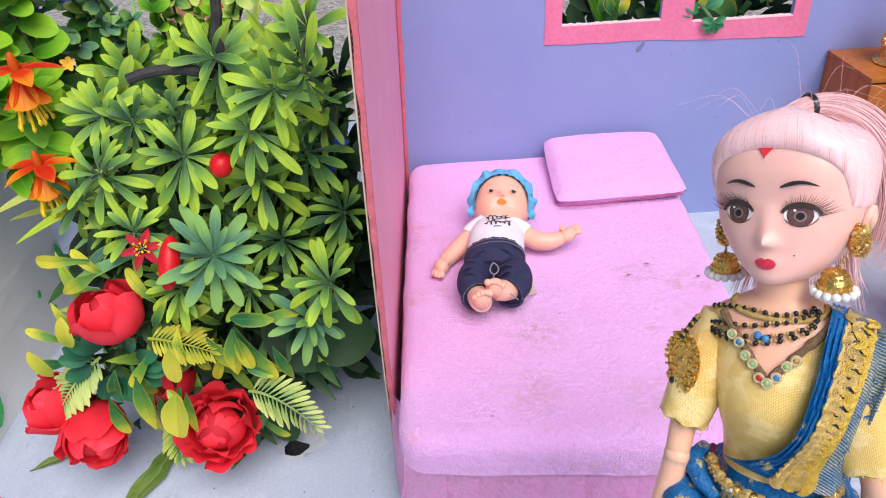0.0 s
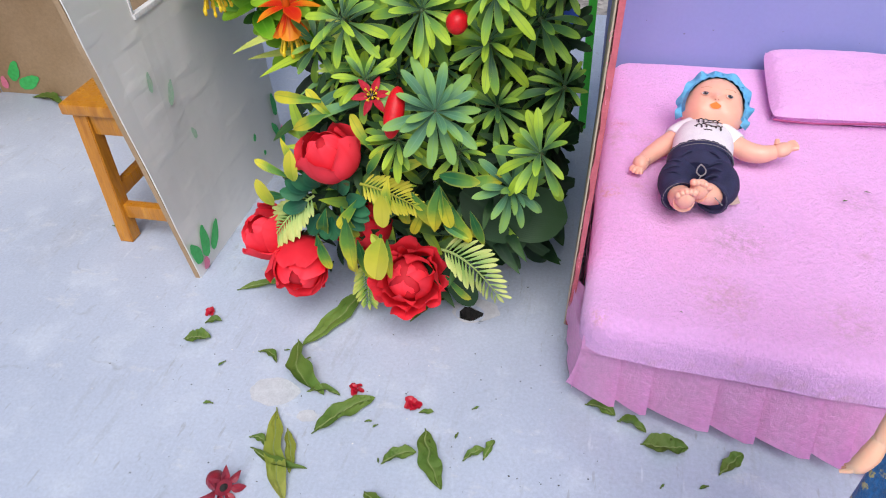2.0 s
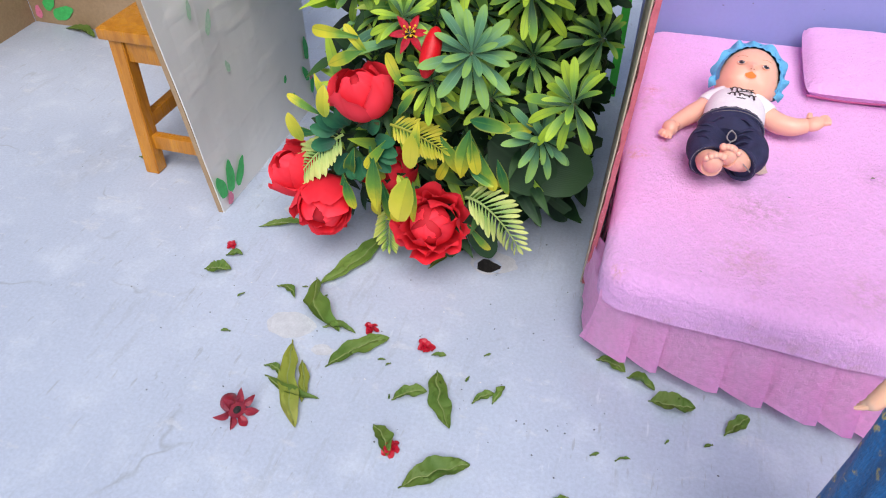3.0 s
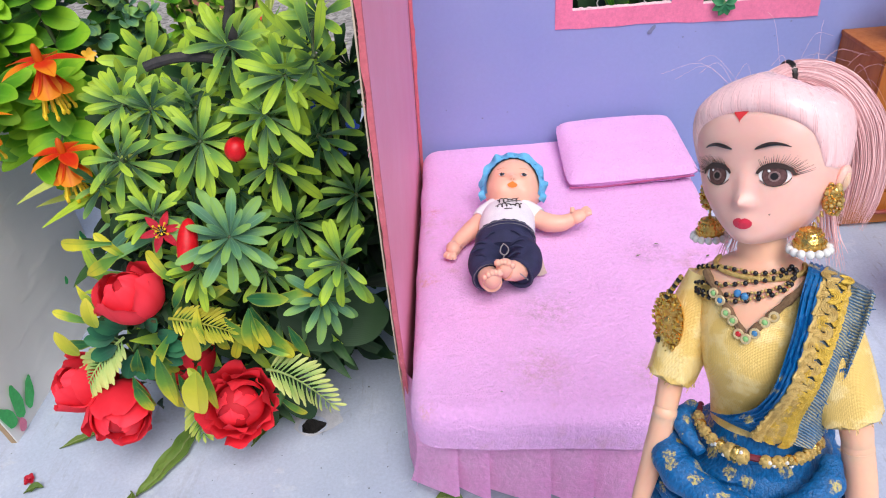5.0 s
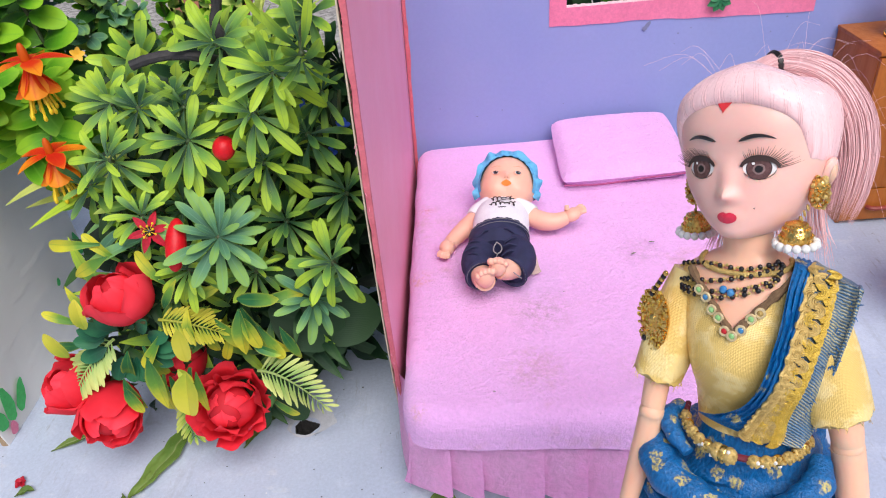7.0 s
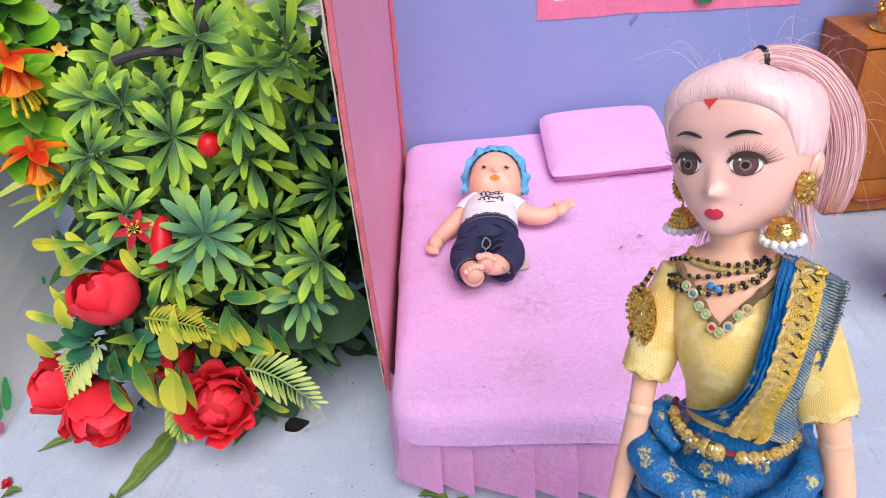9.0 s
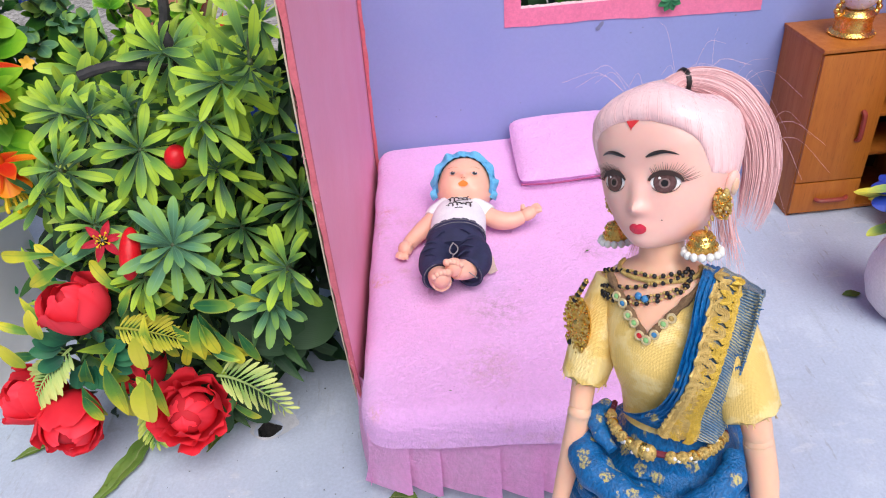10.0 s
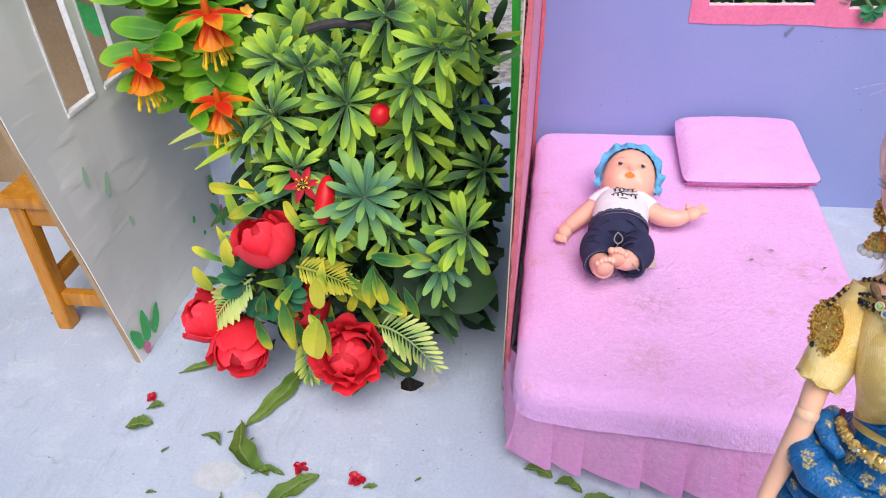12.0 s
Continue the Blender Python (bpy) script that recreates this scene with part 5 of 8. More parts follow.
def build_flower_plant():
    """The plant with round bright leaves and hanging orange flowers."""
    base = V((-0.215, 0.13, 0))
    plant = thing("orange_flower_plant", base, "artificial plant with round bright green leaves and hanging orange flowers", "artificial plant")
    for k, tip in enumerate(((-0.275, 0.075, 0.250), (-0.225, 0.07, 0.222), (-0.285, 0.10, 0.285), (-0.255, 0.085, 0.205), (-0.285, 0.11, 0.315), (-0.25, 0.12, 0.325), (-0.28, 0.09, 0.225), (-0.235, 0.09, 0.245))):
        t = V(tip)
        bm = bmesh.new()
        path = spline([base, base + V((0, 0, 0.10)), base.lerp(t, 0.6) + V((0, 0, 0.10)), t], 7)
        tube(bm, path, [0.0022 - 0.00006 * i for i in range(len(path))], 6)
        st = part("branch", bm, STEM, plant)
        for i in range(8, len(path)):
            for s in (-1, 1) if i % 3 else (1,):
                p = path[i]
                d = V((s * rnd.uniform(0.6, 1), rnd.uniform(-0.9, -0.1), rnd.uniform(-0.35, 0.5)))
                bm = bmesh.new()
                L = rnd.uniform(0.026, 0.040)
                blade(bm, aim(p, d, (0.1, -0.8, 0.8)), L, L * rnd.uniform(0.42, 0.56), OVAL, rnd.uniform(0.1, 0.7), rnd.uniform(-0.1, 0.3), rnd.uniform(-0.3, 0.3), 7)
                part("leaf", bm, L_ROUND, st)
    # inner leaves take the dark copy, so the gaps in front look shaded
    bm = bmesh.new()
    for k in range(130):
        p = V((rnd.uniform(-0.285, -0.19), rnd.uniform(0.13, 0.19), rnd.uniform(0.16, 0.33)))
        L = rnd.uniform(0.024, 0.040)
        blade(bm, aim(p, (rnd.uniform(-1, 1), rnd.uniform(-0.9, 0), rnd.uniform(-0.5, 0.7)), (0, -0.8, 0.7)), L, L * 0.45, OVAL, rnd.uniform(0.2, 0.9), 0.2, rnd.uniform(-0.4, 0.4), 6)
    tagged(part("inner_foliage", bm, L_ROUND_SHADE, plant, "crowded leaves deep inside the plant, coloured dark as shade"), kind="stuff")
    for x, y, z, s in ((-0.262, 0.043, 0.253, 1.15), (-0.212, 0.060, 0.281, 1.25), (-0.205, 0.033, 0.229, 1.1)):
        o = V((x, y, z))
        fl = bmesh.new()
        ball(fl, o + V((0, 0, 0.004)), (0.0024 * s, 0.0024 * s, 0.007 * s), 0, 10, 8)
        flower = part("flower", fl, ORANGE, plant, "hanging orange flower with yellow petal tips")
        for k in range(5):
            a = k * math.tau / 5 + 0.4
            bm = bmesh.new()
            blade(bm, aim(o + V((0, 0, 0.001)), (math.cos(a), math.sin(a), 0.12), (0, 0, 1)), 0.0225 * s, 0.0105 * s, LANCE, 0.45, 0.2, rnd.uniform(-0.3, 0.3), 7)
            part("spread_petal", bm, ORANGE, flower)
        for k in range(5):
            a = k * math.tau / 5
            bm = bmesh.new()
            blade(bm, aim(o, (0.45 * math.cos(a), 0.45 * math.sin(a), -1), (math.cos(a), math.sin(a), 0)), 0.020 * s, 0.014 * s, SPATULA, -0.35, -0.3, 0, 6)
            part("cup_petal", bm, ORANGE, flower)
        for k in range(11):
            a = k * math.tau / 11 + 0.3
            bm = bmesh.new()
            rr = 0.009 if k % 2 else 0.0055
            e = o + V((rr * s * math.cos(a), rr * s * math.sin(a), (-0.0245 - 0.002 * (k % 3)) * s))
            tube(bm, [o + V((0, 0, -0.01 * s)), o.lerp(e, 0.6), e], 0.0009, 5)
            ball(bm, e, (0.0014, 0.0014, 0.0022), 0, 6, 5)
            part("stamen", bm, bpy.data.materials.get("yellow_stamen") or mat("yellow_stamen", (0.90, 0.62, 0.02), rough=0.5), flower)


def rose(parent, pos, axis, r, name="rose", opened=0.0, turn=0.0):
    """A cloth rose: broad petals cupped over one another, the outer ones flaring at the rim."""
    q = V(axis).to_track_quat("Z", "Y")
    bm = bmesh.new()
    ball(bm, V(pos), r * 0.62, 0, 14, 10)
    fl = part(name, bm, PETAL, parent, "coral red cloth rose")
    for layer, (count, stop, size, half) in enumerate(((3, 0.28, 0.72, 1.15), (3, 0.55, 0.84, 1.10), (4, 0.85 + opened * 0.5, 0.98, 0.98)) if opened < 0.4 else ((3, 0.20, 0.60, 1.1), (4, 0.55, 0.74, 0.85), (5, 0.90, 0.88, 0.72), (5, 1.30, 1.0, 0.70))):
        for k in range(count):
            az = turn + (k + 0.41 * layer) * math.tau / count + rnd.uniform(-0.15, 0.15)
            tall, ruff = rnd.uniform(-0.10, 0.12), rnd.uniform(0, 6)
            bm = bmesh.new()
            uv = bm.loops.layers.uv.verify()
            rows = []
            N = 12
            for j in range(N + 1):
                t = j / N
                row = []
                for i in range(N + 1):
                    u = -1 + 2 * i / N
                    top = stop + tall + 0.55 * abs(u) ** 3 + 0.06 * math.sin(5 * u + ruff) + 0.025 * math.sin(17 * u + 2 * ruff)
                    el = math.pi - 0.12 - t * (math.pi - 0.12 - top)
                    a = az + u * half * (0.55 + 0.45 * math.sin(math.pi * min(1, 0.1 + 0.75 * t)))
                    rad = r * size * (1 + 0.07 * u * (1 if k % 2 else -1) + 0.03 * math.sin(6 * u + ruff) * t)
                    flare = max(0.0, t - 0.72) / 0.28
                    out = r * flare ** 2 * (0.10 + 0.05 * math.sin(4 * u + ruff) + 0.22 * opened) * (layer > 0)
                    rr = math.sin(el) * rad + out
                    row.append((bm.verts.new(V(pos) + q @ V((math.cos(a) * rr, math.sin(a) * rr, math.cos(el) * rad * 1.12 - 0.25 * out))), i / N, t))
                rows.append(row)
            for A, B in zip(rows, rows[1:]):
                for i in range(N):
                    c = (A[i], A[i + 1], B[i + 1], B[i])
                    f = bm.faces.new([w[0] for w in c])
                    f.smooth = True
                    for lp, w in zip(f.loops, c):
                        lp[uv].uv = (w[1], w[2])
            part("petal", bm, PETAL, fl)
    bm = bmesh.new()
    back = V(pos) - V(axis).normalized() * r * 1.0
    for k in range(5):
        a = k * math.tau / 5
        blade(bm, aim(back, q @ V((math.cos(a), math.sin(a), 0.25)), q @ V((0, 0, -1))), r * 0.75, r * 0.26, LANCE, -0.4, 0.3, 0, 5)
    tube(bm, [back, back - V(axis).normalized() * r * 0.4, V(pos) + V((0.02, 0.05, -0.01))], 0.0016, 6)
    part("stalk", bm, STEM, fl)


def fern(parent, pos, d, face, L, w, n, material, bend=0.5, sag=0.0, name="fern_frond"):
    """A frond: a rib that arches and sags, with two rows of leaflets."""
    bm = bmesh.new()
    m = aim(pos, d, face)
    pts = []
    y = z = 0.0
    for i in range(n + 1):
        pts.append(m @ V((0, y, z)) - V((0, 0, sag * L * (i / n) ** 2)))
        a = -bend * i / n
        y += math.cos(a) * L / n
        z += math.sin(a) * L / n
    tube(bm, pts, [0.0011 - 0.0007 * i / n for i in range(n + 1)], 5)
    fr = part(name, bm, material, parent)
    up = m.to_3x3() @ V((0, 0, 1))
    for i in range(1, n + 1):
        t = i / n
        along = (pts[i] - pts[i - 1]).normalized()
        across = along.cross(up).normalized()
        ln = 1.5 * w * (0.55 + 0.9 * t if t < 0.45 else 1.35 - 0.85 * t)
        for s in (-1, 1):
            bm = bmesh.new()
            blade(bm, aim(pts[i], across * s + along * (0.5 + 0.5 * t), up), ln * rnd.uniform(0.9, 1.1), ln * 0.135 + 0.0007, OBLONG, rnd.uniform(0.1, 0.5), 0.3, rnd.uniform(-0.2, 0.2), 6)
            part("leaflet", bm, material, fr)
    bm = bmesh.new()
    blade(bm, aim(pts[-1], pts[-1] - pts[-2], up), w * 0.7, w * 0.22, LANCE, 0.1, 0.3, 0, 5)
    part("leaflet", bm, material, fr)


def build_bouquet():
    base = V((-0.135, 0.05, 0))
    b = thing("rose_bouquet", base, "bunch of coral red cloth roses with ferns and yellow-edged leaves", "artificial flowers")
    for pos, ax, r, op, tn in (((-0.170, -0.016, 0.149), (-0.25, -0.18, 0.92), 0.0200, 0.15, 0.9), ((-0.231, -0.014, 0.072), (-0.55, -0.35, 0.55), 0.0215, 0.1, 0.9), ((-0.203, -0.031, 0.056), (0.10, -0.85, -0.25), 0.0225, 0.15, 0.2), ((-0.118, -0.030, 0.056), (-0.02, -0.66, 0.62), 0.0245, 0.42, 0.6), ((-0.160, 0.004, 0.072), (-0.1, -0.6, 0.5), 0.020, 0, 0)):
        rose(b, V(pos), V(ax), r, opened=op, turn=tn)
    # fronds
    for pos, d, L, w, m_ in (((-0.094, -0.022, 0.080), (0.95, -0.35, 0.25), 0.042, 0.0150, L_PALE), ((-0.150, -0.018, 0.128), (1, -0.2, 0.0), 0.038, 0.012, L_GOLDEN), ((-0.190, -0.010, 0.108), (-0.55, -0.45, -0.25), 0.040, 0.0145, L_PALE), ((-0.16, 0.0, 0.04), (0.15, -0.8, -0.25), 0.028, 0.012, L_FERN)):
        fern(b, V(pos), V(d), V((0, -0.7, 0.8)), L, w, 15, m_, 0.6, 0.75 if d[0] > 0.85 and L > 0.04 else 0.15)
    # yellow and green tapering leaves, each bent its own way
    spots = (
        (-0.194, -0.01, 0.125, -0.3, 0.9, 0.030), (-0.206, -0.005, 0.118, -0.7, 0.6, 0.028), (-0.210, -0.01, 0.105, -1.0, 0.2, 0.030), (-0.200, -0.016, 0.10, -0.8, -0.3, 0.026),
        (-0.178, -0.02, 0.105, -0.2, -0.8, 0.034), (-0.165, -0.022, 0.11, 0.3, -0.9, 0.030), (-0.130, -0.012, 0.137, 0.7, 0.5, 0.028), (-0.125, -0.012, 0.128, 0.2, -0.9, 0.034),
        (-0.115, -0.014, 0.122, 0.6, -0.8, 0.036), (-0.085, -0.014, 0.135, 0.9, 0.3, 0.032), (-0.095, -0.014, 0.13, 0.3, -1.0, 0.040), (-0.088, -0.016, 0.118, 0.5, -0.8, 0.030),
        (-0.132, -0.022, 0.104, 0.1, 0.9, 0.030), (-0.135, -0.030, 0.095, -0.2, -0.9, 0.036), (-0.128, -0.038, 0.098, 0.05, -1.0, 0.034), (-0.150, -0.018, 0.118, -0.5, -0.6, 0.030),
        (-0.145, -0.016, 0.135, 0.4, 0.8, 0.024), (-0.172, -0.010, 0.185, -0.9, 0.3, 0.034), (-0.168, -0.014, 0.178, -0.8, -0.2, 0.03), (-0.165, -0.008, 0.17, -0.5, 0.9, 0.026),
        (-0.188, -0.022, 0.082, 0.2, -0.9, 0.034), (-0.158, -0.024, 0.085, -0.1, -0.9, 0.036), (-0.160, -0.015, 0.075, 0.3, -0.8, 0.034), (-0.092, -0.022, 0.055, 0.7, -0.5, 0.026),
        (-0.098, -0.008, 0.105, 0.8, -0.4, 0.034), (-0.105, -0.008, 0.112, -0.4, -0.8, 0.030), (-0.075, -0.010, 0.108, 0.4, -0.9, 0.030), (-0.14, -0.01, 0.150, -0.3, 0.8, 0.028))
    for k, (x, y, z, dx, dz, L) in enumerate(spots):
        bm = bmesh.new()
        blade(bm, aim((x, y, z), (dx, -0.45, dz), (0.1, -1, 0.5)), L * 1.1, L * rnd.uniform(0.22, 0.31), SPATULA if k % 2 else LANCE, rnd.uniform(0.5, 1.4), rnd.uniform(0.15, 0.5), rnd.uniform(-0.6, 0.6), 8)
        part("leaf", bm, L_YELLOW, b, "green leaf with a yellow tip")
    # single leaves that hang before the roses, from the stalk to the tip
    for a, b_, w in (((-0.126, -0.054, 0.112), (-0.134, -0.057, 0.076), 0.46), ((-0.125, -0.046, 0.141), (-0.127, -0.048, 0.116), 0.42), ((-0.091, -0.028, 0.140), (-0.098, -0.032, 0.098), 0.27), ((-0.090, -0.028, 0.132), (-0.085, -0.032, 0.106), 0.32), ((-0.179, -0.038, 0.088), (-0.174, -0.042, 0.065), 0.34), ((-0.157, -0.036, 0.111), (-0.157, -0.040, 0.066), 0.27), ((-0.195, -0.026, 0.131), (-0.193, -0.032, 0.154), 0.40), ((-0.215, -0.026, 0.108), (-0.221, -0.032, 0.129), 0.42), ((-0.092, -0.024, 0.145), (-0.067, -0.032, 0.147), 0.36), ((-0.139, -0.038, 0.101), (-0.130, -0.044, 0.094), 0.5), ((-0.091, -0.024, 0.105), (-0.074, -0.030, 0.099), 0.32)):
        a, b_ = V(a), V(b_)
        L = (b_ - a).length * 1.06
        bm = bmesh.new()
        blade(bm, aim(a, b_ - a, (0.05, -1, 0.45)), L, L * w, LANCE if w < 0.3 else OVAL, rnd.uniform(0.1, 0.45), rnd.uniform(0.25, 0.5), rnd.uniform(-0.3, 0.3), 9)
        part("leaf", bm, L_GOLDEN if w > 0.38 else L_YELLOW, b, "golden yellow leaf" if w > 0.38 else "green leaf with a yellow tip")
    # filler leaves, mostly near black: shade between the roses put into their colour
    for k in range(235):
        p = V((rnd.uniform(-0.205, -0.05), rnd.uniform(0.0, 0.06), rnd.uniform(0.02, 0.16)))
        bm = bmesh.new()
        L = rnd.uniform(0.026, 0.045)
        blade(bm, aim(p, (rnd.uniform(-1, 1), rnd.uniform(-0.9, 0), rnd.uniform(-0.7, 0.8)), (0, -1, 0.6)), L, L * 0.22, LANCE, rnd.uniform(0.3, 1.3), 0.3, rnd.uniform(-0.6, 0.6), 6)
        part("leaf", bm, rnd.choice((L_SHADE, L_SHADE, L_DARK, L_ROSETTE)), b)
    # leaf crowd further in, coloured dark throughout as the bunch's inner shade
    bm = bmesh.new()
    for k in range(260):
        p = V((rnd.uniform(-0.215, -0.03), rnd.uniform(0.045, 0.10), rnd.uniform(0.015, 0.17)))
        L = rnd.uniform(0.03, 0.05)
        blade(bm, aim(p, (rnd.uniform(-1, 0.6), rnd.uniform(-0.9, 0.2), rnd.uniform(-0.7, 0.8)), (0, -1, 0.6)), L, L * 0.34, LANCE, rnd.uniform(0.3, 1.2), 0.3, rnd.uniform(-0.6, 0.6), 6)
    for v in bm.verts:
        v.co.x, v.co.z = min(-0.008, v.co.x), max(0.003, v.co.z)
    tagged(part("inner_foliage", bm, L_SHADE, b, "crowded leaves deep inside the bunch, coloured dark as shade"), kind="stuff")
    # teal spray in the middle of the roses
    for k in range(16):
        a = k * 2.4
        p = V((-0.178 + 0.016 * math.cos(a), -0.016, 0.108 + 0.013 * math.sin(a)))
        bm = bmesh.new()
        blade(bm, aim(p, (math.cos(a), -0.6, math.sin(a)), (0, -1, 0.4)), 0.019, 0.011, OVAL, 0.4, 0.3, 0, 5)
        part("leaf", bm, bpy.data.materials.get("sea_green_leaf") or leaf_mat("sea_green_leaf", (0.010, 0.075, 0.042), (0.016, 0.12, 0.06), (0.04, 0.20, 0.085), (0.03, 0.16, 0.08)), b)
    # broad dark cloth leaves
    for (x, y, z), d, L, W in (((-0.085, 0.01, 0.11), (0.75, -0.25, -0.35), 0.058, 0.040), ((-0.060, 0.015, 0.095), (0.9, -0.15, -0.05), 0.052, 0.042), ((-0.095, 0.0, 0.06), (0.35, -0.3, -0.8), 0.055, 0.022), ((-0.07, 0.02, 0.10), (0.5, -0.4, -0.55), 0.05, 0.036), ((-0.11, 0.0, 0.05), (0.05, -0.35, -0.7), 0.045, 0.018)):
        bm = bmesh.new()
        blade(bm, aim((x, y, z), d, (0.1, -1, 0.5)), L, W, OVAL, 0.5, 0.2, 0.2, 9, 0, 0.05)
        part("broad_leaf", bm, L_DARK, b, "broad dark green cloth leaf")
    # the red star flower and the buds
    o = V((-0.134, -0.018, 0.196))
    bm = bmesh.new()
    ball(bm, o, 0.0034, 0, 10, 8)
    st = part("star_flower", bm, BLACK, b, "red star-shaped flower with a dark heart")
    q = facing(o, 0.2).to_track_quat("Z", "Y")
    for k in range(6):
        a = k * math.tau / 6
        bm = bmesh.new()
        d = q @ V((math.cos(a), math.sin(a), 0.45))
        blade(bm, aim(o, d, q @ V((0, 0, 1))), 0.0140, 0.0050, LANCE, 0.9, 0.55, 0, 6)
        part("petal", bm, PETAL_FALLEN, st)
    bm = bmesh.new()
    for k in range(8):
        a = k * math.tau / 8
        e = o + q @ V(((0.0026 + 0.0022 * (k % 2)) * math.cos(a), (0.0026 + 0.0022 * (k % 2)) * math.sin(a), 0.0062))
        tube(bm, [o, o.lerp(e, 0.5) + q @ V((0, 0, 0.001)), e], 0.0003, 4)
        ball(bm, e, 0.0008, 0, 6, 4)
    part("stamen", bm, bpy.data.materials["yellow_stamen"], st)
    for p, rr, t in (((-0.1195, -0.021, 0.187), (0.0064, 0.0064, 0.0165), 0.1), ((-0.083, 0.004, 0.2365), (0.0068, 0.0068, 0.0075), 0.3), ((-0.046, 0.02, 0.262), (0.003, 0.003, 0.004), 0.0)):
        bm = bmesh.new()
        ball(bm, p, rr, 0, 16, 12, pose(0, 0, 0, -38, math.degrees(t), 0))
        part("bud", bm, RED_BUD, b, "glossy red bud")
    return b


def build_behind():
    # charred twigs
    for pts, r in ((((-0.144, 0.058, 0.2735), (-0.133, 0.060, 0.276), (-0.119, 0.063, 0.2765), (-0.102, 0.070, 0.271), (-0.090, 0.084, 0.255), (-0.088, 0.10, 0.2)), 0.0033), (((-0.0890, 0.092, 0.314), (-0.0905, 0.090, 0.298), (-0.094, 0.087, 0.2865), (-0.090, 0.083, 0.275), (-0.085, 0.09, 0.2)), 0.0034)):
        bm = bmesh.new()
        eye = V((0.04, -0.385, 0.415))
        path = spline([V(p).lerp(eye, 0.10) if i < 4 else V(p) for i, p in enumerate(pts)], 5)
        rr = [r * 0.92 * (1 + 0.14 * noise.noise((i * 0.9, r * 900, 2))) for i in range(len(path))]
        tube(bm, path + [V((path[-1].x, path[-1].y + 0.01, 0))], rr + [r], 9)
        solid("twig", bm, TWIG, (path[-1].x, path[-1].y + 0.01, 0), "charred black twig standing in the shrub", "twig", "twigs")
    # fine-leaved plant at the top
    base = V((-0.17, 0.19, 0))
    pl = thing("fine_leaved_plant", base, "feathery light green artificial plant behind the shrub", "artificial plant")
    small = leaf_meshes("leaflet", L_FERN, OVAL, 3, 1.0, 0.55, 0.3, 0.2)
    green = leaf_meshes("leaflet", L_ROUND, OVAL, 3, 1.0, 0.55, 0.3, 0.2)
    teal = leaf_meshes("leaflet", L_TEAL, OVAL, 3, 1.0, 0.6, 0.3, 0.2)
    for k in range(34):
        tip = V((-0.225 + 0.0046 * k + rnd.uniform(-0.01, 0.01), rnd.uniform(0.13, 0.16), rnd.uniform(0.245, 0.325)))
        bm = bmesh.new()
        path = spline([base, base.lerp(tip, 0.5) + V((0, 0.02, 0.06)), tip], 6)
        tube(bm, path, 0.0011, 5)
        st = part("stem", bm, STEM, pl)
        for i in range(5, len(path)):
            for _ in range(3):
                L = rnd.uniform(0.009, 0.015)
                m = aim(path[i], (rnd.uniform(-1, 1), rnd.uniform(-1, 0.1), rnd.uniform(-0.4, 0.8)), (0, -0.7, 0.7)) @ Matrix.Diagonal((L, L, L, 1))
                put_leaf("leaflet", rnd.choice(teal if k < 15 and k % 4 else small if k % 3 else green), st, m)
    # long blades behind
    gp = thing("grassy_plant", V((-0.12, 0.17, 0)), "clump of long arching green plastic blades behind the shrub", "artificial plant")
    for k in range(70):
        p = V((-0.12 + rnd.uniform(-0.07, 0.04), 0.16 + rnd.uniform(-0.03, 0.04), 0.12 + rnd.uniform(0, 0.05)))
        bm = bmesh.new()
        d = V((rnd.uniform(-0.3, 0.35), rnd.uniform(-0.9, 0.1), rnd.uniform(0.5, 1.0)))
        blade(bm, aim(p, d, (0, -0.6, 0.8)), rnd.uniform(0.11, 0.17), rnd.uniform(0.006, 0.012), STRAP, rnd.uniform(0.6, 1.6), 0.35, rnd.uniform(-0.5, 0.5), 10)
        part("blade", bm, rnd.choice((L_FERN, L_ROSETTE, L_FERN, L_TEAL)), gp)
    bm = bmesh.new()
    tube(bm, [(-0.12, 0.17, 0), (-0.12, 0.165, 0.08), (-0.12, 0.16, 0.16)], [0.012, 0.016, 0.03], 10)
    part("stem", bm, STEM, gp)
    # terracotta pot with a red flower head, further back
    pot = thing("terracotta_pot", (-0.262, 0.60, 0), "terracotta flower pot with shaggy orange-red flowers, behind the plants", "flower pot")
    c = V((-0.262, 0.60, 0))
    bm = bmesh.new()
    loft(bm, [[c + V((r * math.cos(k * math.tau / 28), r * math.sin(k * math.tau / 28), z)) for k in range(28)] for r, z in ((0.030, 0.0), (0.048, 0.165), (0.054, 0.165), (0.054, 0.20), (0.047, 0.20), (0.043, 0.17), (0.030, 0.16))])
    part("pot", bm, TERRACOTTA, pot)
    red = mat("shaggy_orange_red_petal", (0.72, 0.06, 0.015), (0.55, 0.03, 0.01), 0.6, scale=300)
    for x, y, z, n in ((0.045, -0.03, 0.195, 90), (0.075, -0.06, 0.15, 70), (0.06, 0.0, 0.23, 60)):
        bm = bmesh.new()
        for k in range(n):
            d = V((rnd.gauss(0, 1), rnd.gauss(0, 1), rnd.gauss(0, 1))).normalized()
            blade(bm, aim(c + V((x, y, z)), d, (0, 0, 1)), rnd.uniform(0.018, 0.03), 0.005, LANCE, 0.5, 0.3, 0.5, 4)
        part("flower_head", bm, red, pot, "shaggy orange-red flower head")
    for k in range(22):
        bm = bmesh.new()
        p = c + V((rnd.uniform(-0.05, 0.10), rnd.uniform(-0.10, 0.0), rnd.uniform(0.03, 0.16)))
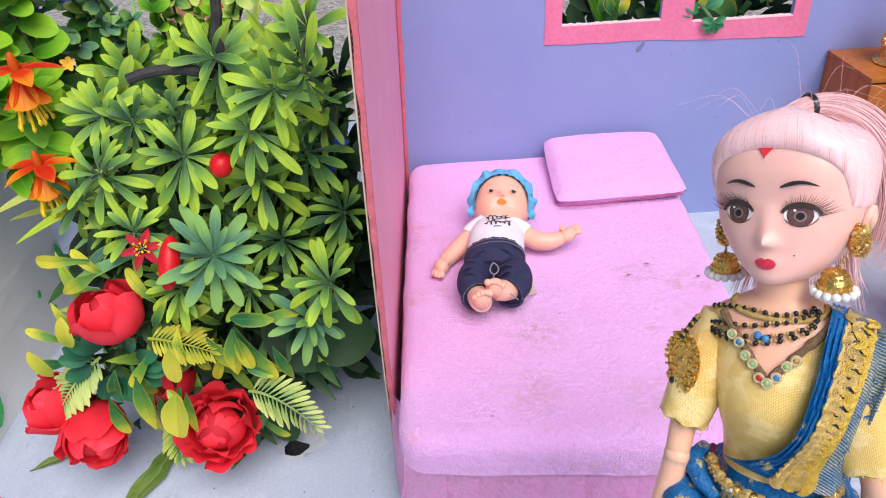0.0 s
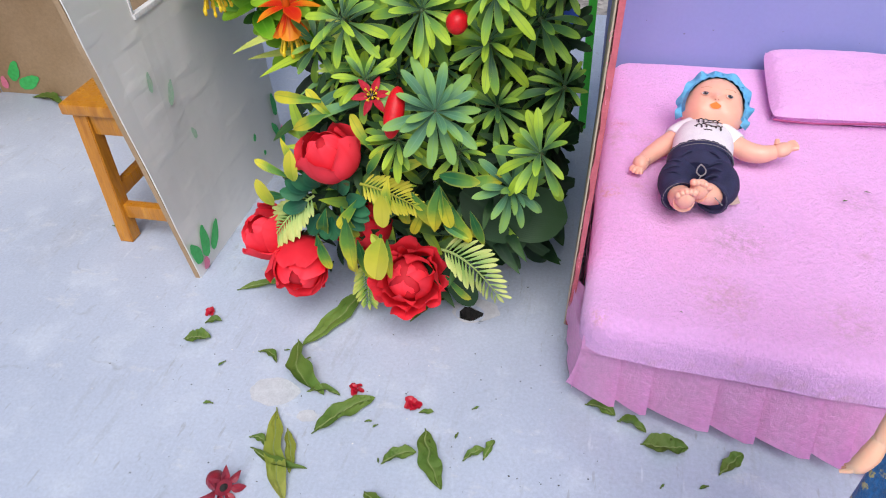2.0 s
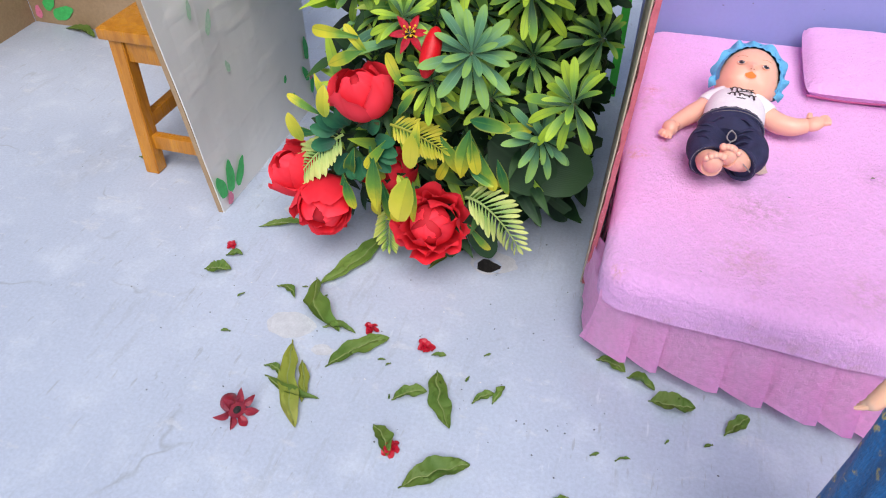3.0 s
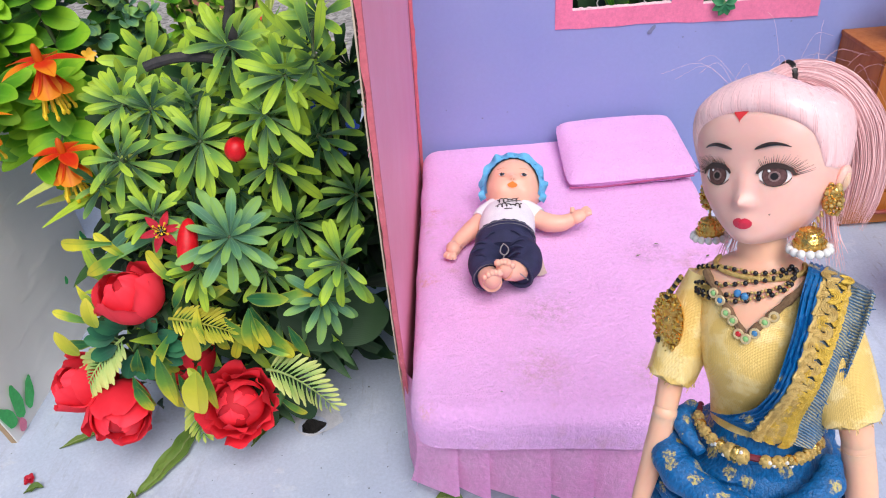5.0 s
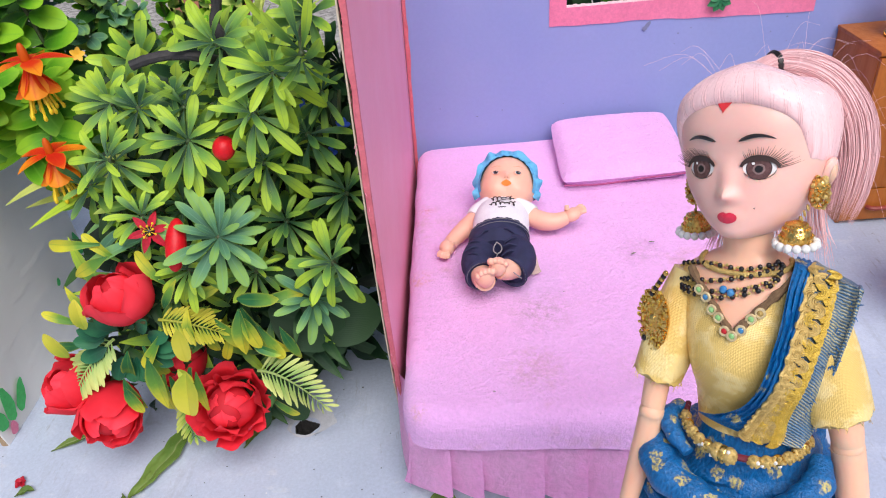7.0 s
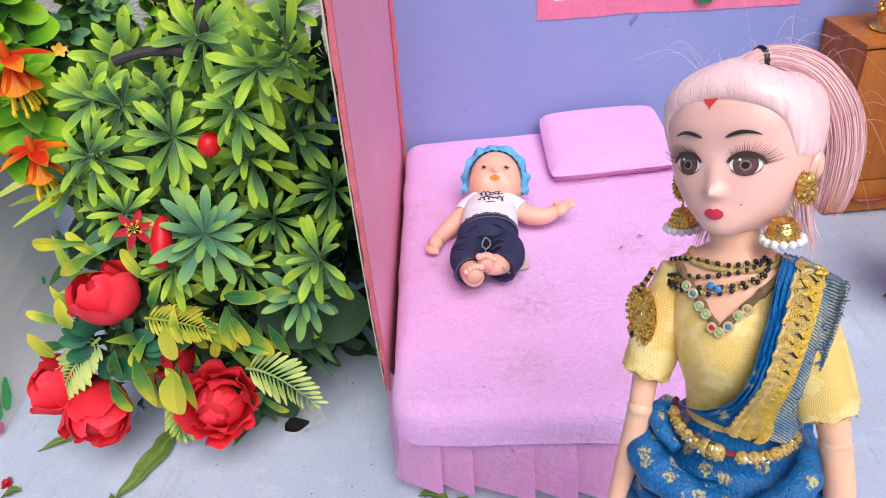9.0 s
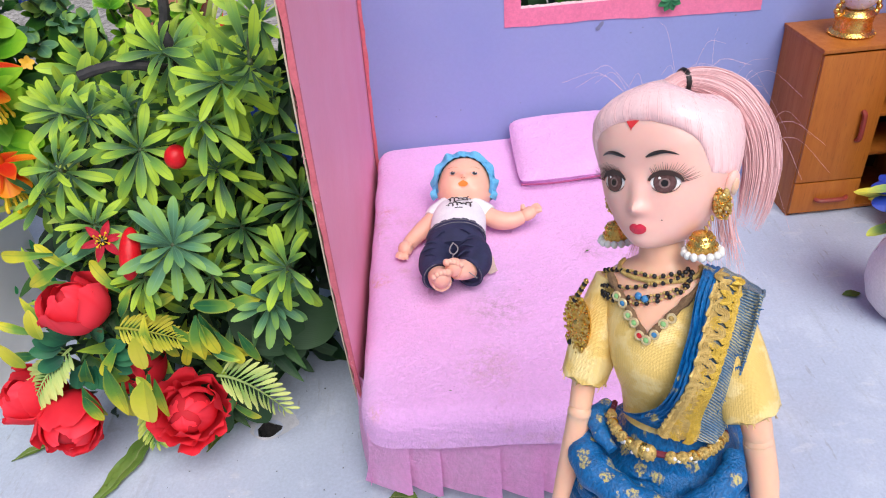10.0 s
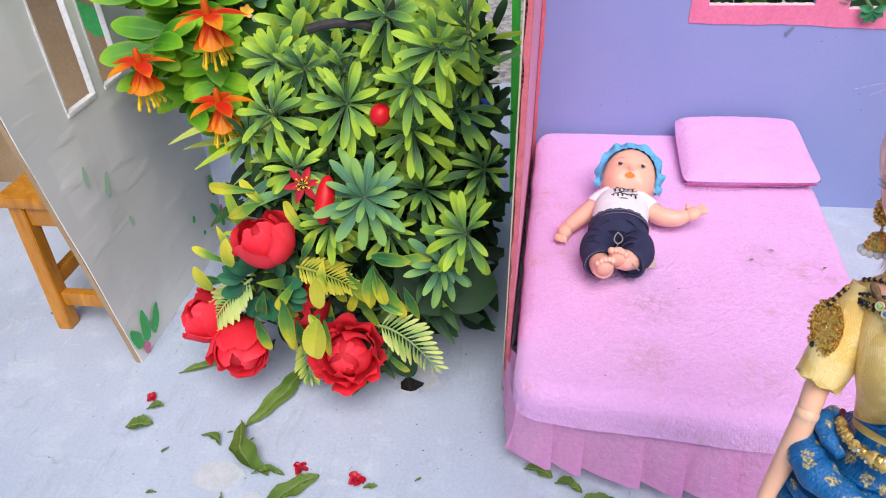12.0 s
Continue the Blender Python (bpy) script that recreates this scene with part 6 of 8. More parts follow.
        blade(bm, aim(p, (rnd.uniform(-1, 1), rnd.uniform(-1, 0), rnd.uniform(0, 0.8)), (0, -0.6, 0.8)), rnd.uniform(0.05, 0.085), 0.022, LANCE, 0.6, 0.25, 0.3, 8)
        part("leaf", bm, L_ROUND if k % 2 else L_SHADE, pot)
    bm = bmesh.new()
    tube(bm, [c + V((0, 0, 0.16)), c + V((0.03, -0.04, 0.10)), c + V((0.02, -0.05, 0.0))], 0.004, 6)
    part("stem", bm, STEM, pot)
    # small blue and yellow blossoms sunk in the shrub
    for k, (x, y, z, m_) in enumerate(((-0.215, 0.16, 0.300, "b"), (-0.045, 0.06, 0.235, "b"), (-0.03, 0.05, 0.205, "b"), (-0.205, 0.11, 0.268, "y"), (-0.02, 0.06, 0.22, "b"), (-0.05, 0.06, 0.255, "w"), (-0.10, 0.06, 0.24, "w"))):
        bm = bmesh.new()
        q = facing((x, y, z)).to_track_quat("Z", "Y")
        for i in range(5):
            a = i * math.tau / 5
            blade(bm, aim((x, y, z), q @ V((math.cos(a), math.sin(a), 0.5)), q @ V((0, 0, 1))), 0.0055, 0.004, OVAL, 0.3, 0.2, 0, 4)
        key = {"b": ("blue_blossom", (0.02, 0.08, 0.55)), "y": ("yellow_blossom", (0.85, 0.45, 0.02)), "w": ("pale_blossom", (0.70, 0.68, 0.70))}[m_]
        solid("small_blossom", bm, bpy.data.materials.get(key[0]) or mat(*key, rough=0.5), (x, y, z), {"b": "tiny blue cloth blossom caught in the shrub", "y": "tiny yellow cloth petal caught among leaves", "w": "tiny pale cloth blossom deep in the shrub"}[m_], "blossom", "blossoms in the shrub")


def build_window_plant():
    base = V((0.28, 0.40, 0))
    pl = thing("window_plant", base, "artificial plant of dark and yellow-green leaves seen through the window", "artificial plant")
    bm = bmesh.new()
    for x in (-0.08, -0.03, 0.03, 0.08):
        tube(bm, spline([base, base + V((x * 0.6, 0, 0.12)), base + V((x, -0.03, 0.26))], 5), 0.003, 6)
    part("stem", bm, STEM, pl)
    for k in range(120):
        x = rnd.uniform(0.14, 0.42)
        p = V((x, rnd.uniform(0.345, 0.44), rnd.uniform(0.17, 0.24)))
        bm = bmesh.new()
        if k % 3 == 0:
            L = rnd.uniform(0.07, 0.11)
            blade(bm, aim(p, (rnd.uniform(-0.6, 0.6), rnd.uniform(-0.5, 0.2), 1), (0, -1, 0.3)), L, L * 0.11, STRAP, rnd.uniform(0.3, 1.0), 0.35, 0.3, 8)
            part("leaf", bm, rnd.choice((L_ROUND, L_YELLOW, L_TEAL, L_SHADE)), pl)
        else:
            L = rnd.uniform(0.028, 0.048)
            blade(bm, aim(p, (rnd.uniform(-1, 1), rnd.uniform(-0.8, 0.1), rnd.uniform(-0.2, 1)), (0, -1, 0.5)), L, L * rnd.uniform(0.4, 0.75), OVAL, 0.5, 0.25, 0.3, 7)
            part("leaf", bm, rnd.choice((L_DARK, L_SHADE, L_SHADE, L_DARK, L_YELLOW)), pl)
    for (x, z), d, L in (((0.207, 0.219), (0.15, -0.3, 1), 0.022), ((0.218, 0.217), (-0.3, -0.2, 1), 0.026), ((0.226, 0.216), (0.3, -0.2, 0.8), 0.022), ((0.362, 0.22), (0.2, -0.3, 1), 0.040), ((0.372, 0.22), (-0.3, -0.2, 1), 0.04)):
        bm = bmesh.new()
        blade(bm, aim((x, 0.316, z), d, (0, -1, 0.4)), L, L * 0.42, LANCE, 0.3, 0.3, 0.2, 7)
        part("leaf", bm, L_YELLOW, pl, "yellow-green leaf")
    # a sprig that hangs over the sill
    bm = bmesh.new()
    tube(bm, spline([(0.298, 0.33, 0.222), (0.300, 0.305, 0.224), (0.304, 0.2945, 0.219), (0.3085, 0.2905, 0.2125)], 5), 0.0016, 6)
    sp = part("hanging_sprig", bm, L_TEAL, pl, "sprig of ivy hanging over the sill")
    ivy = bpy.data.materials.get("ivy_green_leaf") or leaf_mat("ivy_green_leaf", (0.02, 0.16, 0.07), (0.03, 0.22, 0.09), (0.06, 0.32, 0.12), (0.1, 0.35, 0.16))
    for k in range(6):
        a = -math.pi / 2 + (k - 2.5) * 0.75
        bm = bmesh.new()
        blade(bm, aim((0.3085, 0.2900, 0.2125), (math.cos(a), -0.12, math.sin(a)), (0, -1, 0.2)), 0.0125, 0.0075, LANCE, 0.35, 0.35, 0, 5)
        part("leaf", bm, ivy, sp)
    for x, z, dx in ((0.296, 0.220, -0.6), (0.302, 0.224, 0.8), (0.293, 0.218, -1)):
        bm = bmesh.new()
        blade(bm, aim((x, 0.299, z), (dx, -0.3, 0.5), (0, -0.8, 0.6)), 0.017, 0.011, OVAL, 0.5, 0.2, 0, 6)
        part("leaf", bm, ivy, sp)


# ---------------------------------------------------------------- litter on the floor
FALLEN = ((0, 0.10), (0.06, 0.38), (0.15, 0.68), (0.28, 0.90), (0.45, 1.0), (0.62, 0.97), (0.76, 0.82), (0.88, 0.56), (0.96, 0.28), (1, 0.06))
L_RIB = mat("pale_leaf_rib", (0.25, 0.31, 0.11), (0.20, 0.27, 0.08), 0.6, scale=200)


def floor_leaf(a, b, w, material, label, curl=0.5, lift=0.0, wave=0.06, shape=FALLEN, bow=0.0):
    a, b = V((*a, 0)), V((*b, 0))
    L = (b - a).length
    bm = bmesh.new()
    uv = bm.loops.layers.uv.verify()
    d = (b - a).normalized()
    s = V((-d.y, d.x, 0))
    ph = rnd.uniform(0, 6)
    rows = []
    n = 30 if L > 0.015 else 12
    us = (-1, -0.75, -0.5, -0.25, -0.08, 0, 0.08, 0.25, 0.5, 0.75, 1)
    for i in range(n + 1):
        t = i / n
        ww = w * 0.45 * float(np.interp(t, [q[0] for q in shape], [q[1] for q in shape]))
        row = []
        for u in us:
            vein = 0.045 * w * (1 - abs(u)) * min(1, abs(u) * 6) * math.sin((t - 0.22 * abs(u)) * 50) + 0.05 * w * min(1, abs(u) * 5)
            z = 0.0012 + vein + lift * math.sin(t * math.pi) + abs(u) ** 1.6 * ww * curl * (0.7 + 0.5 * math.sin(ph + t * 5 + (1.2 if u > 0 else 0))) + wave * ww * (1 + math.sin(ph + t * 9 + u * 2.5)) + 0.35 * ww * abs(noise.noise((t * 6 + ph, u * 2.2, 7)))
            p = a + d * L * t + s * (u * ww * (1 - 0.25 * curl * abs(u)) + bow * L * math.sin(t * math.pi) + 0.10 * ww * math.sin(t * 17 + ph) + 0.20 * ww * noise.noise((t * 4 + ph, u * 1.5, 2))) + V((0, 0, max(0.0006, z)))
            row.append((bm.verts.new(p), u * 0.5 + 0.5, t))
        rows.append(row)
    for A, B in zip(rows, rows[1:]):
        for i in range(len(us) - 1):
            c = (A[i], A[i + 1], B[i + 1], B[i])
            f = bm.faces.new([k[0] for k in c])
            f.smooth = True
            for lp, k in zip(f.loops, c):
                lp[uv].uv = (k[1], k[2])
    tube(bm, [a - d * L * 0.06 + V((0, 0, 0.001)), a + V((0, 0, 0.0014)), a + d * L * 0.08 + V((0, 0, 0.0014))], [0.0005, 0.0006, 0.0003], 5)
    spine = [r[5][0].co + V((0, 0, 0.00025)) for r in rows]
    leaf = solid("fallen_leaf", bm, material, tuple(a), label, "leaf", "leaves on the floor")
    if L > 0.015:
        rib = bmesh.new()
        tube(rib, spine, [0.00050 - 0.00035 * i / n for i in range(n + 1)], 5)
        part("midrib", rib, L_RIB, leaf)
    return leaf


def build_litter():
    G, O = "wilted green leaf lying on the painted floor", "yellowing olive leaf lying on the painted floor"
    curled, torn = "curled green leaf lying on the painted floor", "torn scrap of green leaf on the painted floor"
    for a, b, w, m_, lab, curl, bow in (
            ((-0.170, 0.006), (-0.198, -0.0612), 0.020, L_DRY, "long dark green leaf lying under the roses", 0.25, 0.05),
            ((-0.2025, -0.058), (-0.166, -0.1035), 0.021, L_DRY, curled, 0.75, -0.16),
            ((-0.178, -0.102), (-0.154, -0.1015), 0.008, L_DRY, curled, 0.9, 0.1),
            ((-0.1613, -0.1339), (-0.1288, -0.099), 0.0185, L_DRY, G, 0.3, 0.06),
            ((-0.1935, -0.1235), (-0.1620, -0.1875), 0.0165, L_OLIVE, O, 0.35, -0.05),
            ((-0.1800, -0.1370), (-0.1660, -0.1680), 0.009, L_OLIVE, O, 0.5, 0.05),
            ((-0.1975, -0.1545), (-0.1560, -0.1625), 0.0085, L_DRY, curled, 1.0, -0.12),
            ((-0.2036, -0.1466), (-0.1895, -0.1520), 0.008, L_DRY, torn, 0.8, 0.2),
            ((-0.1085, -0.1490), (-0.0890, -0.1370), 0.0135, L_DRY, curled, 0.6, 0.1),
            ((-0.0865, -0.1200), (-0.0668, -0.1610), 0.0180, L_DRY, G, 0.45, -0.06),
            ((-0.1135, -0.1720), (-0.0985, -0.1905), 0.0130, L_DRY, curled, 0.6, 0.1),
            ((-0.0830, -0.2075), (-0.0475, -0.1825), 0.0185, L_DRY, G, 0.35, 0.05),
            ((-0.0570, -0.1370), (-0.0445, -0.1265), 0.0085, L_DRY, torn, 0.7, 0.1),
            ((-0.0445, -0.1335), (-0.0400, -0.1180), 0.0070, L_DRY, torn, 0.8, 0.0),
            ((-0.2295, -0.0725), (-0.2115, -0.0810), 0.0085, L_DRY, torn, 0.8, 0.2),
            ((-0.2935, -0.0705), (-0.2735, -0.0660), 0.0150, L_DRY, "small rounded green leaf on the painted floor", 0.4, 0.0),
            ((-0.2855, -0.0512), (-0.2730, -0.0475), 0.0085, L_DRY, torn, 0.6, 0.1),
            ((-0.0945, -0.1053), (-0.0850, -0.1030), 0.0055, L_DRY, torn, 0.4, 0.0),
            ((0.0180, -0.0775), (0.0375, -0.0835), 0.0130, L_DRY, "crumpled leaf by the skirt of the bed", 0.6, 0.1),
            ((0.0400, -0.0875), (0.0580, -0.0935), 0.0120, L_DRY, "crumpled leaf by the skirt of the bed", 1.0, 0.1),
            ((0.0560, -0.1030), (0.0845, -0.1010), 0.0185, L_DRY, "rounded green leaf by the skirt of the bed", 0.45, -0.05),
            ((0.1035, -0.1160), (0.1180, -0.0985), 0.0120, L_DRY, "rounded green leaf by the skirt of the bed", 0.5, 0.0),
            ((-0.275, -0.010), (-0.236, 0.004), 0.0100, L_DRY, "narrow dark leaf lying under the roses", 0.4, 0.05),
            ((-0.122, -0.019), (-0.098, 0.012), 0.0150, L_DRY, "dark green leaf lying beside the hole", 0.5, 0.1),
            ((0.0130, -0.1875), (0.0030, -0.1990), 0.0090, L_DRY, torn, 0.5, 0.0),
            ((-0.690, 0.276), (-0.640, 0.262), 0.0160, L_DRY, "dark dry leaf at the foot of the brown wall", 0.5, 0.1),
            ((0.0382, -0.1545), (0.0470, -0.1510), 0.0030, L_DRY, torn, 0.9, 0.1)):
        floor_leaf(a, b, w, m_, lab, curl, 0.0005, bow=bow)
    for k, (x, y, L) in enumerate(((-0.2529, -0.089, 0.006), (-0.2462, -0.1253, 0.007), (-0.0569, -0.0944, 0.005), (-0.0655, -0.1194, 0.005), (-0.1896, -0.0721, 0.004), (-0.2086, -0.0672, 0.004), (-0.1273, -0.119, 0.005), (-0.122, -0.122, 0.004), (0.0253, -0.1535, 0.006), (0.0680, -0.1317, 0.004), (0.0928, -0.1279, 0.006), (-0.4330, 0.052, 0.006), (-0.112, -0.148, 0.0035), (-0.075, -0.146, 0.003))):
        a = rnd.uniform(0, 6.28)
        floor_leaf((x - L / 2 * math.cos(a), y - L / 2 * math.sin(a)), (x + L / 2 * math.cos(a), y + L / 2 * math.sin(a)), L * 0.5, L_DRY, "tiny scrap of leaf on the painted floor", 0.6)
    # fallen red petals, crumpled
    for x, y, r in ((-0.2876, -0.0392, 0.0042), (-0.1449, -0.0937, 0.0055), (-0.1000, -0.0990, 0.0066), (-0.0990, -0.1845, 0.0058)):
        bm = bmesh.new()
        for k in range(9):
            d = V((rnd.uniform(-1, 1), rnd.uniform(-1, 1), rnd.uniform(0.1, 1)))
            blade(bm, aim((x + rnd.uniform(-0.3, 0.3) * r, y + rnd.uniform(-0.3, 0.3) * r, 0.0012), d, (0, 0, 1)), r * 1.1, r * 0.9, OVAL, 0.8, 0.4, 0.5, 5, 0, 0.2)
        for v in bm.verts:
            v.co.z = max(0.0005, v.co.z)
        solid("red_petal", bm, PETAL_FALLEN, (x, y, 0), "crumpled bright red petal on the painted floor", "petal", "petals on the floor")
    # the dark red calyx
    o = V((-0.2027, -0.189, 0))
    hib = thing("red_calyx", o, "dark red dried calyx with curled tips, lying on the floor", "flower head")
    bm = bmesh.new()
    c = o + V((-0.003, 0.003, 0.0062))
    d = V((0.80, -0.50, 0.25)).normalized()
    path = [c + d * t for t in (-0.011, -0.0098, -0.0065, -0.002, 0.003, 0.0060)]
    tube(bm, path, [0.0016, 0.0042, 0.0062, 0.0062, 0.0056, 0.0060], 16)
    part("cup", bm, CALYX, hib)
    # flat black disc on the closed cup: the hollow's shade put in as colour
    bm = bmesh.new()
    ball(bm, c + d * 0.0058, (0.0030, 0.0030, 0.0010), 0, 12, 6, d.to_track_quat("Z", "Y").to_matrix().to_4x4())
    part("heart", bm, HOLE, hib, "black disc coloured as the shaded hollow of the calyx")
    s = d.orthogonal().normalized()
    u = d.cross(s)
    for k in range(7):
        a = k * math.tau / 7 + 0.3
        rd = s * math.cos(a) + u * math.sin(a)
        bm = bmesh.new()
        blade(bm, aim(c + d * 0.0045 + rd * 0.0050, d * 1.0 + rd * 0.60, -rd), rnd.uniform(0.0095, 0.0130), 0.0060, LANCE, rnd.uniform(0.4, 2.0), 0.6, rnd.uniform(-0.6, 0.6), 8)
        for v in bm.verts:
            v.co.z = max(0.0006, v.co.z)
        part("sepal", bm, CALYX, hib)
    # chipped patches and grit
    chip = mat("bare_chipped_cement", (0.57, 0.59, 0.63), (0.48, 0.50, 0.54), 0.8, scale=120, bump=0.8)
    for x, y, r in ((-0.2037, -0.1057, 0.0150), (-0.172, -0.122, 0.006), (-0.075, 0.002, 0.0155), (-0.258, 0.02, 0.008)):
        bm = bmesh.new()
        pts = [(x + r * 1.25 * math.cos(a) * (1 + 0.22 * noise.noise((x * 90, math.cos(a) * 2, math.sin(a) * 2))), y + r * 0.85 * math.sin(a) * (1 + 0.22 * noise.noise((y * 90, math.cos(a) * 2, math.sin(a) * 2)))) for a in [i * math.tau / 26 for i in range(26)]]
        if (x, y) == (-0.075, 0.002):
            inner = [(-0.0785 + 0.0115 * math.cos(a), -0.004 + 0.0102 * math.sin(a)) for a in [i * math.tau / 26 for i in range(26)]]
            loft(bm, [[V((*p, 0.0005)) for p in pts], [V((*p, 0.0005)) for p in inner]], caps=False)
        else:
            bm.faces.new([bm.verts.new((*p, 0.0005)) for p in pts])
        bmesh.ops.recalc_face_normals(bm, faces=bm.faces)
        if bm.faces[:][0].normal.z < 0:
            bmesh.ops.reverse_faces(bm, faces=bm.faces)
        solid("floor_patch", bm, chip, (x, y, 0), "bare chipped patch in the floor paint", "floor patch", "chipped patches")
    bm = bmesh.new()
    for k in range(190):
        x, y = rnd.gauss(-0.09, 0.16), rnd.gauss(-0.08, 0.10)
        if 0.0 < x < 0.27 and y > -0.10:
            continue
        r = rnd.uniform(0.0002, 0.0006)
        ball(bm, (x, y, r * 0.4), (r * 1.4, r, r * 0.5), 0 if rnd.random() < 0.85 else 1, 5, 3)
    solid("grit", bm, [mat("dark_grit", (0.05, 0.045, 0.04), rough=0.9), mat("pale_grit", (0.75, 0.74, 0.72), rough=0.9)], (0, 0, 0), "dark crumbs of grit scattered over the floor", "grit", kind="stuff")


# ---------------------------------------------------------------- the dolls
HEAD_Z = (0, 0.001, 0.004, 0.009, 0.015, 0.022, 0.029, 0.0338, 0.0376, 0.0396, 0.0404)
HEAD_W = (0.003, 0.0058, 0.0098, 0.0137, 0.0166, 0.0178, 0.0181, 0.0173, 0.0141, 0.0092, 0.0004)
HEAD_F = (0.0122, 0.0144, 0.0158, 0.0164, 0.0167, 0.0169, 0.0180, 0.0174, 0.0136, 0.0082, 0.0004)
HEAD_B = (-0.006, -0.002, 0.0025, 0.009, 0.0145, 0.0178, 0.0188, 0.0178, 0.0130, 0.0062, 0.0004)


def eased(z, zs, ts):
    """A smooth curve through the points of a table."""
    z = min(max(z, zs[0]), zs[-1])
    i = max(0, min(len(zs) - 2, int(np.searchsorted(zs, z)) - 1))
    slope = [(ts[k + 1] - ts[k]) / (zs[k + 1] - zs[k]) for k in range(max(0, i - 1), min(len(zs) - 1, i + 2))]
    here = slope[1 if i else 0]
    a = 2 * slope[0] * here / (slope[0] + here) if i and slope[0] * here > 0 else 0.0 if i else here
    b = 2 * slope[-1] * here / (slope[-1] + here) if i < len(zs) - 2 and slope[-1] * here > 0 else 0.0 if i < len(zs) - 2 else here
    h = zs[i + 1] - zs[i]
    t = (z - zs[i]) / h
    return ts[i] * (1 + 2 * t) * (1 - t) ** 2 + a * h * t * (1 - t) ** 2 + ts[i + 1] * t * t * (3 - 2 * t) + b * h * t * t * (t - 1)


def head_at(phi, z, off=0.0, nose=True):
    """A point of the head: phi from the front, positive to the doll's left; z from the chin."""
    w, f, b = (eased(z, HEAD_Z, t) for t in (HEAD_W, HEAD_F, HEAD_B))
    c, s = math.cos(phi), math.sin(phi)
    r = f if c > 0 else b
    y = -(abs(c) ** 0.82) * math.copysign(1, c) * r
    x = math.copysign(abs(s) ** 0.82, s) * w
    if nose and c > 0:
        y -= 0.0027 * math.exp(-(x / 0.0024) ** 2 - ((z - 0.0116) / (0.0022 if z > 0.0116 else 0.0014)) ** 2) + 0.0013 * math.exp(-(x / 0.0021) ** 2 - ((z - 0.0158) / 0.0044) ** 2)
        y -= 0.0010 * math.exp(-(x / 0.0034) ** 2 - ((z - 0.0065) / 0.0019) ** 2) + 0.0007 * math.exp(-(x / 0.0038) ** 2 - ((z - 0.0022) / 0.0022) ** 2)
        y += 0.0005 * math.exp(-((abs(x) - 0.0078) / 0.0040) ** 2 - ((z - 0.0200) / 0.0030) ** 2)
    n = V((x, y, 0)).normalized() if abs(x) + abs(y) > 1e-6 else V((0, 0, 1))
    up = max(0.0, (z - 0.0305) / 0.0099)
    n = (n * (1 - up * 0.8) + V((0, 0, up))).normalized()
    return V((x, y, z)) + n * off


def face_pt(x, z, off):
    """The same from the sideways place x on the front."""
    w = eased(z, HEAD_Z, HEAD_W)
    s = max(-0.985, min(0.985, x / w))
    return head_at(math.asin(math.copysign(abs(s) ** (1 / 0.82), s)), z, off)


def face_patch(bm, outline, off, mi, T):
    """A patch of paint on the face from its outline of (x, z), in rings towards the middle."""
    cx, cz = sum(p[0] for p in outline) / len(outline), sum(p[1] for p in outline) / len(outline)
    rings = [[T @ face_pt(cx + (x - cx) * f, cz + (z - cz) * f, off) for x, z in outline] for f in (1, 0.66, 0.33)]
    _, rows = loft(bm, rings, mi, caps=False, give_rows=True)
    mid = bm.verts.new(T @ face_pt(cx, cz, off))
    last, n = rows[-1], len(outline)
    for i in range(n):
        bm.faces.new((last[i], last[(i + 1) % n], mid)).material_index = mi


def oval(cx, cz, a, b, n=20, flat=1.0):
    return [(cx + a * math.cos(k * math.tau / n), cz + b * math.sin(k * math.tau / n) * (flat if math.sin(k * math.tau / n) < 0 else 1)) for k in range(n)]


TORSO_Z = (-0.010, -0.004, 0.004, 0.012, 0.020, 0.027, 0.034, 0.041, 0.047, 0.0510, 0.0545, 0.066)
TORSO_W = (0.0185, 0.0165, 0.0140, 0.0142, 0.0156, 0.0166, 0.0174, 0.0184, 0.0178, 0.0125, 0.0066, 0.0060)
TORSO_F = (0.0130, 0.0122, 0.0110, 0.0122, 0.0160, 0.0182, 0.0168, 0.0128, 0.0098, 0.0075, 0.0062, 0.0060)
TORSO_B = (0.0130, 0.0115, 0.0100, 0.0100, 0.0100, 0.0102, 0.0100, 0.0095, 0.0085, 0.0075, 0.0065, 0.0060)


def torso_at(phi, z, off=0.0):
    w, f, b = (eased(z, TORSO_Z, t) for t in (TORSO_W, TORSO_F, TORSO_B))
    c, s = math.cos(phi), math.sin(phi)
    p = V((w * s, -f * c if c > 0 else -b * c, z))
    return p + V((s, -c, 0)) * off


def drape_y(x, z):
    w, f = eased(z, TORSO_Z, TORSO_W), eased(z, TORSO_Z, TORSO_F)
    return -f * math.sqrt(max(0.04, 1 - (x / (1.35 * w)) ** 2))


DOLL_MATS = ("SKIN FACE HAIR BLACK LASH EYE_WHITE IRIS LIP BINDI BLOUSE SARI SARI_PALE GOLD GOLD_DULL BEAD_BLACK BEAD_WHITE BEAD_GREEN BEAD_BLUE BEAD_RED CORD SILK HAIR_TAIL IRIS_PALE GOLD_THREAD BEZEL NECK_CORD").split()


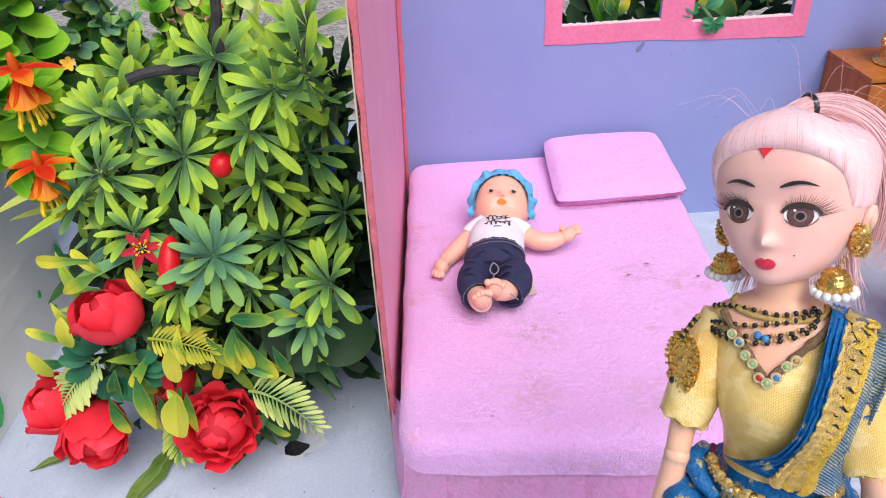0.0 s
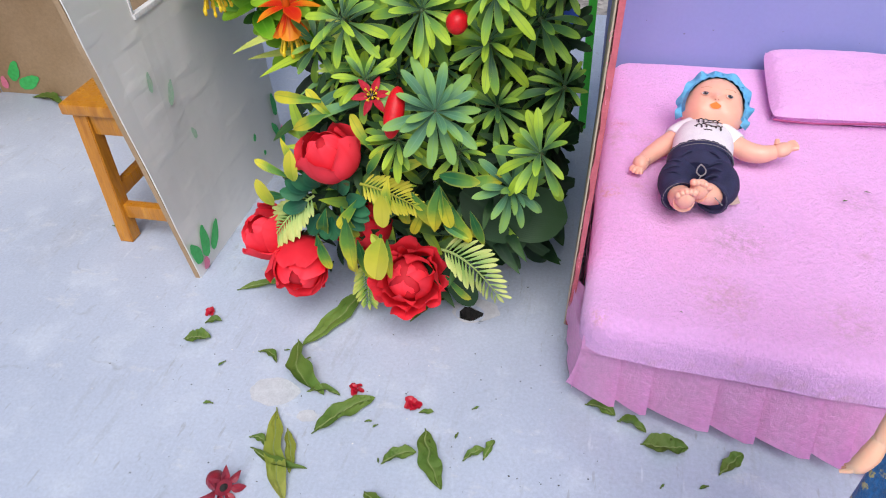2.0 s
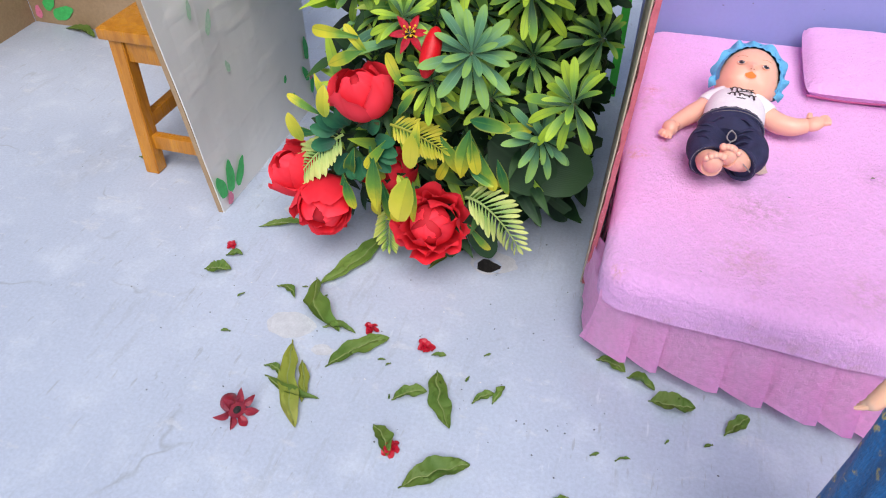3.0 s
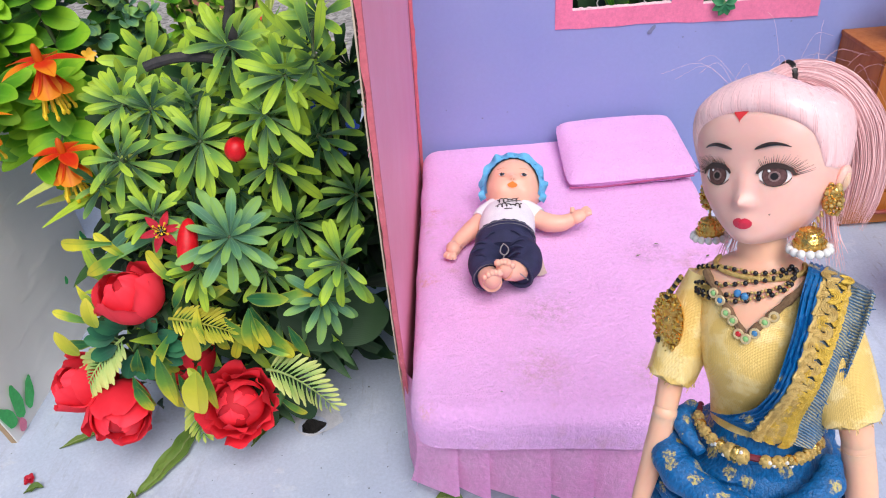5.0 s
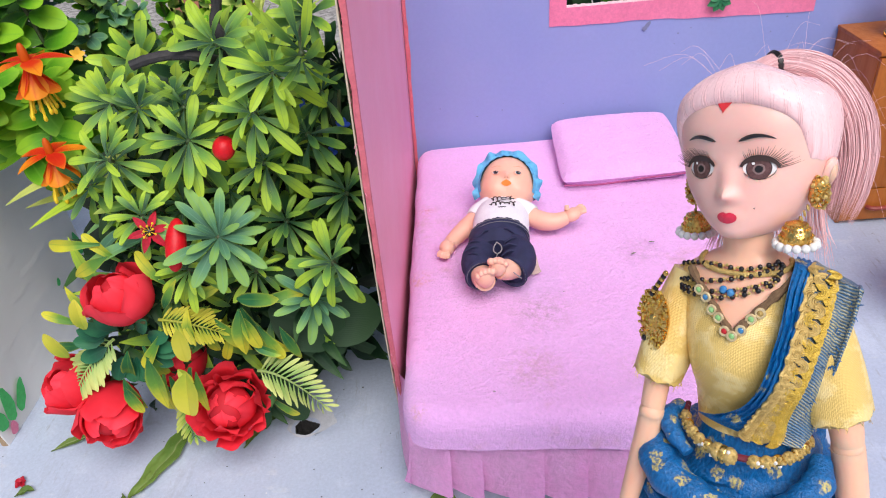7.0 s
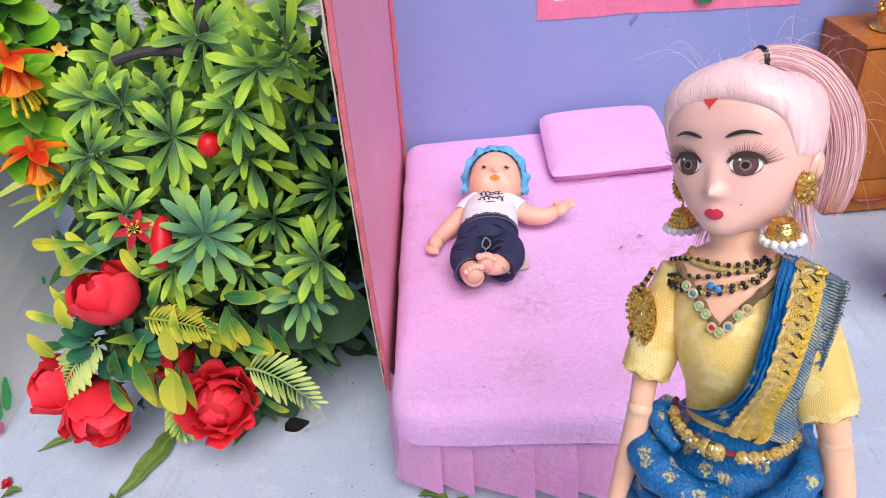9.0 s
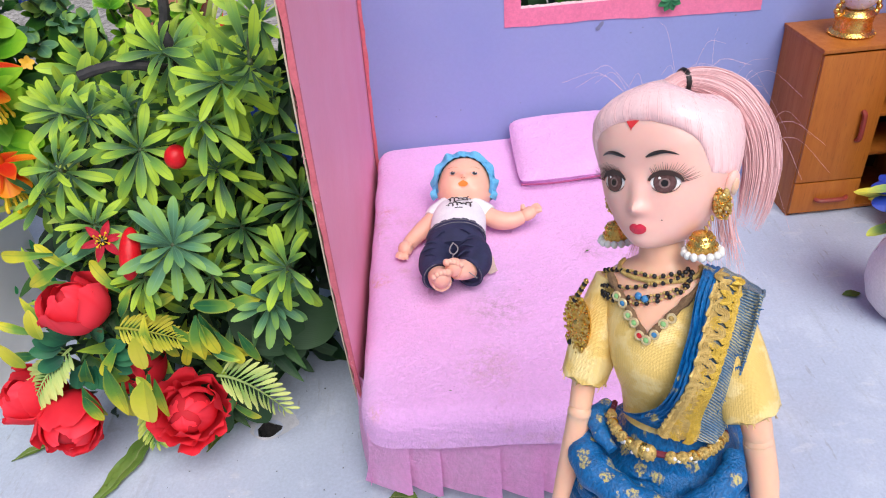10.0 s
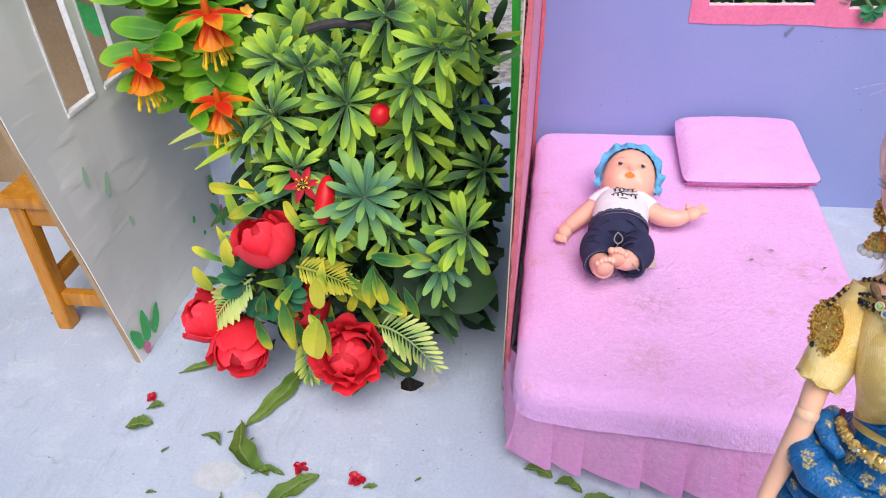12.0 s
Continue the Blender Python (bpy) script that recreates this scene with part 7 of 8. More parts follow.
def build_lady():
    mats = [SKIN, FACE, HAIR, BLACK, LASH, EYE_WHITE, IRIS, LIP, BINDI, BLOUSE, SARI, SARI_PALE, GOLD, GOLD_DULL, BEAD_BLACK, BEAD_WHITE, BEAD_GREEN, BEAD_BLUE, BEAD_RED, CORD, SILK, HAIR_TAIL, IRIS_PALE, GOLD_THREAD, BEZEL, NECK_CORD]
    I = {n: i for i, n in enumerate(DOLL_MATS)}
    bm = bmesh.new()
    # trunk: skin above the neckline, brocade below
    N = 64
    zs = [-0.010 + 0.076 * i / 76 for i in range(77)]
    rows = [[bm.verts.new(torso_at(k * math.tau / N, z)) for k in range(N)] for z in zs]
    for j in range(76):
        for k in range(N):
            f = bm.faces.new((rows[j][k], rows[j][(k + 1) % N], rows[j + 1][(k + 1) % N], rows[j + 1][k]))
            c = f.calc_center_median()
            front = c.y < 0
            vee = 0.0362 + abs(c.x) * 1.0 if front else 0.049
            f.material_index = I["SKIN"] if (c.z > vee or c.z > 0.0515) else I["SARI"] if c.z < 0.0035 else I["BLOUSE"]
    # brocade edge along the neckline, with set stones
    vee = [(x, 0.0362 + abs(x) * 1.0) for x in [-0.0135 + 0.027 * i / 20 for i in range(21)]]
    pts = [V((x, drape_y(x, z) - 0.0006, z)) for x, z in vee]
    tube(bm, pts, [0.0011 * (1 + 0.25 * math.sin(i * 2.3)) for i in range(21)], 7, I["NECK_CORD"])
    cols = ("BEAD_GREEN", "BEAD_BLUE", "BEAD_GREEN", "BEAD_GREEN", "BEAD_RED", "BEAD_GREEN", "BEAD_BLUE", "BEAD_GREEN", "GOLD_DULL")
    for i, cname in enumerate(cols):
        x = -0.0100 + 0.0165 * i / 8
        z = 0.0356 + abs(x) * 1.0 + (0.0004 if i % 2 else -0.0002)
        p = V((x, drape_y(x, z) - 0.0016, z))
        ring(bm, p, (x * 20, -1, 0.15), 0.00108, 0.00042, I["BEZEL"], 16, 6)
        ball(bm, p, (0.00085, 0.00050, 0.00085), I[cname], 12, 8)
    # head
    first = len(bm.verts)
    chin = Matrix.Translation((0.0012, 0.0021, 0.0616)) @ pose(0, 0, 0, -9.8, -3.5, -9.7) @ Matrix.Diagonal((1.023, 1.008, 1.008, 1))
    M = 168
    hz = [0.0002 + 0.0401 * (i / 96) for i in range(97)]
    hr = [[bm.verts.new(chin @ head_at(k * math.tau / M, z)) for k in range(M)] for z in hz]
    for j in range(96):
        for k in range(M):
            bm.faces.new((hr[j][k], hr[j][(k + 1) % M], hr[j + 1][(k + 1) % M], hr[j + 1][k])).material_index = I["FACE"]
    bm.faces.new(hr[0][::-1]).material_index = I["FACE"]
    bm.faces.new(hr[-1]).material_index = I["FACE"]
    for s in (-1, 1):
        e = chin @ head_at(s * 1.62, 0.0165, 0.0006, False)
        ball(bm, e, (0.0016, 0.0030, 0.0044), I["FACE"], 12, 9, pose(0, 0, 0, 0, s * 14, s * -20))
        ball(bm, e + V((s * 0.0009, -0.0007, 0)), (0.0010, 0.0016, 0.0026), I["SKIN"], 10, 7, pose(0, 0, 0, 0, s * 14, s * -20))
    # eyes
    for s in (-1, 1):
        ex, ez = s * 0.0073, 0.0189
        face_patch(bm, oval(ex, ez, 0.0036, 0.0023, 26, 0.95), 0.00012, I["EYE_WHITE"], chin)
        face_patch(bm, oval(ex - 0.0001, ez, 0.0028, 0.0029, 26), 0.00020, I["LASH"], chin)
        face_patch(bm, oval(ex - 0.0001, ez, 0.0026, 0.0027, 26), 0.00026, I["IRIS"], chin)
        face_patch(bm, oval(ex - 0.0001, ez - 0.0002, 0.00135, 0.00135, 20), 0.00032, I["IRIS_PALE"], chin)
        face_patch(bm, oval(ex - 0.0001, ez - 0.0002, 0.0009, 0.0009, 16), 0.00038, I["BLACK"], chin)
        # white dot beside the pupil: a highlight put on as colour
        face_patch(bm, oval(ex - 0.0013, ez + 0.0012, 0.00035, 0.00035, 10), 0.00044, I["EYE_WHITE"], chin)
        band = [(ex + 0.0043 * math.cos(a) * s, ez + 0.0033 * math.sin(a)) for a in [0.02 + 2.95 * i / 14 for i in range(15)]] + [(ex + 0.0037 * math.cos(a) * s, ez + 0.0019 * math.sin(a)) for a in [2.97 - 2.95 * i / 14 for i in range(15)]]
        top = [[chin @ face_pt(x, z, 0.00050) for x, z in band[:15]], [chin @ face_pt(x, z, 0.00050) for x, z in band[15:][::-1]]]
        loft(bm, top, I["LASH"], closed=False)
        for i in range(24):
            a = 0.04 + 2.5 * i / 25
            r0 = (ex + 0.0042 * math.cos(a) * s, ez + 0.0031 * math.sin(a))
            ln = (0.0037 - 0.0020 * i / 25) * rnd.uniform(0.75, 1.1)
            lean = a * 0.62 + 0.42 + rnd.uniform(-0.08, 0.08)
            r1 = (r0[0] + s * ln * math.cos(lean), r0[1] + ln * math.sin(lean))
            tube(bm, [chin @ face_pt(*r0, 0.0004), chin @ face_pt((r0[0] + r1[0]) / 2, (r0[1] + r1[1]) / 2 - 0.0002, 0.0011), chin @ face_pt(*r1, 0.0018)], [0.00010, 0.00007, 0.00002], 4, I["LASH"])
        low = [(ex + 0.0036 * math.cos(a) * s, ez - 0.0029 * math.sin(a) * 0.95) for a in [0.2 + 2.5 * i / 8 for i in range(9)]]
        tube(bm, [chin @ face_pt(x, z, 0.0002) for x, z in low], 0.00010, 4, I["LASH"])
        for x, z in low[1:6]:
            tube(bm, [chin @ face_pt(x, z, 0.0002), chin @ face_pt(x + s * 0.0005, z - 0.0007, 0.0004)], [0.00008, 0.00003], 4, I["BEZEL"])
        brow = [(s * (0.0030 + 0.0080 * t), 0.0257 + 0.0015 * math.sin(t * 2.6) - 0.0004 * t) for t in [i / 8 for i in range(9)]]
        tube(bm, [chin @ face_pt(x, z, 0.00005) for x, z in brow], [0.0003, 0.0007, 0.0009, 0.00095, 0.0009, 0.00075, 0.00058, 0.0004, 0.00012], 6, I["BLACK"], 0.6)
    # lips, parting mark
    lip = [(0.0025 * math.cos(a), 0.0064 + (0.0014 if math.sin(a) > 0 else 0.0017) * math.sin(a) * (1 - 0.28 * math.exp(-(math.cos(a) / 0.16) ** 2) if math.sin(a) > 0 else 1)) for a in [k * math.tau / 24 for k in range(24)]]
    face_patch(bm, lip, 0.00025, I["LIP"], chin)
    face_patch(bm, [(-0.0010 + (x + 0.0010) * (0.80 if z > 0.0340 else 0.62), 0.0345 + (z - 0.0350) * 0.85) for x, z in ((0.0014, 0.0358), (0.0003, 0.0345), (-0.0006, 0.0334), (-0.0010, 0.0326), (-0.0014, 0.0336), (-0.0023, 0.0346), (-0.0032, 0.0356), (-0.0022, 0.0363), (-0.0010, 0.0361), (0.0003, 0.0364))], 0.00030, I["BINDI"], chin)
    face_patch(bm, oval(0.0062, 0.0088, 0.00018, 0.00018, 8), 0.0002, I["LASH"], chin)

    # hair: a full cap with a rolled front, strand by strand in its relief
    def hairline(phi):
        a = abs(phi)
        return float(np.interp(a, (0, 0.2, 0.44, 0.64, 0.82, 0.94, 1.04, 1.14, 1.35, 1.8, 2.4, 3.15), (0.0351, 0.0349, 0.0338, 0.0324, 0.0305, 0.0284, 0.0246, 0.0206, 0.0200, 0.0190, 0.010, 0.008)))

    def over(phi, t, off=0.0):
        # from the rolled front edge back over the crown
        z0 = hairline(phi)
        z = z0 + (0.0402 - z0) * t
        puff = -0.0003 + (0.0035 - 0.0022 * min(1, abs(phi) / 1.2) + 0.0013 * max(0, math.cos(phi)) ** 2) * math.sqrt(math.sin(min(1, t * 1.9) * math.pi / 2)) + off
        return chin @ (head_at(phi, z, puff, False) + V((0, 0.0010 * t, 0.0008 * max(0, math.cos(phi)) * math.sin(math.pi * t) + 0.0012 * t * t)))
    rows = []
    K = 96
    for j in range(21):
        t = (j / 20) ** 1.5
        rows.append([over(-math.pi + k * math.tau / K, t, 0.00010 * math.sin(k * 2.1 + j * 0.15) * (1 - t)) for k in range(K)])
    _, made = loft(bm, rows, I["HAIR"], caps=False, give_rows=True)
    bm.faces.new(made[-1]).material_index = I["HAIR"]
    # fine locks pressed into the cap
    for k in range(280):
        phi = -1.75 + 3.5 * k / 279 + rnd.uniform(-0.01, 0.01)
        path = [over(phi * (1 - 0.25 * t), t, -0.00008) for t in [(i / 11) ** 1.5 for i in range(12)]]
        tube(bm, path, rnd.uniform(0.00007, 0.00013), 5, I["HAIR_TAIL" if k % 3 == 0 else "HAIR"])
    tie = chin @ V((-0.0012, 0.0127, 0.0453))
    ring(bm, tie, chin.to_3x3() @ V((0.5, 0.75, 0.1)), 0.0030, 0.0011, I["BLACK"], 16, 7)
    tail = [chin @ V(p) for p in ((-0.0045, 0.0085, 0.0430), (-0.0008, 0.0125, 0.0455), (0.0050, 0.0165, 0.0445), (0.0110, 0.0200, 0.0400), (0.0155, 0.0222, 0.0315), (0.0172, 0.0228, 0.0215), (0.0162, 0.0222, 0.0115), (0.0140, 0.0207, 0.0015))]
    core = spline(tail, 5)
    fr = frames_along(core)
    wid = np.interp(np.linspace(0, 1, len(core)), (0, 0.12, 0.3, 0.6, 0.9, 1), (0.0030, 0.0028, 0.0042, 0.0054, 0.0046, 0.0034))
    n_core = len(core) - 7
    tube(bm, core[:n_core], [w * (0.96 if i < n_core - 9 else 0.96 * max(0.05, (n_core - 1 - i) / 9) ** 0.5) for i, w in enumerate(wid[:n_core])], 40, I["HAIR_TAIL"])
    for k in range(460):
        a, r = rnd.uniform(0, math.tau), math.sqrt(rnd.uniform(0.55, 1.06))
        stop = max(14, min(len(core), int(rnd.gauss(len(core) - 3, 3))))
        wob = rnd.uniform(0, 6)
        path = [p + (s * math.cos(a) + u * math.sin(a)) * w * r * (1 + 0.05 * math.sin(i * 0.35 + wob)) for i, ((p, d, s, u), w) in enumerate(zip(fr, wid))][:stop]
        r0 = rnd.uniform(0.00007, 0.00013)
        tube(bm, path, [r0 * (1 if i < stop - 6 else max(0.12, (stop - 1 - i) / 6)) for i in range(stop)], 4, I["HAIR_TAIL" if k % 4 else "HAIR"])
    for k in range(16):
        i = rnd.randint(2, len(core) - 8)
        p = fr[i][0]
        d = V((rnd.uniform(-0.3, 1), rnd.uniform(-0.5, 0.6), rnd.uniform(-0.5, 0.9))).normalized()
        q = p + d * rnd.uniform(0.008, 0.022)
        tube(bm, spline([p, p.lerp(q, 0.5) + V((0, 0, rnd.uniform(0.001, 0.006))), q + V((0, 0, -rnd.uniform(0, 0.008)))], 4), 0.000032, 3, I["HAIR"])
    for k in range(11):
        phi = rnd.uniform(-1.4, 1.3)
        p = chin @ head_at(phi, 0.0395, 0.003, False)
        q = p + V((math.sin(phi) * 0.012 + rnd.uniform(-0.01, 0.008), rnd.uniform(-0.004, 0.006), rnd.uniform(0.004, 0.011)))
        tube(bm, spline([p, p.lerp(q, 0.5) + V((0, 0, 0.003)), q + V((rnd.uniform(-0.004, 0.004), 0, -0.003))], 4), 0.000032, 3, I["HAIR"])
    # loose hair behind the neck
    for k in range(260):
        a = rnd.uniform(-1.0, 0.55)
        p = chin @ V((0.0155 * math.sin(a * 1.5), 0.012 + 0.004 * math.cos(a) + rnd.uniform(-0.002, 0.002), 0.012))
        drop = rnd.uniform(0.015, 0.026)
        tube(bm, spline([p, p + V((0.002 * a, 0.001, -0.012)), p + V((0.006 * a + rnd.uniform(-0.001, 0.001), 0.0, -drop))], 4), [0.00014] * 5 + [0.00012, 0.0001, 0.00007, 0.00003], 4, I["HAIR_TAIL" if k % 2 else "HAIR"])
    # earrings: flower stud, bell, ring of white beads
    for s in (-1, 1):
        e = chin @ V((0.0170, -0.0042, 0.0121)) if s > 0 else chin @ V((-0.0180, 0.0020, 0.0110))
        ball(bm, e, (0.0021, 0.0018, 0.0042), I["GOLD"], 12, 9, pose(0, 0, 0, 20, 18, 0))
        for k in range(44):
            h = -0.92 + 1.84 * (k + 0.5) / 44
            a, w = k * 2.4, math.sqrt(1 - h * h)
            ball(bm, e + V((s * 0.0006 + 0.0020 * w * math.cos(a), -0.0004 + 0.0018 * w * math.sin(a), 0.0043 * h)), rnd.uniform(0.0005, 0.00085), I["GOLD" if k % 3 else "GOLD_DULL"], 6, 5)
        b = chin @ V((0.0130, -0.0062, 0.0036)) if s > 0 else chin @ V((-0.0180, 0.0020, 0.0034))
        for k in range(3):
            ring(bm, e.lerp(b, 0.45 + 0.17 * k), (1, 0.4 * k, 0.2), 0.0007, 0.00025, I["GOLD_DULL"], 8, 5)
        prof = ((0.0005, 0.0016), (0.0020, 0.0010), (0.0031, -0.0006), (0.0037, -0.0024), (0.0040, -0.0038), (0.0039, -0.0042))
        loft(bm, [[b + V((r * (1 + 0.04 * math.sin(7 * k)) * math.cos(k * math.tau / 24), r * math.sin(k * math.tau / 24), z)) for k in range(24)] for r, z in prof], I["GOLD"])
        for j, (r, z) in enumerate(((0.0031, -0.0007), (0.0038, -0.0026), (0.0024, 0.0004))):
            for k in range(18):
                a = (k + 0.5 * j) * math.tau / 18
                ball(bm, b + V((r * math.cos(a), r * math.sin(a), z)), 0.00048, I["GOLD"], 5, 4)
        for k in range(14):
            a = k * math.tau / 14
            ball(bm, b + V((0.0048 * math.cos(a), 0.0048 * math.sin(a), -0.0047)), (0.00112, 0.00112, 0.00122), I["BEAD_WHITE"], 9, 7)

    after = len(bm.verts)

    # necklaces
    for course in (((1.0, 0.0530), (0.6, 0.0505), (0.15, 0.0482), (-0.3, 0.0464), (-0.75, 0.0452), (-1.1, 0.0452)), ((1.0, 0.0535), (0.55, 0.0520), (0.1, 0.0507), (-0.35, 0.0488), (-0.8, 0.0474), (-1.15, 0.0462)), ((1.0, 0.0528), (0.5, 0.0492), (0.0, 0.0462), (-0.45, 0.0446), (-0.85, 0.0442), (-1.15, 0.0447)), ((0.7, 0.0530), (0.1, 0.0522), (-0.6, 0.0525), (-1.1, 0.0512), (-1.45, 0.0490))):
        way = spline([torso_at(a, z - 0.0010, 0.0011) for a, z in course], 9)
        for k, p in enumerate(way):
            ball(bm, p + V((0, 0, 0.0003 * math.sin(k * 1.9))), 0.00072 if k % 3 == 1 else 0.00042, I["BEAD_BLACK" if k % 3 == 1 else "GOLD_DULL"], 8, 6)
    for zz in (0.0522,):
        for i in range(64):
            phi = -1.5 + 3.0 * i / 63
            ball(bm, torso_at(phi, zz - 0.0022 * math.cos(phi), 0.0008), 0.00075, I["GOLD_DULL"], 6, 4)
    for x, z in ((-0.0035, 0.0462), (-0.0015, 0.0457)):
        ball(bm, V((x, drape_y(x, z) - 0.0012, z)), 0.0011, I["BEAD_BLUE"], 8, 6)

    # sleeves and arms
    def limb(path, radii, mi, n=14):
        tube(bm, spline(path, 4), list(np.interp(np.linspace(0, 1, 4 * (len(path) - 1) + 1), np.linspace(0, 1, len(radii)), radii)), n, mi)
    def sleeve(a, b, r0, r1, n=28):
        a, b = V(a), V(b)
        rings = []
        for j in range(10):
            t = j / 9
            p = a.lerp(b, t)
            d = (b - a).normalized()
            s = d.orthogonal().normalized()
            u = d.cross(s)
            r = r0 + (r1 - r0) * t + 0.0012 * math.sin(t * math.pi)
            rings.append([p + (s * math.cos(k * math.tau / n) + u * math.sin(k * math.tau / n)) * r * (1 + 0.035 * math.sin(5 * k * math.tau / n + t * 3) * t) + d * 0.0006 * math.sin(11 * k) * (t > 0.95) for k in range(n)])
        loft(bm, rings, I["BLOUSE"])
        for _ in range(70):
            p = rings[-1][rnd.randrange(n)].lerp(rings[-1][rnd.randrange(n)], 0.0 if rnd.random() < 0.7 else 0.05)
            q = p + (b - a).normalized() * rnd.uniform(0.0004, 0.0015) + V((rnd.uniform(-1, 1), rnd.uniform(-1, 1), 0)) * 0.0005
            tube(bm, [p, p.lerp(q, 0.5) + V((0.0001, 0, 0)), q], 0.00009, 3, I["BLOUSE" if rnd.random() < 0.6 else "GOLD_DULL"])
    sleeve((-0.0150, 0.0005, 0.0455), (-0.0238, -0.0088, 0.0165), 0.0060, 0.0072)
    sleeve((0.0150, 0.0005, 0.0460), (0.0245, -0.0010, 0.0110), 0.0062, 0.0085)
    limb(((-0.0222, -0.0060, 0.026), (-0.0240, -0.0092, 0.0130), (-0.0248, -0.0110, 0.0070)), (0.0039, 0.0038, 0.0036), I["SKIN"])
    ball(bm, (-0.0250, -0.0115, 0.0052), (0.0039, 0.0039, 0.0037), I["SKIN"], 14, 10)
    limb(((-0.0250, -0.0115, 0.0048), (-0.0277, -0.0132, -0.008), (-0.0315, -0.0160, -0.0240), (-0.0330, -0.0175, -0.0310)), (0.0038, 0.0038, 0.0030, 0.0025), I["SKIN"])
    limb(((-0.0330, -0.0175, -0.0305), (-0.0342, -0.0190, -0.0360), (-0.0365, -0.0205, -0.0410), (-0.0390, -0.0215, -0.0430)), (0.0026, 0.0034, 0.0029, 0.0013), I["SKIN"], 10)
    for k in range(3):
        limb(((-0.0350, -0.0205 + 0.002 * k, -0.0390), (-0.0376, -0.0222 + 0.002 * k, -0.0425), (-0.0405, -0.0230 + 0.002 * k, -0.0445)), (0.0013, 0.0012, 0.0007), I["SKIN"], 7)
    limb(((0.0240, -0.0005, 0.020), (0.0262, -0.0010, 0.0080), (0.0270, -0.0010, 0.0030)), (0.0046, 0.0045, 0.0042), I["SKIN"])
    ball(bm, (0.0271, -0.0010, 0.0018), (0.0044, 0.0044, 0.0041), I["SKIN"], 14, 10)
    limb(((0.0271, -0.0010, 0.0012), (0.0288, -0.0015, -0.012), (0.0300, -0.0030, -0.031), (0.0302, -0.0040, -0.0400)), (0.0045, 0.0044, 0.0034, 0.0028), I["SKIN"])
    limb(((0.0302, -0.0040, -0.0395), (0.0300, -0.0060, -0.046), (0.0290, -0.0080, -0.0530)), (0.0031, 0.0042, 0.0016), I["SKIN"], 10)
    # brooch and dark beads on the sleeve
    c = V((-0.0235, -0.0110, 0.0350))
    ax = V((-0.55, -0.80, 0.15))
    q = ax.to_track_quat("Z", "Y")
    for j, (r, n, b) in enumerate(((0.0, 1, 0.0016), (0.0017, 8, 0.0008), (0.0030, 14, 0.0008), (0.0043, 20, 0.0008), (0.0055, 25, 0.00075), (0.0066, 30, 0.0007))):
        for k in range(n):
            a = k * math.tau / n
            if j == 0:
                ball(bm, c, b, I["GOLD"], 10, 8)
                continue
            for _ in range(2):
                a2, r2 = a + rnd.uniform(-0.5, 0.5) * math.tau / n, r + rnd.uniform(-0.0005, 0.0005)
                ball(bm, c + q @ V((r2 * math.cos(a2), r2 * 1.25 * math.sin(a2), 0.0001 + rnd.uniform(0, 0.0004))), b * rnd.uniform(0.5, 0.9), I["GOLD" if rnd.random() < 0.75 else "GOLD_THREAD"], 6, 4)
    loft(bm, [[c + q @ V((r * math.cos(k * math.tau / 20), r * 1.25 * math.sin(k * math.tau / 20), z)) for k in range(20)] for r, z in ((0.0064, -0.0010), (0.0068, -0.0003), (0.0050, 0.0002), (0.0030, 0.0005))], I["GOLD"])
    for k in range(9):
        ball(bm, c + V((-0.0030 + 0.0004 * (k % 3), 0.0002 * k, -0.0065 - 0.0011 * k)), 0.00095, I["BEAD_BLACK" if k % 2 == 0 else "GOLD_DULL"], 7, 5)
    for k in range(8):
        ball(bm, c + V((0.0006 * k, -0.0002, 0.0075 + 0.0009 * k)), 0.00085, I["BEAD_BLACK" if k % 2 == 0 else "GOLD"], 7, 5)

    # the sash of the sari over the shoulder, with a gold braid along it
    left = [V((x, 0, z)) for x, z in ((-0.0145, 0.0092), (-0.0068, 0.0108), (0.0022, 0.0160), (0.0086, 0.0260), (0.0117, 0.0390), (0.0130, 0.0520))]
    right = [V((x, 0, z)) for x, z in ((0.0168, 0.0030), (0.0190, 0.0075), (0.0204, 0.0150), (0.0232, 0.0250), (0.0266, 0.0380), (0.0286, 0.0485))]
    R, C = 40, 48
    left, right = spline(left, 8), spline(right, 8)

    def ease(t):
        t = min(1, t / 0.5)
        return t * t * (3 - 2 * t)

    def braid(t):
        # where the braid begins and ends across the sash
        return 0.50 - 0.25 * ease(t), 0.82 - 0.20 * ease(t)
    sash = []
    for i in range(R + 1):
        t = i / R
        a, b = left[i], right[i]
        b0, b1 = braid(t)
        row = []
        for j in range(C + 1):
            u = j / C
            x, z = a.x + (b.x - a.x) * u, a.z + (b.z - a.z) * u
            fold = 0.0012 + 0.0006 * math.sin(u / b0 * 19 + t * 3.0 + 1.2 * math.sin(t * 9)) + 0.0003 * math.sin(u * 140 + t * 30) if u < b0 else 0.0003 * math.sin(u * 21 + t * 5)
            row.append(V((x, drape_y(x, z) - 0.0020 - fold * min(1, t * 5) - 0.0012 * t - 0.0022 * max(0, u - b1) / (1 - b1), z)))
        sash.append(row)
    last = sash[-1]
    for k, (dy, dz) in enumerate(((0.004, 0.0010), (0.009, 0.0002), (0.013, -0.002))):
        sash.append([V((p.x * (0.97 - 0.03 * k), p.y + dy + 0.003 * (j / C), p.z + dz - 0.004 * (j / C))) for j, p in enumerate(last)])
    vr = [[bm.verts.new(p) for p in r] for r in sash]
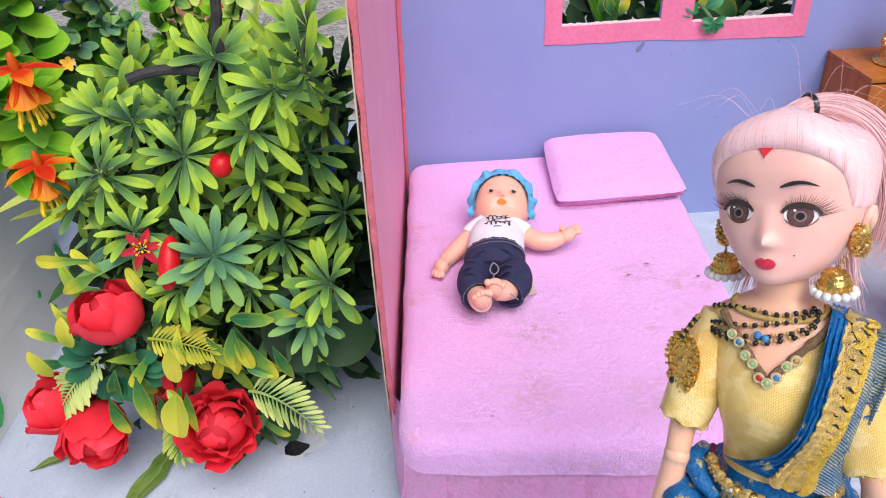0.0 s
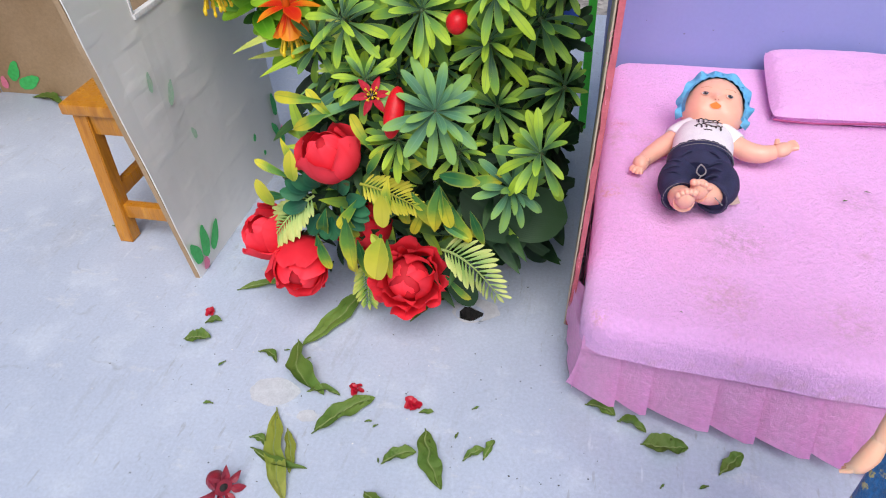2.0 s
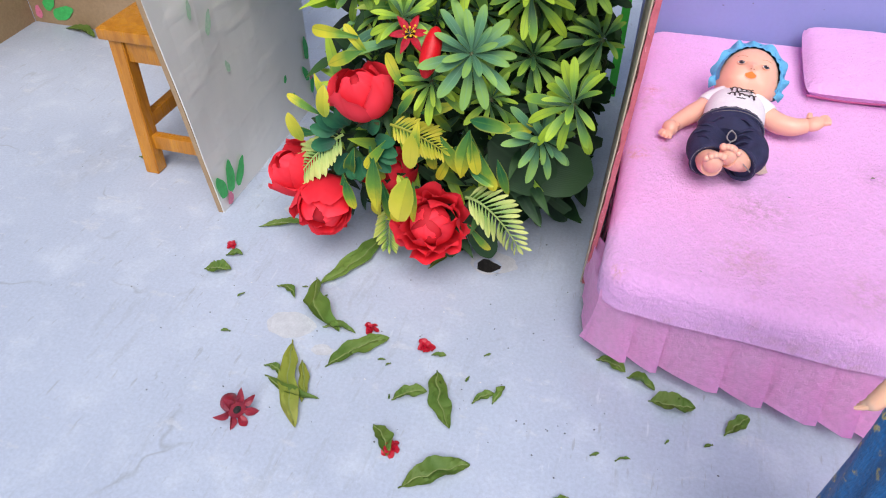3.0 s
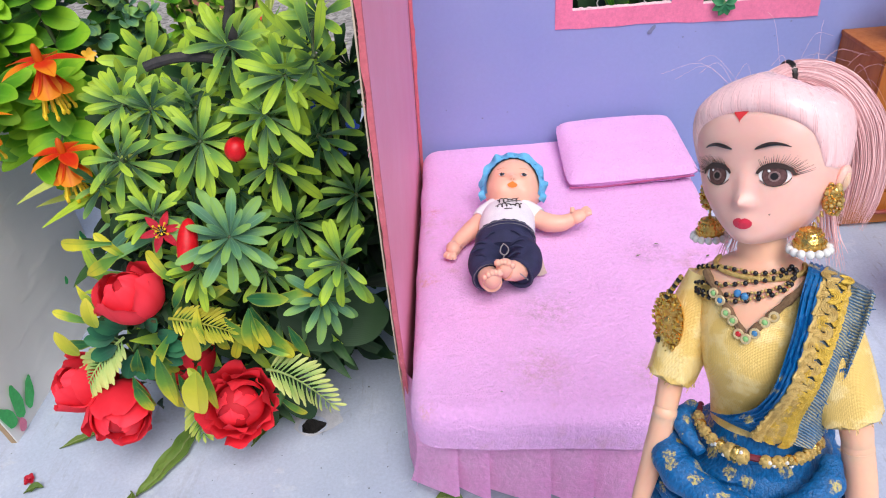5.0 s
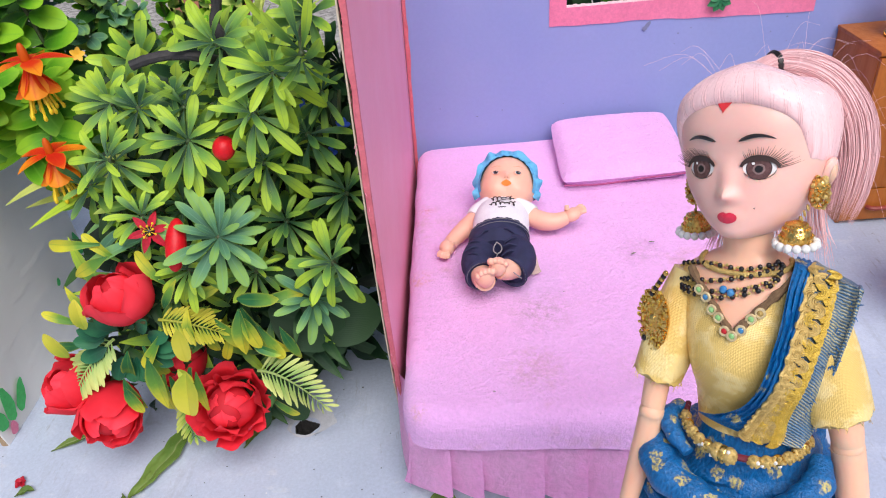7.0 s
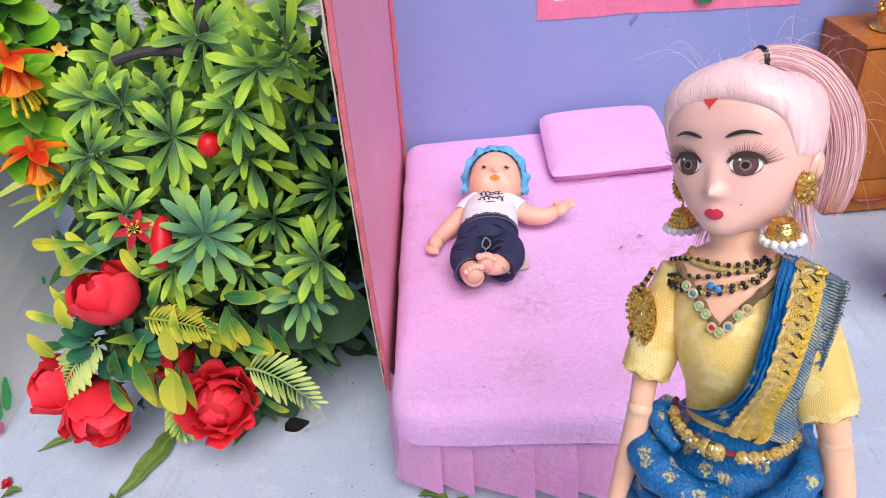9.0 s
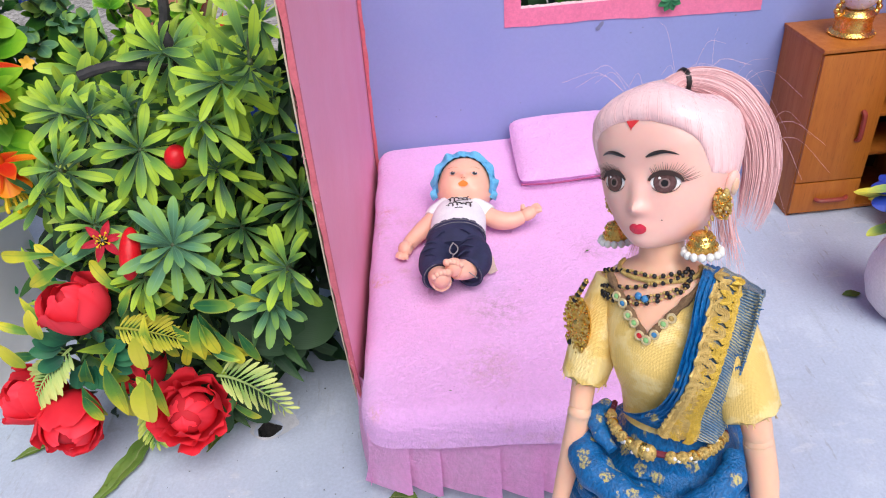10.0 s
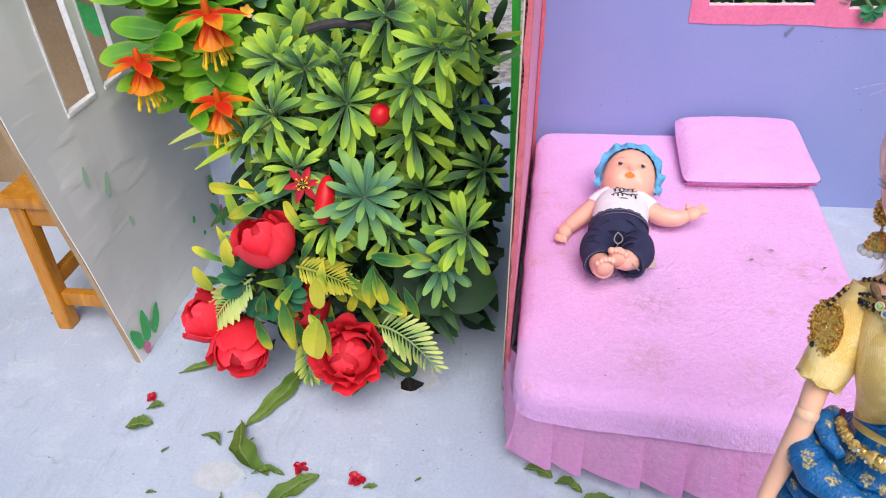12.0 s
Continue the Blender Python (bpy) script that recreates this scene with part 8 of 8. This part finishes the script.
    for i in range(len(vr) - 1):
        b0, b1 = braid(min(1, i / R))
        for j in range(C):
            f = bm.faces.new((vr[i][j], vr[i][j + 1], vr[i + 1][j + 1], vr[i + 1][j]))
            f.material_index = I["SARI"] if j < b0 * C else I["SARI_PALE"] if j < 47 or i < 34 else I["SILK"]
    tube(bm, [r[-1] for r in sash[4:R + 3]], [0.0003 + 0.0003 * (i / (R - 2)) for i in range(len(sash[4:R + 3]))], 6, I["SARI_PALE"])
    for _ in range(60):
        i = rnd.uniform(0.30, 0.98) * R
        p = sash[int(i)][-1 if rnd.random() < 0.5 else rnd.randint(C - 9, C)]
        q = p + V((rnd.uniform(-0.2, 1), -0.6, rnd.uniform(-0.9, 0.5))) * rnd.uniform(0.0006, 0.0018)
        tube(bm, [p, p.lerp(q, 0.5) + V((0, -0.0003, 0.0002)), q], [0.00022, 0.00018, 0.00006], 4, I["SILK"])
    # scrolls of gold braid, one roundel to either side in turn
    def on_sash(i, u):
        i = max(0, min(R + 2, i))
        k, j = int(i), min(C - 1, int(u * C))
        k2 = min(R + 2, k + 1)
        return sash[k][j].lerp(sash[k][j + 1], u * C - j).lerp(sash[k2][j].lerp(sash[k2][j + 1], u * C - j), i - k)
    def lace(i, u):
        # place, ways across and along, and the way out of the cloth
        p = on_sash(i, u)
        across = (on_sash(i, min(0.98, u + 0.04)) - on_sash(i, u - 0.04)).normalized()
        along = on_sash(i + 0.6, u) - on_sash(i - 0.6, u)
        along = (along - across * along.dot(across)).normalized()
        nrm = across.cross(along).normalized()
        return p, across, along, nrm if nrm.y < 0 else -nrm
    for n_ in range(30):
        for col, across in enumerate((0.20, 0.50, 0.80)):
            i = 0.5 + 1.36 * n_ + (0.68 if col == 1 else 0.0)
            b0, b1 = braid(min(1, i / R))
            p, ac, al, nrm = lace(i, b0 + (b1 - b0) * across)
            side = (-1, 1 if n_ % 2 else -1, 1)[col]
            metal = I["GOLD_THREAD" if col == 2 or (col == 1 and n_ % 3 == 0) else "GOLD_DULL"]
            for r in (0.0005, 0.0010, 0.0015, 0.0019):
                arc = [p + nrm * (0.0010 - 0.14 * r + 0.00008 * math.sin(8 * q)) + ac * side * r * 1.1 * math.cos(q) + al * r * 0.95 * math.sin(q) for q in [-2.1 + 4.2 * k / 12 for k in range(13)]]
                tube(bm, arc, 0.00027, 5, metal)
    for side in (0, 1):
        tube(bm, [on_sash(i, braid(min(1, i / R))[side] + 0.015 * math.sin(i * 2.6)) + V((0, -0.0007, 0)) for i in [0.5 * q for q in range(2 * R + 4)]], 0.00050, 5, I["GOLD_DULL"])
    # belt of beads on a cord
    def belt(phi):
        return V((0.0002 + 0.0172 * math.sin(phi), -0.0176 * math.cos(phi) if math.cos(phi) > 0 else -0.0130 * math.cos(phi), 0.0028 - 0.0016 * math.cos(phi + 0.3) - 0.0022 * math.sin(phi)))
    ring_pts = [belt(-1.5 + 3.1 * k / 48) for k in range(49)]
    tube(bm, ring_pts, 0.0010, 7, I["CORD"])
    for k in range(30):
        phi = -1.25 + 2.75 * k / 29
        if 0.02 < phi < 0.28:
            continue
        big = 0.0024 if -0.22 < phi < 0.02 else 0.0012 + 0.0005 * (k % 2)
        p = belt(phi) + V((0, -0.0006, 0))
        ball(bm, p, big, I["GOLD_DULL" if k % 3 else "GOLD"], 12, 8)
        for i in range(6):
            a = i * math.tau / 6 + k
            ball(bm, p + V((big * 0.75 * math.cos(a), -big * 0.55, big * 0.75 * math.sin(a))), 0.00062, I["BEAD_WHITE" if (i + 2 * k) % 9 == 0 else "GOLD_DULL"], 5, 4)
    # the gathered folds of the sari under the belt
    for path, rad in ((((-0.0205, -0.004, -0.0015), (-0.0235, -0.011, -0.0050), (-0.0190, -0.0185, -0.0090), (-0.0080, -0.0225, -0.0125), (0.0060, -0.0215, -0.0150)), (0.0030, 0.0056, 0.0062, 0.0050, 0.0030)), (((-0.0190, -0.002, 0.0040), (-0.0205, -0.0085, 0.0035), (-0.0175, -0.0135, 0.0010), (-0.0120, -0.0170, -0.0020)), (0.0022, 0.0028, 0.0028, 0.0016)), (((0.0210, -0.004, -0.0020), (0.0215, -0.0110, -0.0060), (0.0165, -0.0180, -0.0110), (0.0060, -0.0215, -0.0160)), (0.0026, 0.0044, 0.0046, 0.0026))):
        way = spline(path, 7)
        tube(bm, way, [float(np.interp(i / (len(way) - 1), np.linspace(0, 1, len(rad)), rad)) * (1 + 0.07 * math.sin(i * 1.3)) for i in range(len(way))], 18, I["SARI"], 0.85)
    # lean back a little, and turn to one side
    for i, v in enumerate(bm.verts):
        if v.co.z > 0 and not first <= i < after:
            v.co.z *= 1.07
    W = Matrix.Translation(LADY) @ pose(0, 0, 0, -15.3, 0, 0) @ pose(0, 0, 0, 0, -2.6, 0) @ pose(0, 0, 0, 0, 0, -35.5)
    bmesh.ops.transform(bm, matrix=W, verts=bm.verts)
    # the skirt falls straight to the floor
    n = 96
    keys = ((0, 0.0150, 0.0145, 0.0000), (0.02, 0.0176, 0.0168, -0.0045), (0.05, 0.0232, 0.0212, -0.0105), (0.09, 0.0272, 0.0240, -0.0165), (0.14, 0.0296, 0.0250, -0.023), (0.25, 0.0280, 0.0240, -0.045), (0.45, 0.0270, 0.0235, -0.10), (0.7, 0.0285, 0.0250, -0.17), (1.0, 0.0320, 0.0285, -LADY[2]))
    rings = []
    for t in [0.25 * i / 44 for i in range(44)] + [0.25 + 0.75 * i / 12 for i in range(13)]:
        rx, ry, dz = (float(np.interp(t, [k[0] for k in keys], [k[c] for k in keys])) for c in (1, 2, 3))
        row = []
        for k in range(n):
            a = k * math.tau / n
            rip = 1 + (0.05 * math.sin(6 * a + 7 * t) + 0.035 * math.sin(13 * a - 3 * t)) * min(1, t * 9)
            w = min(1, t / 0.03) * max(0, 1 - t / 0.25)
            rip += w * (0.070 * math.sin(-dz * 620 + 2.2 * math.sin(a * 1.5) + 1.5 * a) + 0.045 * math.sin(-dz * 1100 - 3 * a + 2))
            row.append(V((LADY[0] + rx * rip * math.cos(a), LADY[1] + 0.001 + ry * rip * math.sin(a), max(0.0, LADY[2] + dz + 0.0055 * math.cos(a) * max(0, 1 - t / 0.3)))))
        rings.append(row)
    loft(bm, rings, I["SARI"])
    for k, (z0, amp) in enumerate(((-0.0165, 0.004), (-0.0225, -0.003), (-0.029, 0.003))):
        pts = [V((LADY[0] + 0.0282 * math.cos(a), LADY[1] + 0.0235 * math.sin(a), LADY[2] + z0 + amp * math.sin(a * 1.5 + k))) for a in [math.pi + math.pi * i / 24 for i in range(25)]]
        tube(bm, pts, [0.0010 + 0.0022 * math.sin(math.pi * i / 24) for i in range(25)], 8, I["SARI"], 0.7)
    solid("lady_doll", bm, mats, (LADY[0], LADY[1], 0), "pink-haired fashion doll in a gold blouse and blue sari", "doll")


LADY = (0.1377, -0.2350, 0.2408)


def build_baby():
    mats = [BABY_SKIN, SHIRT, DENIM, BLUE_CAP, BLACK, EYE_WHITE, MOUTH, STITCH, TERRACOTTA, mat("grey_blue_iris", (0.10, 0.13, 0.17), rough=0.2), TAG_CLOTH]
    bm = bmesh.new()
    Z = BED_Z
    # head, face turned up and towards the feet
    hc = V((0.0945, 0.1490, Z + 0.0250))
    T = aim(hc, (0.27, 0.70, 0.66), (0.18, -0.66, 0.72)) @ pose(0, 0, 0, 0, -13, 9) @ Matrix.Diagonal((1.11, 1.15, 1.10, 1))      # y: to the crown, z: out of the face
    R3 = T.to_3x3().normalized()
    g = bmesh.ops.create_uvsphere(bm, u_segments=72, v_segments=52, radius=1)
    for v in g["verts"]:
        x, y, z = v.co
        w = 0.0205 + (0.0022 if y < 0.1 else 0) * math.exp(-((y + 0.35) / 0.35) ** 2)
        p = V((x * w, y * 0.0225, z * 0.0195))
        cheek = 0.0028 * math.exp(-((abs(x) - 0.5) / 0.3) ** 2 - ((y + 0.32) / 0.28) ** 2) * max(0, z)
        nose = 0.0036 * math.exp(-(x / 0.15) ** 2 - ((y - 0.16) / 0.10) ** 2) * max(0, z)
        chin = 0.0020 * math.exp(-(x / 0.25) ** 2 - ((y + 0.78) / 0.2) ** 2) * max(0, z)
        eye = -0.0014 * math.exp(-((abs(x) - 0.36) / 0.14) ** 2 - ((y - 0.23) / 0.12) ** 2) * max(0, z)
        v.co = T @ (p + V((0, 0, cheek + nose + chin + eye)))

    def on_face(x, y, off=0.0):
        w = 0.0210
        s = max(0.0, 1 - (x / w) ** 2 - (y / 0.0225) ** 2)
        nose = 0.0036 * math.exp(-(x / 0.0031) ** 2 - ((y - 0.0036) / 0.0023) ** 2)
        cheek = 0.0028 * math.exp(-((abs(x) - 0.0105) / 0.0063) ** 2 - ((y + 0.0072) / 0.0063) ** 2)
        return T @ V((x, y, 0.0195 * math.sqrt(s) + (nose + cheek) * math.sqrt(s) + off))

    def disc(cx, cy, a, b, off, mi, n=16):
        mid = bm.verts.new(on_face(cx, cy, off))
        rim = [bm.verts.new(on_face(cx + a * math.cos(k * math.tau / n), cy + b * math.sin(k * math.tau / n), off)) for k in range(n)]
        for k in range(n):
            bm.faces.new((mid, rim[k], rim[(k + 1) % n])).material_index = mi
    for s in (-1, 1):
        disc(s * 0.0084, 0.0058, 0.0027, 0.0014, 0.0002, 5)
        disc(s * 0.0084 + 0.0002, 0.0059, 0.0018, 0.0014, 0.0004, 9)
        disc(s * 0.0084 + 0.0002, 0.0059, 0.0010, 0.0010, 0.0006, 4)
        # tiny white dot as a coloured-in glint
        disc(s * 0.0084 + 0.0008, 0.0065, 0.0003, 0.0003, 0.0008, 5, 8)
        tube(bm, [on_face(s * 0.0084 - 0.0030 + 0.0060 * i / 6, 0.0062 + 0.0014 * math.sin(math.pi * i / 6), 0.0001) for i in range(7)], 0.0005, 6, 0)
        tube(bm, [on_face(s * 0.0084 - 0.0027 + 0.0054 * i / 6, 0.0058 - 0.0014 * math.sin(math.pi * i / 6), 0.0) for i in range(7)], 0.0004, 6, 0)
        tube(bm, [on_face(s * 0.0084 - 0.0028 + 0.0056 * i / 6, 0.0059 + 0.0014 * math.sin(math.pi * i / 6), 0.0003) for i in range(7)], 0.00018, 5, 8)
        tube(bm, [on_face(s * 0.0084 - 0.0036 + 0.0072 * i / 6, 0.0104 + 0.0009 * math.sin(math.pi * i / 6), -0.0001) for i in range(7)], 0.00014, 5, 8)
        ball(bm, T @ V((s * 0.0222, -0.0045, -0.002)), (0.0024, 0.0045, 0.0035), 0, 12, 9, R3.to_4x4())
        disc(s * 0.0010, 0.0014, 0.0005, 0.0003, 0.0003, 8, 8)
    # the open mouth: a peaked upper lip over a wide lower edge
    mouth = [(0.0037 * math.cos(a) * (1 - 0.50 * max(0, math.sin(a)) ** 1.5), -0.0024 + (0.0026 if math.sin(a) > 0 else 0.0024) * math.sin(a)) for a in [k * math.tau / 28 for k in range(28)]]
    lips = [on_face(x * 1.08, y * 1.0 - 0.0002, 0.0) for x, y in mouth]
    tube(bm, lips + lips[:1], 0.00055, 6, 0)
    mid = bm.verts.new(on_face(0, -0.0025, 0.0004))
    rim = [bm.verts.new(on_face(x, y, 0.0004)) for x, y in mouth]
    for k in range(28):
        bm.faces.new((mid, rim[k], rim[(k + 1) % 28])).material_index = 6
    # cap: a gathered shell behind the face and its ruffled brim
    rows = []
    K = 120
    for j in range(9):
        t = j / 8
        row = []
        for i in range(K + 1):
            a = -0.42 + (math.pi + 0.84) * i / K
            rr = 0.0232 - 0.012 * t * t + 0.0011 * math.sin(a * 26) * (1 - t)
            row.append(T @ V((rr * math.cos(a), rr * math.sin(a) * 1.04, 0.0045 - 0.023 * t)))
        rows.append(row)
    loft(bm, rows, 3, closed=False)
    rows = []
    for j in range(7):
        t = j / 6
        row = []
        for i in range(K + 1):
            a = -0.42 + (math.pi + 0.84) * i / K
            wv = math.sin(a * 12 + 1.6 * math.sin(a * 3.3))
            rr = 0.0218 + 0.0042 * t + 0.0011 * t * math.sin(a * 9 + 2 * math.sin(a * 4))
            row.append(T @ V((rr * math.cos(a), rr * math.sin(a) * 1.04, 0.0052 + 0.0044 * t * wv - 0.0015 * t * t)))
        rows.append(row)
    loft(bm, rows, 3, closed=False)
    rows = []
    for j in range(5):
        t = j / 4
        rows.append([T @ V(((0.0222 - 0.0022 * t) * math.cos(a), (0.0222 - 0.0022 * t) * math.sin(a) * 1.04, 0.0052 + 0.0050 * t + 0.0012 * math.sin(a * 23) * t)) for a in [-0.30 + (math.pi + 0.60) * i / K for i in range(K + 1)]])
    loft(bm, rows, 3, closed=False)

    def blob(path, radii, mi, n=18, flat=1.0):
        tube(bm, spline(path, 5), list(np.interp(np.linspace(0, 1, 5 * (len(path) - 1) + 1), np.linspace(0, 1, len(radii)), radii)), n, mi, flat)
    # shirt and neck
    blob(((0.0922, 0.139, Z + 0.0145), (0.0912, 0.133, Z + 0.0145), (0.089, 0.122, Z + 0.0160), (0.086, 0.106, Z + 0.0175), (0.0825, 0.076, Z + 0.0178)), (0.0085, 0.0160, 0.0212, 0.0226, 0.0222), 1, 28, 0.66)
    blob(((0.0915, 0.142, Z + 0.017), (0.093, 0.150, Z + 0.018)), (0.0090, 0.0085), 0)
    for s, pts in ((-1, ((0.079, 0.131, Z + 0.017), (0.069, 0.125, Z + 0.015), (0.0645, 0.120, Z + 0.0135))), (1, ((0.099, 0.127, Z + 0.017), (0.108, 0.121, Z + 0.015), (0.1125, 0.117, Z + 0.0140)))):
        blob(pts, (0.0098, 0.0090, 0.0080), 1, 18)
    # arms
    blob(((0.068, 0.124, Z + 0.0135), (0.057, 0.111, Z + 0.011), (0.047, 0.100, Z + 0.0085), (0.0425, 0.093, Z + 0.0075)), (0.0074, 0.0076, 0.0064, 0.0056), 0)
    ball(bm, (0.0405, 0.0885, Z + 0.0080), (0.0062, 0.0072, 0.0062), 0, 14, 10)
    for k in range(4):
        a = -2.6 + 0.42 * k
        p = V((0.0395 + 0.004 * math.cos(a), 0.086 + 0.004 * math.sin(a), Z + 0.0075))
        blob((p, p + V((0.0022 * math.cos(a), 0.0026 * math.sin(a), -0.001)), p + V((0.0030 * math.cos(a), 0.0042 * math.sin(a), -0.0028))), (0.0021, 0.0021, 0.0014), 0, 8)
    blob(((0.046, 0.090, Z + 0.010), (0.0445, 0.0865, Z + 0.0125)), (0.0022, 0.0017), 0, 8)
    blob(((0.109, 0.119, Z + 0.014), (0.1190, 0.1105, Z + 0.0125), (0.1295, 0.1070, Z + 0.0130), (0.1390, 0.1090, Z + 0.0145)), (0.0076, 0.0080, 0.0072, 0.0056), 0)
    ball(bm, (0.1440, 0.1105, Z + 0.0160), (0.0080, 0.0066, 0.0050), 0, 14, 10, pose(0, 0, 0, 0, -20, 20))
    for k in range(4):
        a = 0.62 - 0.27 * k
        p = V((0.1462, 0.1112, Z + 0.0172)) + V((0.003 * math.cos(a), 0.0075 * math.sin(a), 0.0004))
        blob((p, p + V((0.0034 * math.cos(a), 0.0026 * math.sin(a), 0.0014)), p + V((0.0062 * math.cos(a), 0.0042 * math.sin(a), 0.0016))), (0.0024, 0.0023, 0.0015), 0, 8)
    blob(((0.1405, 0.1135, Z + 0.018), (0.1405, 0.1175, Z + 0.0205)), (0.0026, 0.0018), 0, 8)
    # trousers
    waist = len(bm.verts)
    blob(((0.0845, 0.0965, Z + 0.0180), (0.0840, 0.0915, Z + 0.0182), (0.0828, 0.082, Z + 0.0182), (0.0820, 0.070, Z + 0.0180)), (0.0218, 0.0232, 0.0232, 0.0175), 2, 30, 0.74)
    blob(((0.0740, 0.084, Z + 0.0180), (0.0675, 0.068, Z + 0.0185), (0.0655, 0.053, Z + 0.0190), (0.0680, 0.0395, Z + 0.0190)), (0.0124, 0.0126, 0.0120, 0.0106), 2, 22)
    blob(((0.0920, 0.082, Z + 0.0180), (0.0970, 0.067, Z + 0.0185), (0.0965, 0.052, Z + 0.0185), (0.0905, 0.0415, Z + 0.0185)), (0.0124, 0.0126, 0.0120, 0.0106), 2, 22)
    for c, d, r in (((0.0682, 0.0390, Z + 0.0190), (0.2, -1, 0.05), 0.0114), ((0.0900, 0.0410, Z + 0.0185), (-0.6, -0.9, 0.05), 0.0113)):
        ring(bm, c, d, r, 0.0015, 2, 22, 7)
        ring(bm, V(c) + V((0, -0.0013, 0)), d, r, 0.00020, 7, 26, 4)
    # waistband with a frayed upper edge and stitches, creases, cord loop
    band = []
    for y, grow in ((0.0995, 0.0), (0.0998, 0.0008), (0.0955, 0.0013), (0.0915, 0.0013), (0.0900, 0.0004)):
        band.append([V((0.0842 + (0.0224 + grow) * math.cos(a), y + (0.0007 * math.sin(a * 17) + 0.0005 * math.sin(a * 41) if y > 0.099 else 0.0) - (0.002 if 0.15 < a < 0.75 and y > 0.099 else 0), Z + 0.0180 + (0.0166 + grow) * math.sin(a))) for a in [-0.35 + (math.pi + 0.7) * i / 90 for i in range(91)]])
    loft(bm, band, 2, closed=False)
    for y in (0.0962, 0.0912):
        tube(bm, [V((0.0842 + 0.0238 * math.cos(a), y, Z + 0.0180 + 0.0181 * math.sin(a))) for a in [0.1 + 2.94 * i / 40 for i in range(41)]], 0.00022, 4, 7)
    for x, y, z, dx, dy in ((0.0655, 0.070, 0.0318, 0.010, -0.004), (0.0630, 0.060, 0.0320, 0.012, 0.003), (0.0640, 0.051, 0.0318, 0.009, -0.005), (0.0930, 0.070, 0.0318, 0.011, 0.004), (0.0910, 0.060, 0.0322, 0.012, -0.003), (0.0890, 0.051, 0.0314, 0.010, 0.004), (0.0730, 0.079, 0.0350, -0.008, -0.006), (0.0900, 0.080, 0.0350, 0.009, -0.006)):
        p = V((x, y, Z + z))
        tube(bm, spline([p - V((dx * 0.6, dy * 0.6, 0.0030)), p, p + V((dx * 0.6, dy * 0.6, -0.0030))], 4), [0.0003, 0.0006, 0.0008, 0.0010, 0.0010, 0.0009, 0.0008, 0.0006, 0.0003], 7, 2)
    tube(bm, spline([(0.0810, 0.0620, Z + 0.0335), (0.0788, 0.0570, Z + 0.0330), (0.0780, 0.0505, Z + 0.0325), (0.0805, 0.0470, Z + 0.0320), (0.0836, 0.0505, Z + 0.0325), (0.0838, 0.0570, Z + 0.0330), (0.0810, 0.0620, Z + 0.0337)], 5), 0.00055, 5, 7)
    tube(bm, spline([(0.0805, 0.0470, Z + 0.032), (0.0800, 0.042, Z + 0.030), (0.088, 0.034, Z + 0.026), (0.096, 0.030, Z + 0.020)], 5), 0.0004, 4, 7)
    # feet, crossed
    for path, toes, side in ((((0.0672, 0.0440, Z + 0.0190), (0.0685, 0.0330, Z + 0.0205), (0.0700, 0.0255, Z + 0.0235)), (0.0700, 0.0240, Z + 0.0275), -1), (((0.0940, 0.0460, Z + 0.0185), (0.0865, 0.0390, Z + 0.0225), (0.0810, 0.0360, Z + 0.0255)), (0.0800, 0.0345, Z + 0.0285), 1)):
        blob(path, (0.0080, 0.0080, 0.0074), 0, 16)
        t = V(toes)
        ball(bm, t, (0.0068, 0.0054, 0.0080), 0, 16, 12)
        for k in range(5):
            ball(bm, t + V(((k - 2) * 0.0026, -0.0024, 0.0072 - 0.0004 * abs(k - 2 + side) ** 2)), 0.0023 if k != (4 if side < 0 else 0) else 0.0028, 0, 9, 7)
    for v in list(bm.verts)[waist:]:
        v.co += V((-0.0022, -0.0055, 0))
        if v.co.y > 0.036:
            v.co.y = 0.036 + (v.co.y - 0.036) * 0.83
    # cloth tag sticking out from under the trousers
    rows = [[V((0.1020 + 0.0075 * u + 0.002 * t, 0.066 - 0.013 * t, Z + 0.0085 - 0.006 * t + 0.0015 * math.sin(3 * u + 4 * t))) for u in (0, 0.33, 0.66, 1)] for t in (0, 0.25, 0.5, 0.75, 1)]
    loft(bm, rows, 10, closed=False)
    # dark squiggles printed on the shirt, too worn to read
    def chest(x, y):
        cx = 0.0868 + (y - 0.115) * 0.15
        r = 0.0236
        return V((x, y, Z + 0.0166 + 0.66 * math.sqrt(max(0, r * r - (x - cx) ** 2)) + 0.0003))
    for y0, x0, x1, amp, loops in ((0.1185, 0.0790, 0.0965, 0.0030, 5), (0.1105, 0.0770, 0.0985, 0.0034, 6), (0.1045, 0.0835, 0.0900, 0.0006, 3)):
        n = loops * 14
        pts = [chest(x0 + (x1 - x0) * i / n + 0.0011 * (amp > 0.001) * math.sin(i * math.tau / 14), y0 + amp * math.cos(i * math.tau / 14) * (0.55 + 0.45 * math.sin(i * 0.11 + y0 * 900))) for i in range(n + 1)]
        tube(bm, pts, 0.00046, 5, 4)
    tube(bm, [chest(0.0840 + 0.0010 * i, 0.1142 + 0.0003 * i) for i in range(15)], 0.00036, 5, 4)
    solid("baby_doll", bm, mats, (0.085, 0.10, Z), "baby doll with a blue ruffled cap lying on the bed", "doll")

build_floor()
build_room()
build_bed()
build_hut()
build_cabinet()
build_shrub()
build_flower_plant()
build_bouquet()
build_behind()
build_window_plant()
build_litter()
build_lady()
build_baby()
